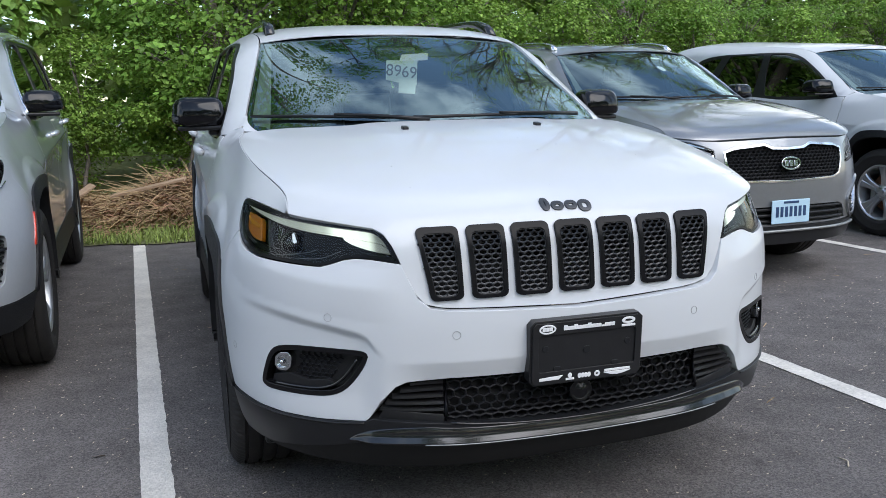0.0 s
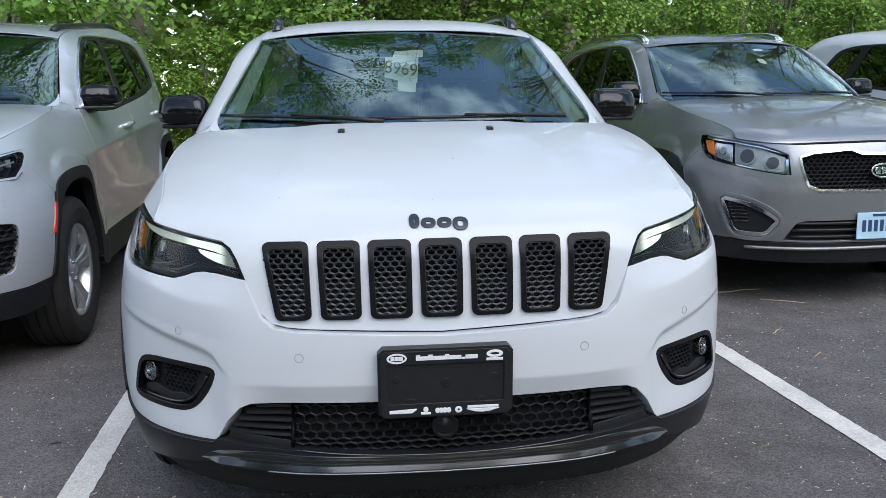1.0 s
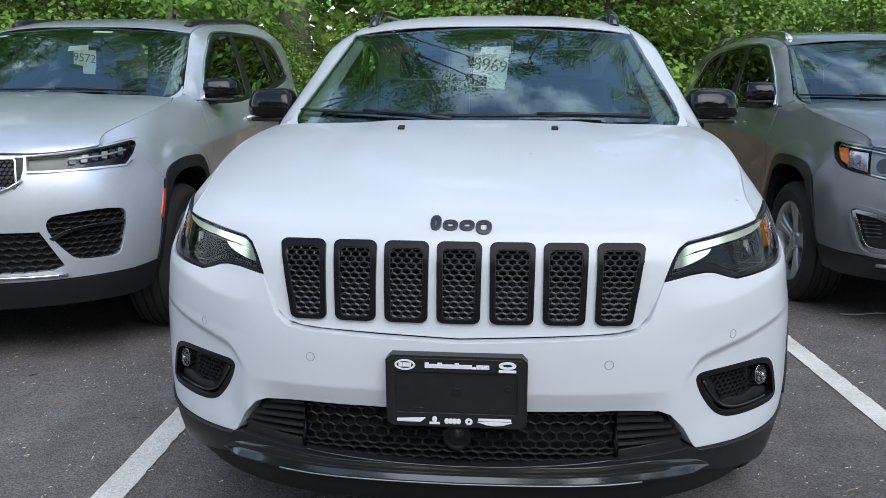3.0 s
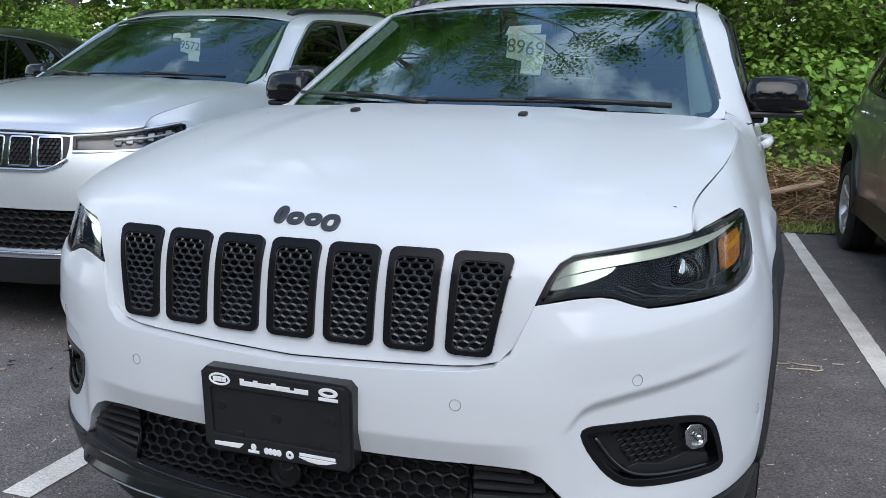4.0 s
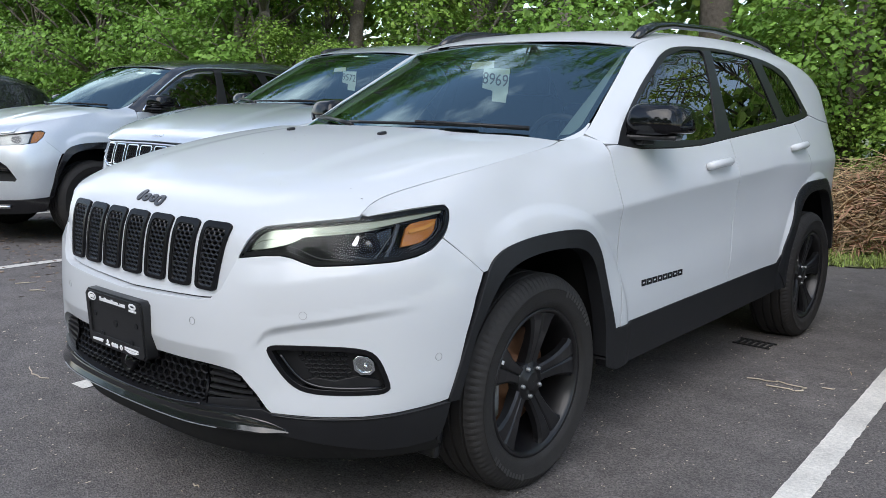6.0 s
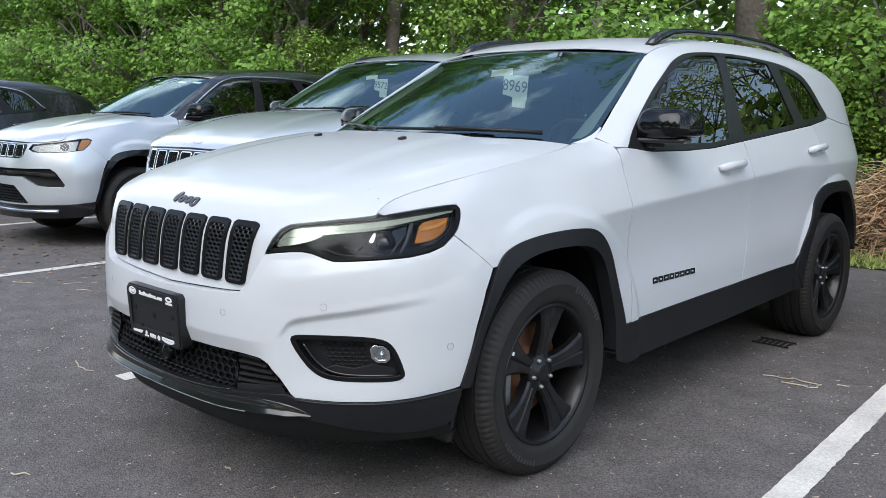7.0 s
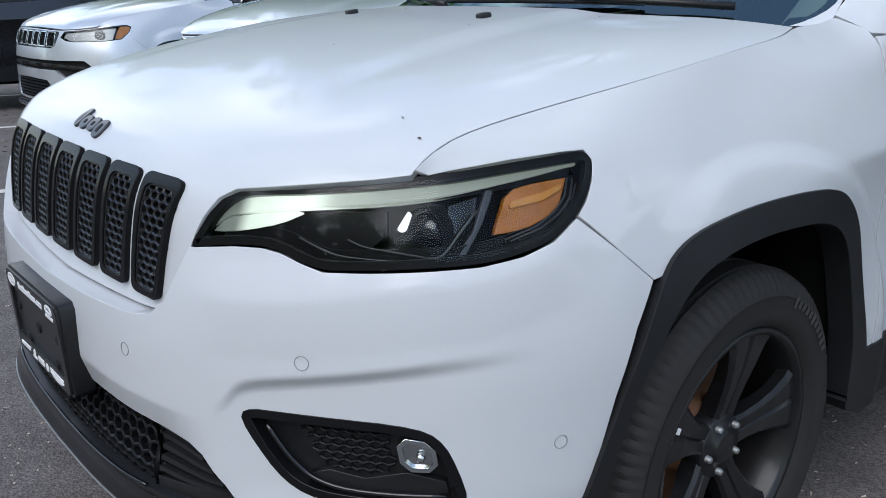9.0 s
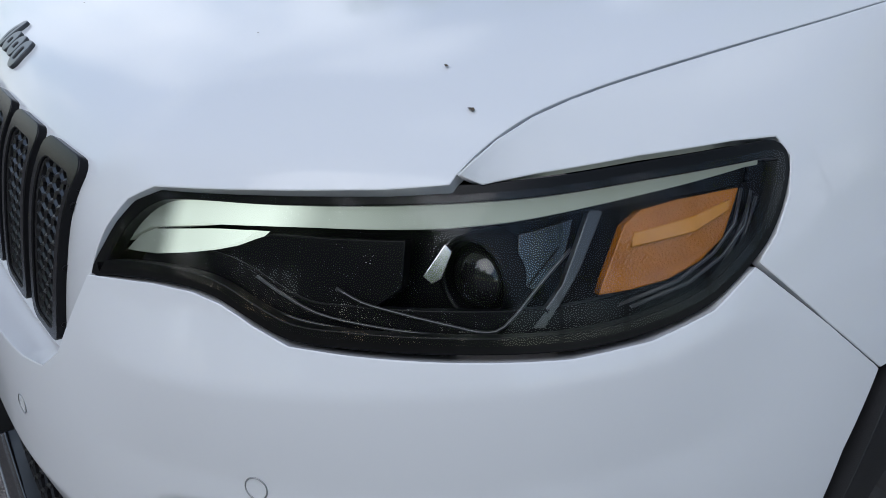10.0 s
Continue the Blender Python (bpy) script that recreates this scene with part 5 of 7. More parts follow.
def plate_holder(car):
    m = pose(0, -0.030, 0.545, 90 + 4, 0, 0)
    def face(name, poly, depth, z, mat, parent, holes=(), label=""):
        ch = Chart(lambda u, v: tuple(m @ Vector((u, v, z))), 1.0, Vector((0, 1, 0.5)))
        return sheet(name, ch, poly, mat, parent, holes=holes, grid=0.05, lip=depth, label=label)
    rr = lambda a, b, r: [(-a + r, -b), (a - r, -b), (a, -b + r), (a, b - r), (a - r, b), (-a + r, b), (-a, b - r), (-a, -b + r)]
    holder = face("plate_holder", rr(0.163, 0.088, 0.012), 0.035, 0.0, SATIN_BLACK, car, label="black empty plate holder with dealer frame")
    face("plate_frame", rr(0.158, 0.083, 0.010), 0.006, 0.006, SATIN_BLACK, holder, holes=[rr(0.143, 0.052, 0.006)])
    flatp = Chart(lambda u, v: tuple(m @ Vector((u, v, 0.0075))), 1.0, Vector((0, 1, 0.5)))
    def bit(poly, holes=()):
        sheet("frame_print", flatp, poly, PRINT, holder, holes=holes, grid=0.05, lip=0.0006, off=0.0)
    oval = lambda x, y, a, b, n=20: [(x + a * math.cos(2 * math.pi * k / n), y + b * math.sin(2 * math.pi * k / n)) for k in range(n)]
    bit(oval(-0.118, 0.068, 0.023, 0.012), [oval(-0.118, 0.068, 0.0205, 0.0098)])
    for k in (-1, 0, 1):
        bit([(-0.118 + k * 0.010 - 0.0038, 0.0635), (-0.118 + k * 0.010 + 0.0038, 0.0635), (-0.118 + k * 0.010 + 0.0038, 0.0725), (-0.118 + k * 0.010 - 0.0038, 0.0725)])
    bit(oval(0.118, 0.0715, 0.019, 0.0085), [oval(0.118, 0.0715, 0.0125, 0.0045)])
    bit([(0.098, 0.0555), (0.138, 0.0555), (0.138, 0.060), (0.098, 0.060)])
    for k in range(15):
        x = -0.071 + 0.0099 * k
        hgt = 0.0125 if k in (0, 3, 7) else 0.0085
        if k == 11:
            hgt = 0.003
        bit([(x, 0.062), (x + 0.0082, 0.062), (x + 0.0082, 0.062 + hgt), (x, 0.062 + hgt)], [[(x + 0.003, 0.0645), (x + 0.0052, 0.0645), (x + 0.0052, 0.062 + hgt - 0.002), (x + 0.003, 0.062 + hgt - 0.002)]] if hgt > 0.005 else [])
    bit([(-0.138, -0.073), (-0.083, -0.073), (-0.072, -0.064), (-0.138, -0.067)])
    bit(oval(-0.050, -0.066, 0.005, 0.006))
    bit([(-0.062, -0.078), (-0.038, -0.078), (-0.038, -0.074), (-0.062, -0.074)])
    for k in range(4):
        bit(oval(-0.0215 + k * 0.0092, -0.070, 0.0044, 0.006))
    bit(oval(0.030, -0.070, 0.0075, 0.0075), [oval(0.030, -0.070, 0.004, 0.004)])
    bit([(0.052, -0.0665), (0.128, -0.0665), (0.128, -0.062), (0.052, -0.062)])
    bit([(0.050, -0.070), (0.130, -0.070), (0.110, -0.076), (0.09, -0.078), (0.07, -0.076)])
    for x, y, r in ((0, 0.0, 0.010), (-0.12, 0.012, 0.008), (0.12, 0.012, 0.008)):
        face("holder_boss", oval(x, y, r, r, 12), 0.004, 0.003, CLADDING, holder)
    for x in (-0.085, 0.085):
        face("holder_tab", rr(0.010, 0.006, 0.004) and [(x + u, -0.047 + v) for u, v in rr(0.010, 0.007, 0.003)], 0.004, 0.004, CLADDING, holder)


def hanging_ticket(car, at, words):
    """Paper tickets that hang upright from the rear-view mirror."""
    ax, ay, az = at
    def ch(dy):
        return Chart(lambda u, v: (ax + 0.86 * u, ay + dy, az + v), 1.0, Vector((0, 5, 1)))
    paper = sheet("stock_ticket", ch(0), [(-0.095, 1.312), (-0.035, 1.300), (0.072, 1.285), (0.080, 1.394), (-0.088, 1.397)], PAPER, car, grid=0.2, lip=0.001, label="pale green paper ticket with a stock number")
    sheet("ticket_stub", ch(-0.0008), [(-0.028, 1.252), (0.062, 1.246), (0.070, 1.312), (-0.024, 1.312)], PAPER, paper, grid=0.2, lip=0.001)
    sheet("ticket_slip", ch(-0.13), [(-0.060, 1.386), (0.092, 1.392), (0.094, 1.420), (-0.045, 1.414)], WHITE_PAPER, paper, grid=0.2, lip=0.001)
    text_mesh("ticket_number", words, 0.053, INK, paper, pose(ax - 0.008, ay - 0.0012, az + 1.346, 90, 0, 0) @ Matrix.Rotation(radians(-7), 4, "Z"))


def hood_specks():
    """Seed husks and leaf bits that have fallen on the bonnet."""
    r = random.Random(77)
    vs, fs = [], []
    spots = [(0.694, 0.367, 0.0035)] + [(r.uniform(-0.65, 0.65), r.uniform(0.35, 0.95), r.uniform(0.0009, 0.0026)) for _ in range(24)]
    for x, b, size in spots:
        p = Vector(hood_shape(x, b)) + Vector((0, 0, LIFT + 0.0008))
        a, k = r.uniform(0, 6.28), len(vs)
        for t in range(5):
            q = a + t * 1.2566
            vs.append(p + Vector((math.cos(q) * size * r.uniform(0.6, 1.6), math.sin(q) * size * r.uniform(0.4, 0.9), r.uniform(0.0004, 0.002))))
        fs.append(tuple(range(k, k + 5)))
    tagged(mesh_object("seed_husks", vs, fs, BARK_BITS, smooth=False), "tiny dark seed husks fallen on the white bonnet", "litter", kind="stuff")


white_car()
hood_specks()
# ---- the cars beside it ----
PLAIN_HOOD = [(0.0, 0.262), (0.3, 0.256), (0.5, 0.250), (0.59, 0.255), (0.645, 0.265), (0.70, 0.277)] + HOOD_GAP + [(0.60, 0.978), (0.3, 0.975), (0.0, 0.973)]
FASCIA = [(0.0, 0.365), (0.6, 0.372), (0.95, 0.385), (1.122, 0.40), (1.14, 0.48), (1.168, 0.58), (1.205, 0.68), (1.243, 0.745), (1.18, 0.795), (1.108, 0.853), (1.13, 0.872), (1.148, 0.90), (1.1555, 0.926), (1.145, 0.9385), (1.10, 0.9375), (0.92, 0.9205), (0.85, 0.9135), (0.775, 0.904), (0.687, 0.894), (0.60, 0.886), (0.5, 0.882), (0.3, 0.886), (0.0, 0.890)]


def place_warp(half, nose, base, high, boxy=0.0):
    """Base shape to another car: half width, nose length, wheel base and height factors."""
    def w(p):
        x, y, z = p
        y2 = y * nose if y < 0.935 else 0.935 * nose + (y - 0.935) * base
        return (x * half, y2, z * high + boxy * max(0.0, z - 1.1) * step(2.4, 4.3, y))
    return w


def plain_front(car, C, paint, holes, lamp, lamp_parts, lower_clad=CLADDING):
    """A front with lamps and openings let into it."""
    mirror = lambda poly: [(-u, v) for u, v in poly]
    cut = []
    for poly in holes:
        cut.append(poly)
        if min(u for u, _ in poly) > 0:
            cut.append(mirror(poly))
    cut += [lamp, mirror(lamp)]
    bumper = sheet("front_bumper", C.plain, both_halves(FASCIA), paint, car, holes=cut, grid=0.035, lip=0.04)
    low = both_halves([(0.0, 0.25), (0.6, 0.26), (0.96, 0.268), (1.09, 0.285), (1.12, 0.394), (0.95, 0.379), (0.6, 0.366), (0.0, 0.359)])
    sheet("lower_lip", C.plain, low, lower_clad, bumper, grid=0.05, off=0.004, lip=0.10)
    for sg in (1, -1):
        fl = lambda poly: [(sg * u, v) for u, v in poly]
        hl = thing("head_lamp", "", "")
        for key in list(hl.keys()):
            del hl[key]
        hl.parent = car
        frame_ring("lamp_seal", C.plain, fl(lamp), 0.006, GLOSS_BLACK, hl, off=-0.001, lip=0.03)
        sheet("lamp_housing", C.plain, fl(lamp), GLOSS_BLACK, hl, grid=0.05, off=-0.045, lip=0)
        lens = sheet("lamp_lens", C.plain, fl(lamp), LENS, hl, grid=0.05, off=0.0, lip=0)
        lens.visible_shadow = False
        for nm, poly, mat, off in lamp_parts:
            sheet(nm, C.plain, fl(poly), mat, hl, grid=0.03, off=off, lip=0.012)
    return bumper


def ring_poly(u, v, a, b, n=18):
    return [(u + a * math.cos(2 * math.pi * k / n), v + b * math.sin(2 * math.pi * k / n)) for k in range(n)]


def opening(car_part, C, poly, net=(0.03, 0.02, 0.006), rim=None, rim_w=0.010, sides=True, name="bumper_opening"):
    """A dark opening with a net, and a rim where it has one."""
    mirror = lambda p: [(-u, v) for u, v in p]
    for out in ([poly, mirror(poly)] if sides else [poly]):
        back = sheet(name, C.plain, out, DEEP_BLACK, car_part, grid=0.08, off=-0.035, lip=0)
        if net:
            honeycomb("opening_net", C.plain, shrink(out, 0.004), NET_BLACK, back, pu=net[0], pv=net[1], width=net[2], deep=0.012, off=-0.014)
        if rim:
            frame_ring("opening_rim", C.plain, shrink(out, -rim_w * 0.5), rim_w, rim, back, off=0.005, lip=0.015)


def simple_handles(C, doors, mat):
    for door, y0, z0, sg in ((doors[0], 2.27, 0.985, 1), (doors[1], 2.27, 0.985, -1), (doors[2], 3.30, 1.045, 1), (doors[3], 3.30, 1.045, -1)):
        pts = [C.side.at(y0 + t, z0 + 0.05 * t, off) for t, off in ((-0.115, 0.0), (-0.10, 0.018), (0.0, 0.030), (0.095, 0.020), (0.11, 0.0))]
        tube("door_handle", [(sg * p[0], p[1], p[2]) for p in pts], [0.012, 0.016, 0.0165, 0.016, 0.012], mat, door, n=8)


def slots_row(C, bumper, n, s1, z0, z1, frame, gap=0.2):
    """A row of upright grille slots with bright frames."""
    wdt = 2 * s1 / n
    for i in range(n):
        a, b = -s1 + wdt * (i + gap / 2), -s1 + wdt * (i + 1 - gap / 2)
        q, w2 = 0.010, 0.008
        out = [(a + w2, z0), (b - w2, z0), (b, z0 + q), (b, z1 - q), (b - w2, z1), (a + w2, z1), (a, z1 - q), (a, z0 + q)]
        rim = frame_ring("grille_slot", C.plain, out, 0.0055, frame, bumper, off=0.006, lip=0.02)
        sheet("slot_back", C.plain, out, DEEP_BLACK, rim, grid=0.06, off=-0.012, lip=0)
        honeycomb("slot_net", C.plain, shrink(out, 0.006), NET_BLACK, rim, pu=0.022, pv=0.016, width=0.004, deep=0.006, off=0.0)


def big_silver_suv():
    C = CarCharts(place_warp(1.07, 0.96, 1.097, 1.10, 0.28))
    car = thing("parked_suv", "silver mid-size SUV with seven chrome slots and black lower bumper", "car")
    hood, wings, doors = common_body(car, C, SILVER, dict(hood=PLAIN_HOOD, wheel_r=0.385, rim=RIM_SILVER, rails=SATIN_BLACK, rail_lift=0.25, grid=0.045, chrome_trim=True, track=0.80, mirror=(0.905, 1.60, 1.16), side_glass=PANE_DARK))
    lamp = [(0.52, 0.820), (0.68, 0.822), (0.83, 0.829), (0.978, 0.833), (1.045, 0.872), (1.098, 0.911), (1.100, 0.926), (1.07, 0.932), (0.95, 0.919), (0.80, 0.903), (0.70, 0.892), (0.52, 0.880)]
    grille = both_halves([(0.0, 0.742), (0.44, 0.745), (0.485, 0.765), (0.508, 0.83), (0.512, 0.876), (0.3, 0.881), (0.0, 0.885)])
    mid_hole = both_halves([(0.0, 0.40), (0.50, 0.405), (0.60, 0.41), (0.64, 0.43), (0.55, 0.575), (0.0, 0.58)])
    fog = smooth_loop([(0.575, 0.60), (0.60, 0.634), (0.656, 0.643), (0.792, 0.656), (0.893, 0.653), (0.924, 0.633), (0.92, 0.572), (0.897, 0.49), (0.872, 0.455), (0.80, 0.448), (0.703, 0.450), (0.66, 0.475), (0.60, 0.54)], 2)
    cells = [("lamp_cell", [(0.70 + 0.054 * k, 0.850 + 0.006 * k), (0.728 + 0.054 * k, 0.848 + 0.006 * k), (0.742 + 0.054 * k, 0.878 + 0.006 * k), (0.710 + 0.054 * k, 0.876 + 0.006 * k)], CAST if k % 2 else BADGE, -0.020) for k in range(6)]
    strip = [("light_strip", [(0.70, 0.864), (0.86, 0.874), (1.02, 0.893), (1.02, 0.897), (0.86, 0.879), (0.70, 0.868)], CAST, -0.010)]
    bumper = plain_front(car, C, SILVER, [grille, mid_hole, fog], lamp, cells + strip)
    sheet("grille_panel", C.plain, grille, SATIN_BLACK, bumper, grid=0.08, off=-0.006, lip=0.02)
    slots_row(C, bumper, 7, 0.49, 0.752, 0.874, CHROME, 0.18)
    tube("grille_trim", [C.plain.at(s / 20, 0.738 + 0.06 * max(0, abs(s / 20) - 0.42) / 0.1, 0.008) for s in range(-10, 11)], 0.008, CHROME, bumper, n=6)
    for sg in (1, -1):
        tube("lamp_trim", [C.plain.at(sg * s, z, 0.006) for s, z in ((0.52, 0.811), (0.6, 0.812), (0.8, 0.818), (0.97, 0.824), (1.02, 0.845))], 0.003, CHROME, bumper, n=6)
    opening(bumper, C, mid_hole, (0.05, 0.026, 0.010), None, sides=False)
    opening(bumper, C, fog, (0.045, 0.022, 0.009))
    for sg in (1, -1):
        sheet("fog_blade", C.plain, [(sg * u, v) for u, v in ((0.585, 0.545), (0.649, 0.574), (0.716, 0.588), (0.785, 0.596), (0.915, 0.601), (0.914, 0.592), (0.79, 0.586), (0.72, 0.577), (0.65, 0.560), (0.60, 0.535))], GLOSS_BLACK, bumper, grid=0.03, off=0.004, lip=0.03)
    tube("bumper_trim", [C.plain.at(s / 20, 0.392, 0.012) for s in range(-13, 14)], 0.008, CHROME, bumper, n=6)
    for sg in (1, -1):
        mk = [(0.522, 0.578), (0.545, 0.578), (0.600, 0.705), (0.584, 0.705)]
        ch = C.side if sg > 0 else Chart(lambda y, z: (lambda p: (-p[0], p[1], p[2]))(C.side.f(y, z)), 1.0, C.side.heart)
        sheet("side_marker", ch, mk, RED_MARK, car, grid=0.05, off=0.005, lip=0.005, label="red-orange side marker")
    simple_handles(C, doors, SILVER)
    hanging_ticket(car, (0.02, 1.86, 0.12), "9572")
    for u, w in ((0.22, 0.09), (-0.86, 0.08)):
        sheet("window_paper", C.screen, [(u - w, 0.915), (u + w, 0.915), (u + w, 0.945), (u - w, 0.945)], WHITE_PAPER, car, grid=0.1, off=-0.008, lip=0.0005)
    for x, w, h in ((-0.045, 0.016, 0.02), (-0.018, 0.02, 0.016), (0.010, 0.02, 0.016), (0.038, 0.02, 0.02)):
        sheet("badge_shape", C.hood, rounded([(x - w / 2, 0.30), (x + w / 2, 0.30), (x + w / 2, 0.30 + h), (x - w / 2, 0.30 + h)], 1), CHROME, hood, grid=0.02, off=0.004, lip=0.004)
    car.matrix_world = pose(-2.57, 1.56, 0, 0, 0, 3.0)
    return car


def small_silver_suv():
    C = CarCharts(place_warp(0.985, 0.97, 0.975, 1.055, 0.10))
    car = thing("parked_suv", "silver compact SUV with a black roof and chrome-ringed grille", "car")
    hood, wings, doors = common_body(car, C, SILVER, dict(hood=PLAIN_HOOD, wheel_r=0.36, rim=BADGE, rails=None, grid=0.05, roof_paint=BLACK_PAINT, clad=GLOSS_BLACK, chrome_trim=True))
    lamp = [(0.502, 0.835), (0.56, 0.812), (0.64, 0.805), (0.885, 0.812), (1.036, 0.831), (1.10, 0.878), (1.127, 0.918), (1.09, 0.932), (1.03, 0.928), (0.90, 0.914), (0.75, 0.896), (0.54, 0.878)]
    grille = both_halves([(0.0, 0.755), (0.40, 0.757), (0.45, 0.775), (0.485, 0.86), (0.47, 0.877), (0.0, 0.884)])
    band = both_halves([(0.0, 0.600), (0.436, 0.605), (0.52, 0.565), (0.587, 0.534), (0.70, 0.524), (0.847, 0.524), (0.862, 0.545), (0.82, 0.605), (0.782, 0.651), (0.733, 0.680), (0.5, 0.676), (0.0, 0.672)])
    low = both_halves([(0.0, 0.375), (0.48, 0.378), (0.50, 0.39), (0.40, 0.48), (0.33, 0.530), (0.0, 0.535)])
    parts = [("lamp_bowl", [(0.53, 0.840), (0.60, 0.817), (0.72, 0.815), (0.96, 0.826), (1.0, 0.912), (0.90, 0.904), (0.70, 0.884), (0.55, 0.868)], CAST, -0.016), ("lamp_reflector", ring_poly(0.86, 0.862, 0.045, 0.030), BADGE, -0.008), ("amber_reflector", [(0.986, 0.832), (1.035, 0.840), (1.09, 0.880), (1.115, 0.914), (1.085, 0.924), (1.03, 0.918), (1.005, 0.880)], AMBER, -0.008)]
    bumper = plain_front(car, C, SILVER, [grille, band, low], lamp, parts, GLOSS_BLACK)
    sheet("grille_panel", C.plain, grille, GLOSS_BLACK, bumper, grid=0.08, off=-0.010, lip=0.02)
    slots_row(C, bumper, 7, 0.455, 0.768, 0.872, CHROME, 0.20)
    opening(bumper, C, band, None, sides=False)
    sheet("bumper_blade", C.plain, both_halves([(0.0, 0.625), (0.50, 0.628), (0.80, 0.606), (0.785, 0.628), (0.50, 0.650), (0.0, 0.648)]), GLOSS_BLACK, bumper, grid=0.06, off=0.0, lip=0.02)
    opening(bumper, C, low, (0.05, 0.024, 0.010), None, sides=False)
    tube("bumper_trim", [C.plain.at(s / 20 * 0.8, 0.325, 0.016) for s in range(-20, 21)], 0.020, REFLECTOR, bumper, n=8, flat=0.8)
    simple_handles(C, doors, SILVER)
    for u, v in ((0.55, 0.86), (-0.2, 0.90), (0.82, 0.88)):
        sheet("window_paper", C.screen, [(u - 0.07, v - 0.02), (u + 0.07, v - 0.02), (u + 0.07, v + 0.02), (u - 0.07, v + 0.02)], WHITE_PAPER, car, grid=0.1, off=-0.008, lip=0.0005)
    car.matrix_world = pose(-5.72, 1.50, 0, 0, 0, 3.0)
    return car


def grey_suv():
    C = CarCharts(place_warp(1.02, 0.99, 1.03, 1.065))
    car = thing("parked_suv", "dark grey metallic SUV with chrome-ringed mesh grille", "car")
    hood, wings, doors = common_body(car, C, GREY, dict(hood=PLAIN_HOOD, wheel_r=0.365, rim=RIM_SILVER, rails=CHROME, rail_lift=0.55, grid=0.045, chrome_trim=True, clad=SATIN_BLACK))
    lamp = [(0.516, 0.728), (0.56, 0.727), (0.671, 0.741), (0.828, 0.769), (0.94, 0.788), (1.015, 0.803), (1.087, 0.846), (1.135, 0.90), (1.140, 0.926), (1.10, 0.932), (1.03, 0.921), (0.861, 0.908), (0.688, 0.884), (0.60, 0.860), (0.534, 0.835)]
    grille = both_halves([(0.0, 0.635), (0.36, 0.645), (0.425, 0.67), (0.462, 0.76), (0.470, 0.820), (0.40, 0.842), (0.18, 0.858), (0.12, 0.835), (0.0, 0.830)])
    fog = smooth_loop([(0.580, 0.486), (0.600, 0.455), (0.640, 0.415), (0.70, 0.410), (0.784, 0.416), (0.820, 0.440), (0.855, 0.520), (0.882, 0.590), (0.840, 0.592), (0.762, 0.578), (0.690, 0.553), (0.627, 0.522)], 2)
    low = both_halves([(0.0, 0.375), (0.44, 0.377), (0.545, 0.380), (0.52, 0.42), (0.480, 0.472), (0.43, 0.486), (0.0, 0.490)])
    parts = [("lamp_bowl", ring_poly(0.62, 0.791, 0.045, 0.041), CAST, -0.012), ("lamp_bowl", ring_poly(0.766, 0.825, 0.052, 0.046), CAST, -0.012), ("lamp_floor", [(0.54, 0.745), (0.69, 0.757), (0.84, 0.790), (0.86, 0.895), (0.7, 0.872), (0.55, 0.822)], CAST, -0.028),
             ("lamp_bulb", ring_poly(0.62, 0.791, 0.034, 0.031), BADGE, -0.006), ("lamp_bulb", ring_poly(0.766, 0.825, 0.040, 0.036), BADGE, -0.006),
             ("lamp_trim", [(0.53, 0.735), (0.56, 0.735), (0.671, 0.748), (0.828, 0.777), (0.828, 0.783), (0.67, 0.755), (0.55, 0.742), (0.548, 0.81), (0.536, 0.81)], CHROME, -0.010),
             ("lamp_brow", [(0.56, 0.838), (0.69, 0.870), (0.86, 0.896), (1.02, 0.908), (1.09, 0.914), (1.09, 0.922), (1.03, 0.915), (0.86, 0.903), (0.69, 0.879), (0.56, 0.847)], CHROME, -0.010),
             ("lamp_reflector", [(0.855, 0.795), (0.985, 0.818), (1.0, 0.85), (1.012, 0.893), (0.875, 0.886)], REFLECTOR, -0.02), ("lamp_bulb", ring_poly(0.93, 0.852, 0.020, 0.020), CAST, -0.012), ("amber_reflector", [(0.992, 0.826), (1.043, 0.842), (1.098, 0.902), (1.03, 0.903)], ORANGE, -0.012)]
    bumper = plain_front(car, C, GREY, [grille, fog, low], lamp, parts, SATIN_BLACK)
    opening(bumper, C, grille, (0.034, 0.020, 0.010), CHROME, 0.013, sides=False, name="grille")
    sheet("badge_oval", C.plain, ring_poly(0.0, 0.742, 0.075, 0.038, 28), GLOSS_BLACK, bumper, grid=0.03, off=0.012, lip=0.01)
    frame_ring("badge_rim", C.plain, ring_poly(0.0, 0.742, 0.075, 0.038, 28), 0.007, CHROME, bumper, off=0.015, lip=0.004)
    for k in (-1, 0, 1):
        sheet("badge_shape", C.plain, [(k * 0.036 - 0.013, 0.726), (k * 0.036 + 0.013, 0.726), (k * 0.036 + 0.013, 0.758), (k * 0.036 - 0.013, 0.758)], CHROME, bumper, grid=0.03, off=0.015, lip=0.003)
    opening(bumper, C, fog, None, CHROME, 0.018)
    for sg in (1, -1):
        frame_ring("fog_surround", C.plain, [(sg * u, v) for u, v in shrink(fog, -0.034)], 0.016, GREY, bumper, off=0.014, lip=0.014)
        sheet("fog_cover", C.plain, [(sg * u, v) for u, v in shrink(fog, 0.010)], CLADDING, bumper, grid=0.05, off=-0.020, lip=0)
    for sg in (1, -1):
        for k in range(5):
            tube("fog_louvre", [C.plain.at(sg * s, 0.475 + 0.019 * k, -0.014) for s in (0.735 + 0.004 * k, 0.78 + 0.006 * k, 0.815 + 0.009 * k)], 0.0055, SATIN_BLACK, bumper, n=5)
    opening(bumper, C, low, None, None, sides=False)
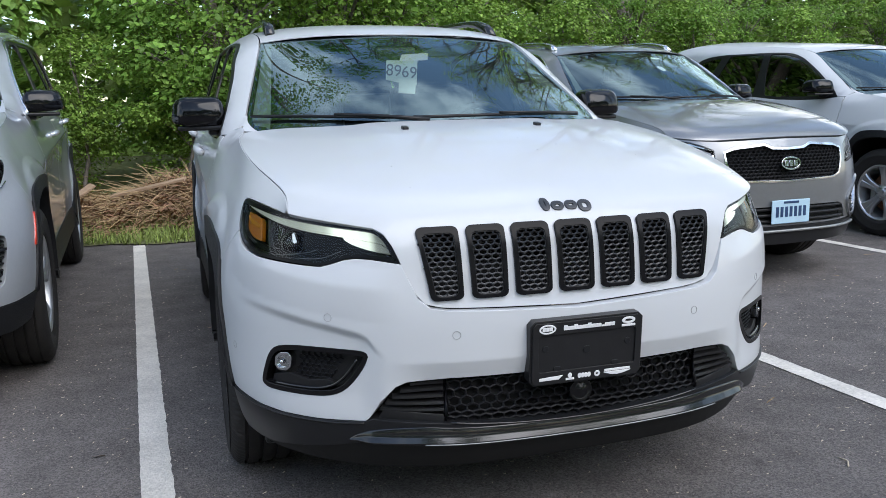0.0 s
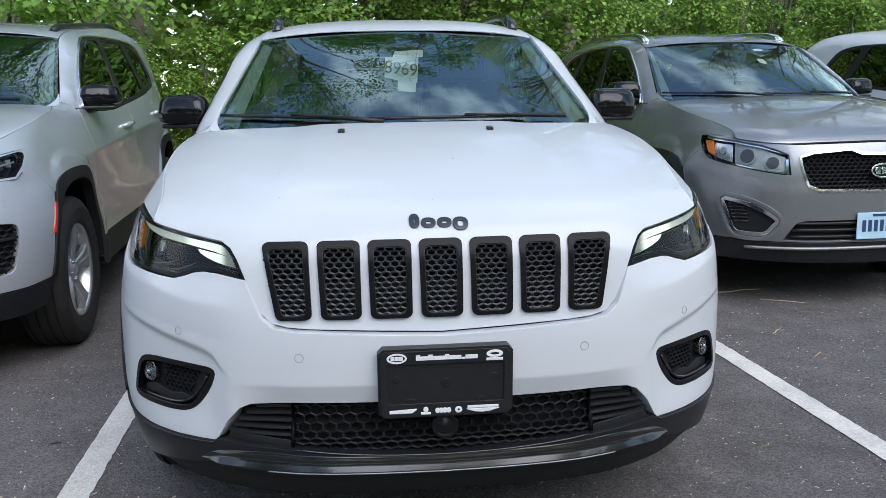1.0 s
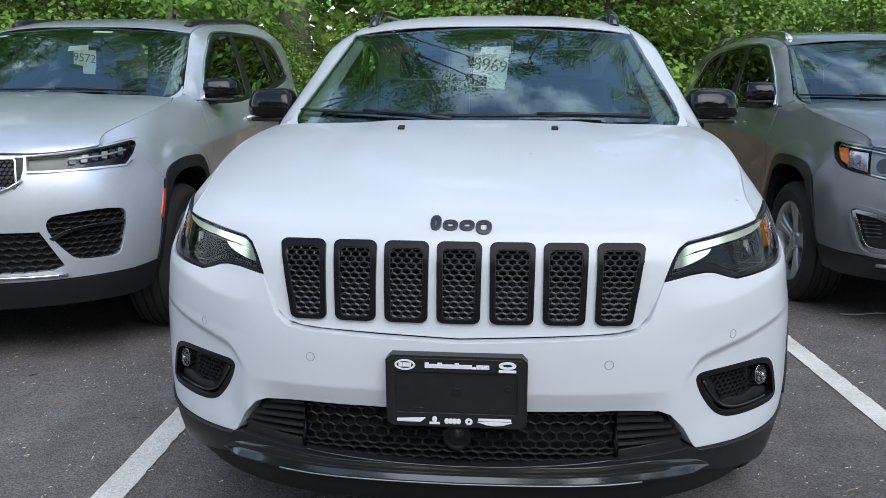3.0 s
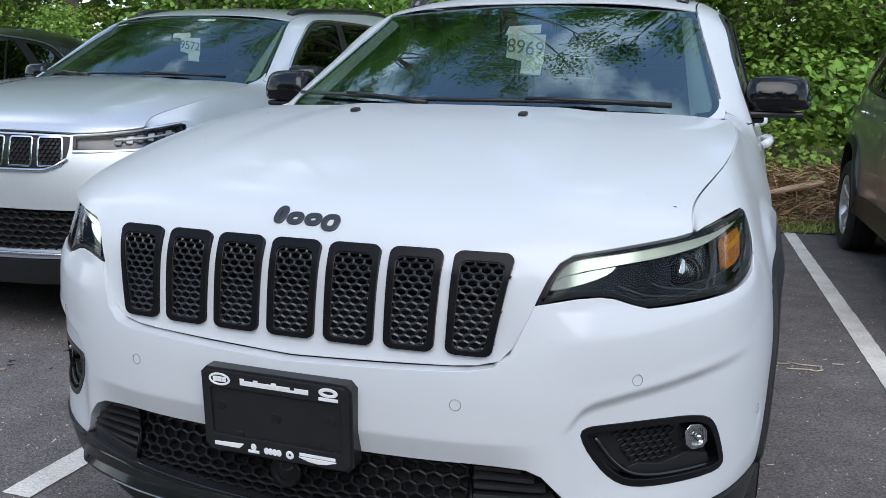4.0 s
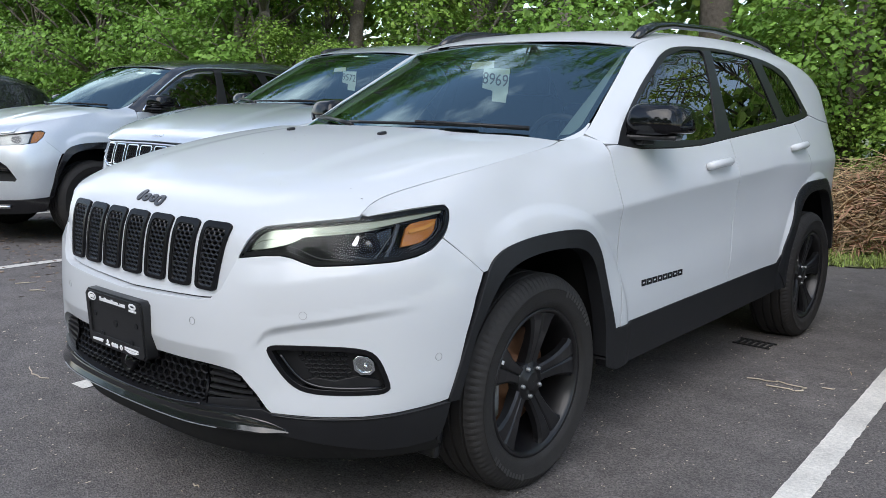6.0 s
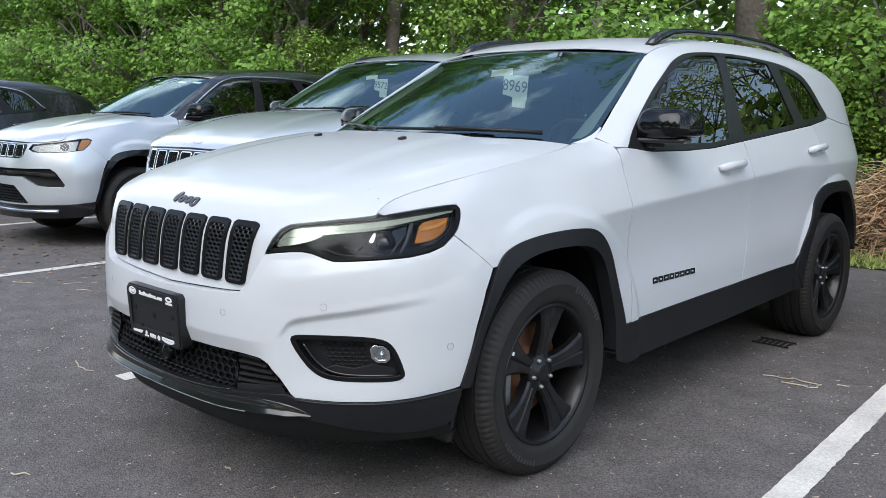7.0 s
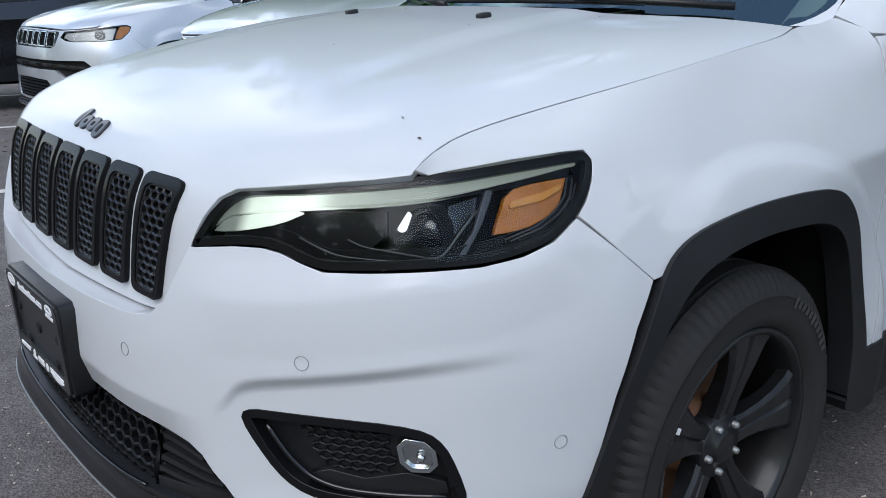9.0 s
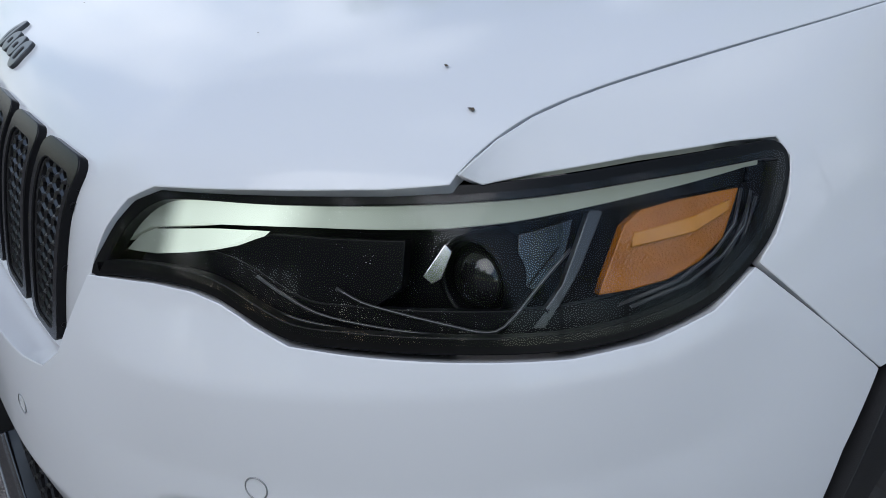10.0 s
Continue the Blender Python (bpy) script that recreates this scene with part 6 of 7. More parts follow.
    for k in range(3):
        tube("intake_bar", [C.plain.at(s / 20, 0.398 + 0.036 * k, -0.010) for s in range(-10, 11)], 0.010, SATIN_BLACK, bumper, n=6)
    tube("bumper_trim", [C.plain.at(s / 20, 0.338, 0.012) for s in range(-15, 16)], 0.010, CAST, bumper, n=6)
    px, py, pz = C.plain.at(0.0, 0.455, 0.012)
    plate = block("number_plate", (0.305, 0.006, 0.152), (px, py, pz), PLATE_BLUE, bumper, 0.004, "pale blue number plate with dark bars")
    for k in range(7):
        block("plate_bar", (0.022, 0.002, 0.066), (px - 0.11 + 0.0365 * k, py - 0.0042, pz), material("plate_ink", (0.02, 0.05, 0.13), 0.5) if k == 0 else bpy.data.materials["plate_ink"], plate, 0.0)
    block("plate_band", (0.12, 0.002, 0.014), (px, py - 0.0042, pz + 0.060), bpy.data.materials["plate_ink"], plate, 0.0)
    simple_handles(C, doors, CHROME)
    sheet("window_paper", C.screen, [(0.20, 0.82), (0.32, 0.82), (0.32, 0.86), (0.20, 0.86)], WHITE_PAPER, car, grid=0.1, off=-0.008, lip=0.0005)
    sheet("window_tag", C.screen, rounded([(0.14, 0.60), (0.22, 0.60), (0.22, 0.70), (0.14, 0.70)], 2), WHITE_PAPER, car, grid=0.1, off=-0.03, lip=0.0005)
    car.matrix_world = pose(2.735, 2.50, 0, 0, 0, 3.0)
    return car


def far_car(label, paint, warp, spot, rails, tickets=False):
    C = CarCharts(warp)
    car = thing("parked_suv", label, "car")
    hood, wings, doors = common_body(car, C, paint, dict(hood=PLAIN_HOOD, wheel_r=0.38, rim=RIM_SILVER, rails=rails, grid=0.06, track=0.80, chrome_trim=tickets))
    lamp = [(0.52, 0.845), (0.75, 0.842), (1.075, 0.864), (1.105, 0.900), (1.10, 0.922), (0.75, 0.902), (0.52, 0.893)]
    grille = both_halves([(0.0, 0.70), (0.45, 0.71), (0.50, 0.84), (0.3, 0.882), (0.0, 0.886)])
    bumper = plain_front(car, C, paint, [grille], lamp, [("lamp_bowl", [(0.6, 0.86), (0.95, 0.868), (0.95, 0.895), (0.6, 0.885)], REFLECTOR, -0.02)])
    opening(bumper, C, grille, (0.05, 0.03, 0.01), CHROME, 0.015, sides=False, name="grille")
    simple_handles(C, doors, paint)
    if tickets:
        ch = C.side
        sheet("window_paper", ch, [(2.80, 1.27), (2.97, 1.275), (2.96, 1.365), (2.79, 1.36)], WHITE_PAPER, car, grid=0.1, off=0.003, lip=0.0005)
    car.matrix_world = spot
    return car


big_silver_suv()
small_silver_suv()
grey_suv()
far_car("white mid-size SUV with dark windows and silver wheels", WHITE, place_warp(1.055, 0.96, 1.097, 1.095, 0.28), pose(5.75, 2.95, 0, 0, 0, 3.0), None)
far_car("black SUV with dark windows and papers on its glass", BLACK_PAINT, place_warp(1.0, 1.0, 1.0, 1.0), pose(-9.1, -0.6, 0, 0, 0, 3.0), None, True)
# ---- ground, markings, verge ----
def asphalt_material():
    m = material("asphalt", (0.142, 0.129, 0.122), 0.9, var=0.35, scale=5.0, bump=0.9, bump_scale=130, spec=0.3)
    nt = m.node_tree
    p = nt.nodes["Principled BSDF"]
    tc = nt.nodes.new("ShaderNodeTexCoord")
    vor = nt.nodes.new("ShaderNodeTexVoronoi")
    vor.inputs["Scale"].default_value = 170
    rmp = nt.nodes.new("ShaderNodeMapRange")
    rmp.inputs["From Min"].default_value, rmp.inputs["From Max"].default_value = 0.0, 1.0
    rmp.inputs["To Min"].default_value, rmp.inputs["To Max"].default_value = 0.62, 1.42
    sep = nt.nodes.new("ShaderNodeSeparateColor")
    nt.links.new(tc.outputs["Object"], vor.inputs["Vector"])
    nt.links.new(vor.outputs["Color"], sep.inputs[0])
    nt.links.new(sep.outputs[0], rmp.inputs["Value"])
    old = p.inputs["Base Color"].links[0].from_socket
    vm = nt.nodes.new("ShaderNodeVectorMath")
    vm.operation = "SCALE"
    nt.links.new(old, vm.inputs[0])
    nt.links.new(rmp.outputs[0], vm.inputs["Scale"])
    nt.links.new(vm.outputs[0], p.inputs["Base Color"])
    return m


ASPHALT = asphalt_material()
LINE_PAINT = material("worn_line_paint", (0.69, 0.655, 0.595), 0.8, var=0.28, scale=75, bump=0.7, bump_scale=130)
SOIL = material("grass_and_soil", (0.16, 0.17, 0.07), 0.95, var=0.6, scale=14, bump=1.0, bump_scale=40)
GRASS = material("grass_blades", (0.26, 0.33, 0.08), 0.7, var=0.3, scale=4, random_tint=0.45)
BRUSH = material("dead_brush", (0.36, 0.25, 0.13), 0.9, var=0.3, scale=6, random_tint=0.5)
BRUSH_RED = material("red_brown_brush", (0.27, 0.15, 0.09), 0.9, var=0.3, scale=6, random_tint=0.5)
LEAF_SCRAP = material("dry_leaf_scraps", (0.20, 0.145, 0.105), 0.9, var=0.3, scale=8, random_tint=0.5)
PLANK = material("weathered_wood", (0.36, 0.25, 0.16), 0.85, var=0.3, scale=30)
BARK = material("grey_brown_bark", (0.21, 0.18, 0.155), 0.95, var=0.45, scale=22, bump=1.0, bump_scale=60)


def leaf_material(name, base, tint):
    m = material(name, base, 0.5, var=0.2, scale=1.2, random_tint=tint, spec=0.35)
    p = m.node_tree.nodes["Principled BSDF"]
    nt = m.node_tree
    tl = nt.nodes.new("ShaderNodeBsdfTranslucent")
    mix = nt.nodes.new("ShaderNodeMixShader")
    mix.inputs["Fac"].default_value = 0.35
    src = p.inputs["Base Color"].links[0].from_socket
    nt.links.new(src, tl.inputs["Color"])
    out = next(n for n in nt.nodes if n.type == "OUTPUT_MATERIAL")
    nt.links.new(p.outputs[0], mix.inputs[1])
    nt.links.new(tl.outputs[0], mix.inputs[2])
    nt.links.new(mix.outputs[0], out.inputs["Surface"])
    return m


LEAF = leaf_material("maple_leaves", (0.20, 0.345, 0.06), 0.4)
LEAF_FRESH = leaf_material("fresh_leaves", (0.25, 0.385, 0.07), 0.4)
LEAF_LIGHT = leaf_material("young_leaves", (0.43, 0.54, 0.10), 0.4)
LEAF_DARK = leaf_material("deep_wood_leaves", (0.25, 0.37, 0.07), 0.45)

v = [(-400, -400, 0), (400, -400, 0), (400, 400, 0), (-400, 400, 0)]
tagged(mesh_object("ground", v, [(0, 1, 2, 3)], ASPHALT, smooth=False), "dark worn asphalt of a parking lot", "ground", kind="structure")


def line(x0, y0, y1, wdt=0.102, tilt=-0.0516):
    rnd = random.Random(int(x0 * 100) + 7)
    n = int((y1 - y0) / 0.03)
    vs, fs = [], []
    for i in range(n + 1):
        y = y0 + (y1 - y0) * i / n
        x = x0 + (y - y0) * tilt
        vs += [(x - wdt / 2 + rnd.uniform(-0.0015, 0.0015), y + rnd.uniform(-0.004, 0.004) * (i in (0, n)), 0.004), (x + wdt / 2 + rnd.uniform(-0.003, 0.003), y, 0.004)]
    fs = [(2 * i, 2 * i + 1, 2 * i + 3, 2 * i + 2) for i in range(n)]
    tagged(mesh_object("parking_line", vs, fs, LINE_PAINT, smooth=False), "worn white painted line on the asphalt", "line", "parking lines", "structure")


for x0, y0, y1 in ((-1.123, 0.38, 6.1), (1.615, 0.30, 6.95), (-4.06, 0.55, 5.9), (-7.0, 0.7, 5.9), (-9.9, 0.8, 5.9), (4.35, 0.25, 7.2), (7.2, 0.2, 7.2)):
    line(x0, y0, y1, tilt=-0.046 if x0 == -1.123 else -0.0516)


def verge_y(x):
    return 6.15 + 0.8 * step(0.2, 1.6, x) + 0.10 * math.sin(x * 2.3) + 0.05 * math.sin(x * 7.1 + 1)


def verge_z(x, y):
    d = max(0.0, y - verge_y(x))
    return 0.012 + 0.10 * step(0, 1.2, d) + 0.3 * step(1.0, 6.0, d) + 0.05 * noise.noise(Vector((x * 0.9, y * 0.9, 0))) * step(0, 0.8, d)


vs, fs = [], []
NX, NY = 200, 46
for i in range(NX + 1):
    x = -45 + 85 * i / NX
    for j in range(NY + 1):
        d = 40 * (j / NY) ** 2.2
        y = verge_y(x) + d
        vs.append((x, y, verge_z(x, y)))
fs = [(i * (NY + 1) + j, (i + 1) * (NY + 1) + j, (i + 1) * (NY + 1) + j + 1, i * (NY + 1) + j + 1) for i in range(NX) for j in range(NY)]
tagged(mesh_object("verge", vs, fs, SOIL), "rough grassy soil bank beyond the asphalt", "ground", kind="structure")


# ---- grass, brush pile, litter ----
def strands(name, label, category, mat, n, place, seed, length, width, lean, segs=2):
    rnd = random.Random(seed)
    vs, fs = [], []
    for _ in range(n):
        x, y, z = place(rnd)
        a, l = rnd.uniform(0, 2 * math.pi), rnd.uniform(0.5, 1.0) * length
        tilt = rnd.uniform(*lean)
        dx, dy, dz = math.cos(a) * math.sin(tilt), math.sin(a) * math.sin(tilt), math.cos(tilt)
        sx, sy = -math.sin(a) * width / 2, math.cos(a) * width / 2
        k = len(vs)
        for s in range(segs + 1):
            t = s / segs
            w = 1 - 0.7 * t
            sag = -0.25 * t * t * l * math.sin(tilt)
            c = (x + dx * l * t, y + dy * l * t, z + dz * l * t + sag)
            vs += [(c[0] + sx * w, c[1] + sy * w, c[2]), (c[0] - sx * w, c[1] - sy * w, c[2] + width * 0.3)]
        fs += [(k + 2 * s, k + 2 * s + 1, k + 2 * s + 3, k + 2 * s + 2) for s in range(segs)]
    return tagged(mesh_object(name, vs, fs, mat, smooth=False), label, category, kind="stuff")


def on_verge(d0, d1, x0, x1):
    def f(r):
        x = r.uniform(x0, x1)
        y = verge_y(x) + r.uniform(d0, d1) * r.random() ** 0.5
        return x, y, verge_z(x, y) - 0.01
    return f


strands("grass", "short green grass along the asphalt edge", "grass", GRASS, 14000, on_verge(0.02, 1.3, -6, 5), 3, 0.13, 0.012, (0.1, 0.9))


def pile_z(x, y):
    h = 0.62 * max(0.0, 1 - abs(y - 7.55 - 0.5 * step(0.3, 1.5, x)) / 0.95) ** 0.7
    return h * (0.75 + 0.35 * math.sin(x * 1.7 + 1) + 0.2 * math.sin(x * 4.3)) + verge_z(x, y)


def on_pile(r):
    x = r.uniform(-3.6, 4.2)
    y = 7.55 + 0.5 * step(0.3, 1.5, x) + r.uniform(-0.95, 0.95)
    return x, y, pile_z(x, y) * r.uniform(0.4, 1.0) + 0.02


strands("brush_pile", "heap of dead brown brush and twigs", "brush", BRUSH, 16000, on_pile, 5, 0.55, 0.010, (0.9, 1.9), 3)
strands("brush_pile", "heap of red-brown leaf litter and bark", "brush", BRUSH_RED, 8000, on_pile, 6, 0.22, 0.022, (0.8, 2.0), 2)
for x, y, ln, rz, ry in ((-2.05, 7.0, 0.62, 35, 28), (-1.3, 7.1, 0.8, -20, 12), (1.2, 7.4, 0.9, 30, 10), (2.2, 7.5, 1.1, -35, 8)):
    bm = bmesh.new()
    box(bm, (ln, 0.09, 0.025), (0, 0, 0), 0.004)
    bm.transform(pose(x, y, pile_z(x, y) + 0.10, 12, -ry, rz))
    tagged(part("plank", bm, PLANK), "weathered board lying on the brush heap", "plank", "loose boards")


def litter(r):
    x, y = r.uniform(-5, 5), r.uniform(-2.5, 6)
    return x, y, 0.003


PALE_BITS = material("pale_plant_bits", (0.50, 0.43, 0.33), 0.9, var=0.3, scale=8, random_tint=0.4)


def near_litter(r):
    return r.uniform(-2.6, 3.6), r.uniform(-1.2, 4.5), 0.003


strands("litter", "pale twig bits and dry leaves scattered on asphalt", "litter", PALE_BITS, 2200, litter, 9, 0.022, 0.005, (1.45, 1.6), 1)
strands("grit", "fine pale grit and seed husks on the asphalt", "grit", PALE_BITS, 5200, near_litter, 10, 0.010, 0.005, (1.45, 1.6), 1)
twig_rnd = random.Random(31)
for k, (tx, ty, ta, tl) in enumerate(((1.04, 2.62, 12, 0.13), (1.16, 2.64, -8, 0.14), (1.22, 2.60, 70, 0.06), (1.14, 2.56, 4, 0.12), (1.30, 2.70, 25, 0.07), (1.95, 2.1, 40, 0.12), (1.72, 3.35, -20, 0.2), (-0.35, -0.35, 30, 0.07), (1.05, 0.15, 80, 0.06), (2.15, 3.0, 10, 0.35), (2.3, 2.7, -30, 0.25), (-3.69, 0.915, 27, 0.17), (-3.43, 1.17, 66, 0.13), (-3.13, 1.12, 40, 0.10), (-1.48, 0.34, -20, 0.12), (-1.36, 0.325, 10, 0.13), (0.10, 0.165, 12, 0.05))):
    d = Vector((math.cos(radians(ta)), math.sin(radians(ta)), 0))
    q = [Vector((tx, ty, 0.006)) + d * tl * (s - 0.5) + Vector((twig_rnd.uniform(-1, 1), twig_rnd.uniform(-1, 1), 0)) * 0.012 for s in (0, 0.33, 0.66, 1)]
    tagged(tube("twig", q, [0.0035, 0.003, 0.003, 0.002], PALE_BITS, None, n=5), "dry straw-coloured twig lying on the asphalt", "twig", "loose twigs")
strands("twig_litter", "thin dry twigs lying on the asphalt", "twigs", BRUSH, 70, litter, 11, 0.22, 0.005, (1.5, 1.6), 3)


def by_neighbour(r):
    return -5.2 + r.gauss(0, 1.5), 1.75 + r.gauss(0, 0.5), 0.003


strands("dry_leaves", "brown dry leaf scraps lying beside the parked cars", "leaf litter", LEAF_SCRAP, 650, by_neighbour, 12, 0.045, 0.018, (1.35, 1.55), 1)
# drain grate behind the front wheel
bm = bmesh.new()
for k in range(6):
    box(bm, (0.012, 0.12, 0.006), (0.68 + 0.032 * k, 3.25, 0.004), 0.0)
for y in (3.19, 3.31):
    box(bm, (0.20, 0.014, 0.006), (0.76, y, 0.0045), 0.0)
tagged(part("drain_grate", bm, DEEP_BLACK), "small dark grate lying flat on the asphalt", "grate")


# ---- trees ----
LEAF_SHAPE = [(0.0, 0.0), (0.46, 0.22), (0.30, 0.58), (0.0, 1.0), (-0.30, 0.58), (-0.46, 0.22)]


def leaf_cloud(points, sizes, outward, seed, simple=False):
    """Leaves at the given points, each facing a mix of up and outward."""
    rng = np.random.default_rng(seed)
    n = len(points)
    nrm = outward * 0.5 + np.array([0, 0, 0.75]) + rng.normal(0, 0.45, (n, 3))
    nrm /= np.linalg.norm(nrm, axis=1, keepdims=True)
    tip = outward * 0.7 + np.array([0, 0, -0.55]) + rng.normal(0, 0.45, (n, 3))
    tip -= nrm * (tip * nrm).sum(1, keepdims=True)
    tip /= np.linalg.norm(tip, axis=1, keepdims=True) + 1e-9
    side = np.cross(tip, nrm)
    shape = [(0, 0), (0.42, 0.45), (0, 1), (-0.42, 0.45)] if simple else LEAF_SHAPE
    k = len(shape)
    out = np.zeros((n, k, 3))
    for i, (a, b) in enumerate(shape):
        out[:, i] = points + sizes[:, None] * (side * a + tip * b - nrm * (0.25 * abs(a) + 0.15 * b * b))
    return out.reshape(-1, 3).tolist(), [tuple(range(i * k, i * k + k)) for i in range(n)]


def tree(label, seed, height, trunk_r, lobes, clusters, per, leaf, mat, bare=0.0, simple=False):
    """A tree: tapered trunk, limbs to each lobe, and a crown of leaf sprays."""
    rnd = random.Random(seed)
    rng = np.random.default_rng(seed)
    t = thing("tree", label, "tree", "trees of the wood edge")
    pts = [(0.0, 0.0, -0.1)]
    for i in range(1, 9):
        pts.append((pts[-1][0] + rnd.uniform(-0.10, 0.10), pts[-1][1] + rnd.uniform(-0.10, 0.10), height * 0.82 * i / 8))
    tube("trunk", pts, [trunk_r * (1.25 - 0.125 * i if i else 1.45) for i in range(9)], BARK, t, n=12)
    vs, fs = [], []
    centres, radii = [], []
    for _ in range(lobes[0]):
        z = rnd.uniform(lobes[1], lobes[2])
        a = rnd.uniform(0, 2 * math.pi)
        reach = lobes[3] * rnd.uniform(0.25, 1.0) * (1 - 0.45 * max(0, (z - lobes[1]) / (lobes[2] - lobes[1] + 0.01) - 0.5))
        c = Vector((math.cos(a) * reach, math.sin(a) * reach, z))
        root = Vector(pts[min(8, max(1, int(8 * (z * 0.75) / (height * 0.82))))])
        q = [root, root.lerp(c, 0.35) + Vector((0, 0, 0.12)), root.lerp(c, 0.7) + Vector((0, 0, 0.12)), c]
        v2, f2 = tube_data(q, [trunk_r * 0.34, trunk_r * 0.24, trunk_r * 0.15, trunk_r * 0.05], 6)
        k = len(vs)
        vs += v2
        fs += [tuple(k + i for i in g) for g in f2]
        for _ in range(5 if bare else 2):
            e = c + Vector((rnd.uniform(-1, 1), rnd.uniform(-1, 1), rnd.uniform(-0.3, 1.0))) * (1.2 if bare else 0.7)
            m = q[2].lerp(e, 0.5) + Vector((rnd.uniform(-0.15, 0.15), rnd.uniform(-0.15, 0.15), 0.1))
            v2, f2 = tube_data([q[2], m, e], [trunk_r * 0.12, trunk_r * 0.08, trunk_r * 0.03], 5)
            k = len(vs)
            vs += v2
            fs += [tuple(k + i for i in g) for g in f2]
        centres.append(c)
        radii.append(rnd.uniform(0.5, 1.0) * lobes[4])
    mesh_object("branchwork", vs, fs, BARK, t)
    P, O, S = [], [], []
    for i in range(clusters):
        j = rng.integers(len(centres))
        d = rng.normal(0, 1, 3)
        d /= np.linalg.norm(d)
        c = np.array(centres[j]) + d * radii[j] * (rng.random() ** 0.35) * np.array([1, 1, 0.72])
        out = c - np.array([0, 0, c[2] - 0.4])
        out /= np.linalg.norm(out) + 1e-6
        kk = per
        off = rng.normal(0, 1, (kk, 3)) * np.array([0.17, 0.17, 0.06]) * (0.5 + 0.5 * leaf / 0.12 if leaf > 0.06 else 0.35)
        P.append(c + off)
        O.append(np.repeat((out * 0.6 + d * 0.4)[None], kk, 0))
        S.append(leaf * rng.uniform(0.55, 1.15, kk))
    P, O, S = np.concatenate(P), np.concatenate(O), np.concatenate(S)
    keep = P[:, 2] > 0.05
    v2, f2 = leaf_cloud(P[keep], S[keep], O[keep], seed, simple)
    mesh_object("crown", v2, f2, mat, t, smooth=False)
    return t


EDGE_A = tree("leafy maple with bright green leaves down to the ground", 21, 8.0, 0.11, (38, 0.5, 7.2, 2.0, 0.72), 1700, 11, 0.087, LEAF)
EDGE_B = tree("leafy maple with dense green foliage", 22, 9.0, 0.13, (38, 0.7, 8.2, 2.2, 0.78), 1700, 11, 0.092, LEAF)
EDGE_FAR = tree("leafy maple standing deeper in the wood", 27, 8.5, 0.12, (38, 0.6, 7.7, 2.1, 0.75), 1500, 9, 0.125, LEAF, simple=True)
SHRUB = tree("low green shrub at the edge of the wood", 28, 2.6, 0.03, (26, 0.16, 2.4, 0.68, 0.25), 800, 8, 0.05, LEAF, simple=True)
YOUNG = tree("young light green sapling with fresh leaves", 23, 4.0, 0.04, (14, 0.4, 3.6, 0.9, 0.7), 800, 10, 0.078, LEAF_FRESH)
TALL = tree("tall tree with a grey bare trunk and high crown", 24, 17.0, 0.20, (22, 5.5, 16.0, 3.2, 1.5), 1700, 7, 0.135, LEAF, simple=True)
TALL_B = tree("tall slender tree with open branches", 25, 16.0, 0.15, (24, 4.0, 15.0, 2.8, 1.0), 720, 6, 0.11, LEAF_LIGHT, bare=1.0, simple=True)
# unseen filler tree, only for what paint and lamps reflect
BEHIND = tree("leafy tree added out of view to darken the reflections", 26, 9.0, 0.13, (26, 1.0, 8.0, 2.1, 1.1), 900, 5, 0.24, LEAF, simple=True)
rnd = random.Random(4)
planted = set()


def plant(model, x, y, scale=1.0, turn=None):
    m = pose(x, y, verge_z(x, y) if y > 5 else 0.0, 0, 0, rnd.uniform(0, 360) if turn is None else turn)
    if model.name not in planted:
        planted.add(model.name)
        model.matrix_basis = m @ Matrix.Scale(scale, 4)
        return model
    c = copy_thing(model, m)
    c.scale = (scale, scale, scale)
    return c


x = -30.0
while x < 17:
    if not (-3.9 < x < -1.3 or -10.0 < x < -7.9):
        low = x > 2.4
        model = rnd.choice((EDGE_A, EDGE_B))
        plant(SHRUB if low else EDGE_FAR if x < -14.5 else model, x + (0.6 if -1.3 < x < -0.9 else 0), 9.3 + rnd.uniform(-0.5, 0.7) + 0.15 * max(0, x) - 0.02 * min(0, x), rnd.uniform(0.88, 1.2) if low else rnd.uniform(0.85, 1.15))
    x += rnd.uniform(1.4, 2.0) if x < 2.4 else rnd.uniform(0.8, 1.2)
x = -26.0
while x < 3:
    if not (-5.0 < x < -2.2 or -12.2 < x < -9.2):
        model = rnd.choice((EDGE_A, EDGE_B))
        plant(model if -8 < x < -1 else EDGE_FAR, x, 11.6 + rnd.uniform(-0.5, 0.7), rnd.uniform(0.9, 1.2))
    x += rnd.uniform(2.2, 3.0)
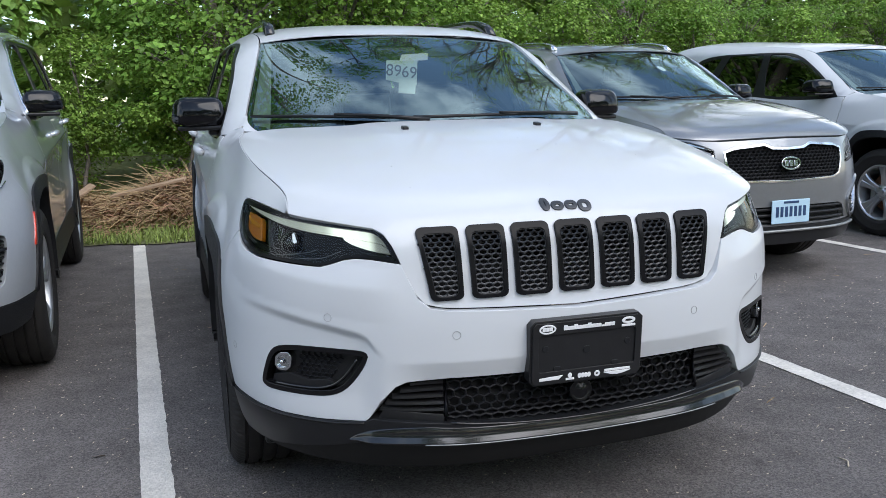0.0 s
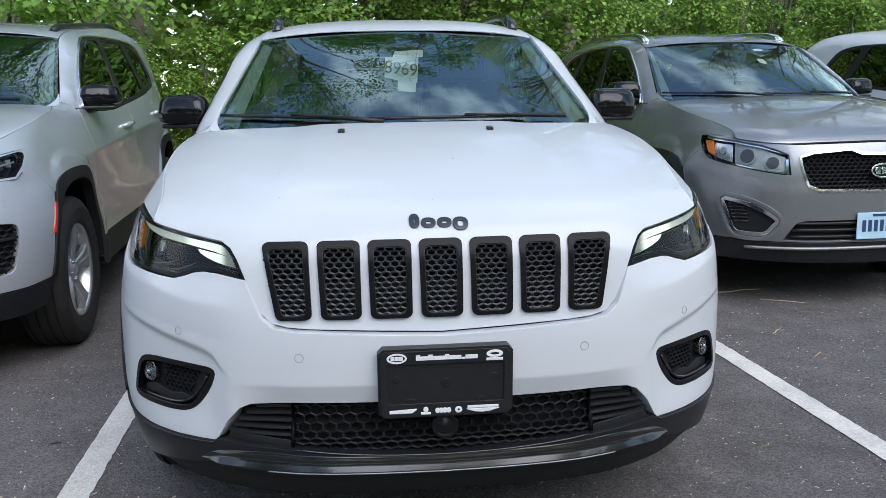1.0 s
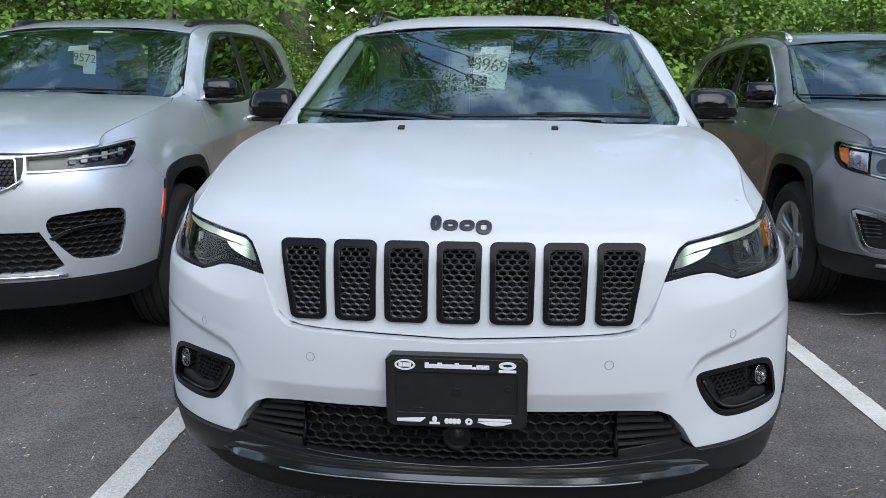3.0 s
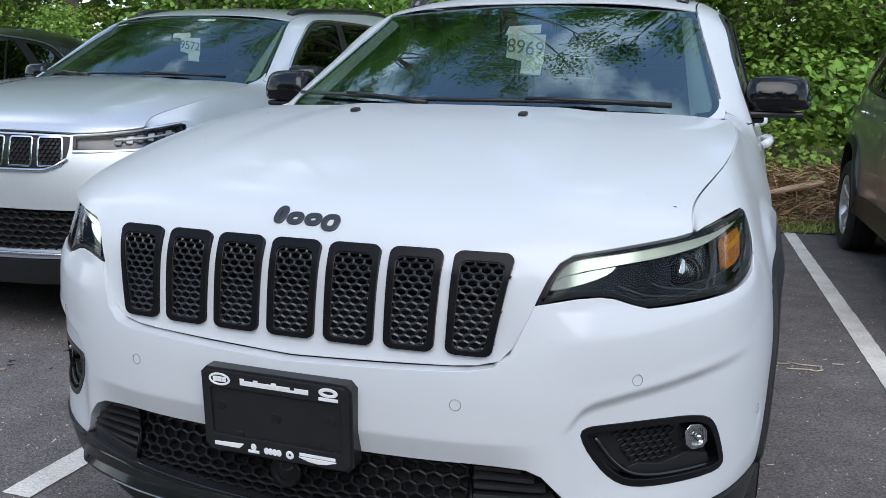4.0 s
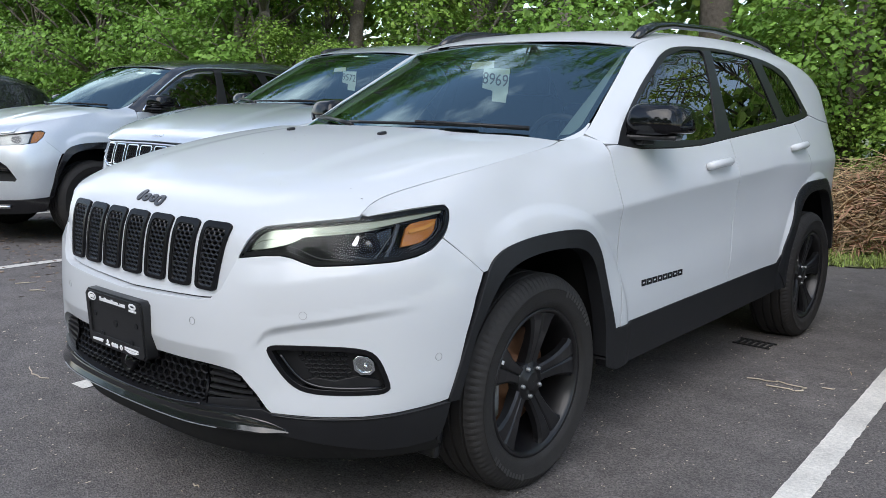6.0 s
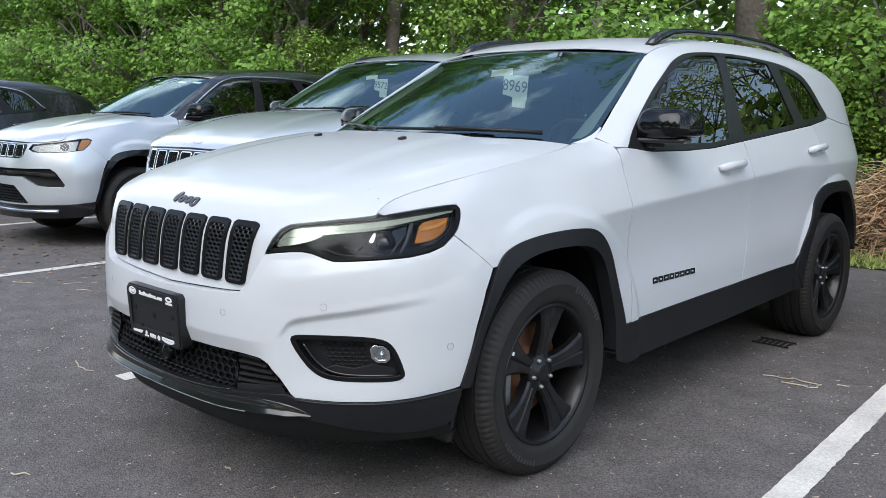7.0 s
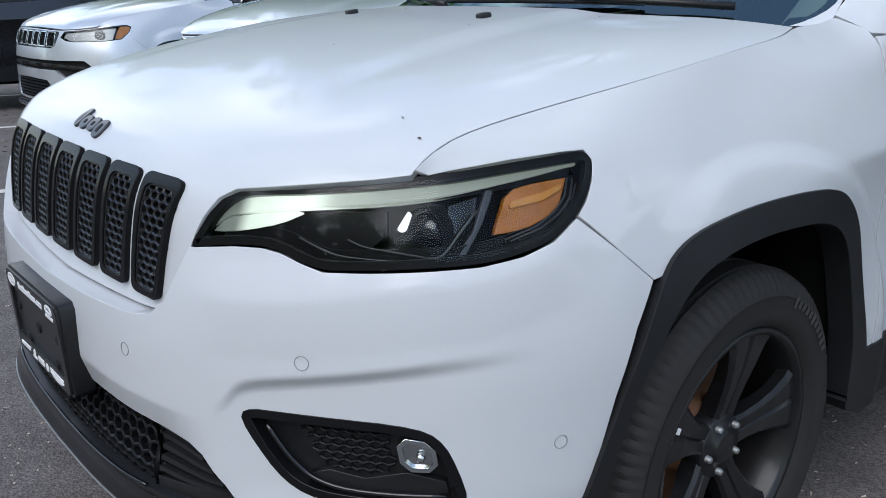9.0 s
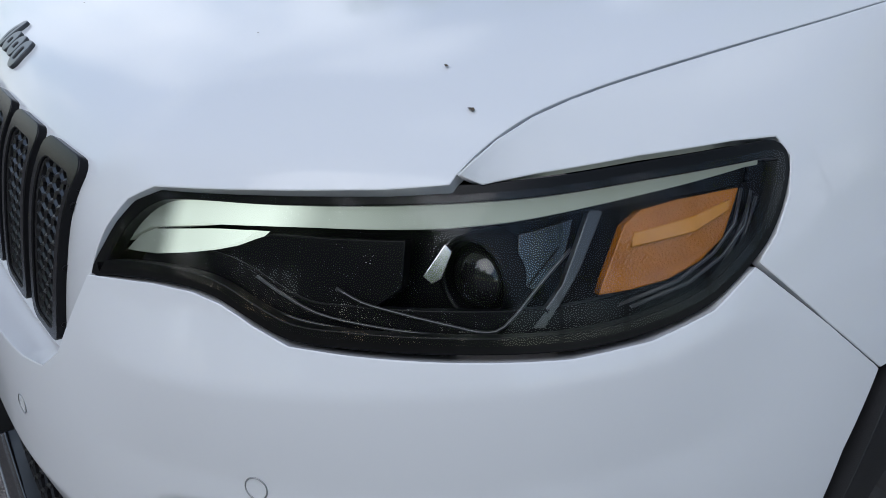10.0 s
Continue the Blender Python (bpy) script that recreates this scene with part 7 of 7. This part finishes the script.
for x, y, s in ((-3.9, 8.6, 0.55), (-2.8, 8.7, 0.5), (-2.1, 8.9, 0.55), (-0.9, 8.8, 0.65), (0.35, 9.0, 0.75), (1.25, 9.0, 0.9), (-6.4, 8.5, 0.9), (-8.3, 8.4, 0.62), (-10.5, 8.6, 0.75), (-12.6, 8.6, 0.7), (3.0, 9.2, 0.7), (4.6, 9.6, 0.7), (6.8, 9.8, 0.7), (9.0, 10.2, 0.7), (5.6, 11, 0.8), (8.0, 11.5, 0.8), (11, 11.5, 0.8)):
    plant(YOUNG, x, y, s)
for x, y, s in ((-3.94, 13.7, 1.3), (-11.2, 11.5, 0.75), (-8.2, 12.6, 0.95), (-7.0, 14.0, 0.8), (-14.2, 12.4, 0.9), (-17, 13, 1.0), (-23, 12, 1.0)):
    plant(TALL, x, y, s)
for x, y, s in ((-11.75, 11.25, 0.5), (15.0, 4.0, 1.0), (16.5, 8.0, 1.05), (13.5, 12.5, 0.9), (17.0, 0.0, 1.0), (15.5, -4.5, 1.0), (5.9, 10.3, 0.75), (3.6, 13.0, 0.8), (7.2, 14.0, 0.85), (9.6, 13.2, 0.8), (5.0, 16.0, 0.9), (11.5, 15.5, 0.9)):
    plant(TALL_B, x, y, s)
# added rows behind the camera, out of view: they darken the reflected horizon
for x in (-24, -17, -10, -3, 4, 11, 18):
    plant(TALL, x + rnd.uniform(-1, 1), -26 + rnd.uniform(-2, 2), rnd.uniform(0.7, 0.9))
    plant(BEHIND, x + 3 + rnd.uniform(-1, 1), -25 + rnd.uniform(-2, 2), rnd.uniform(0.9, 1.3))
x = -34.0
while x < 34:
    plant(BEHIND, x, -21 + rnd.uniform(-1.5, 1.5), rnd.uniform(1.1, 1.5))
    x += rnd.uniform(2.4, 3.4)
# the wood behind, too dense to count
rng = np.random.default_rng(8)
N = 66000
P = np.stack([rng.uniform(-42, 30, N), 14.5 + rng.uniform(0, 4, N), rng.random(N) ** 1.1], 1)
P[:, 2] *= np.where(P[:, 0] > 1.5, 5.2, 10.0)
O = np.repeat(np.array([[0, -1.0, 0.2]]), N, 0)
v2, f2 = leaf_cloud(P, rng.uniform(0.25, 0.45, N), O, 8, True)
tagged(mesh_object("far_wood", v2, f2, LEAF_DARK, smooth=False), "dense dark green wood behind the trees", "wood", kind="stuff")
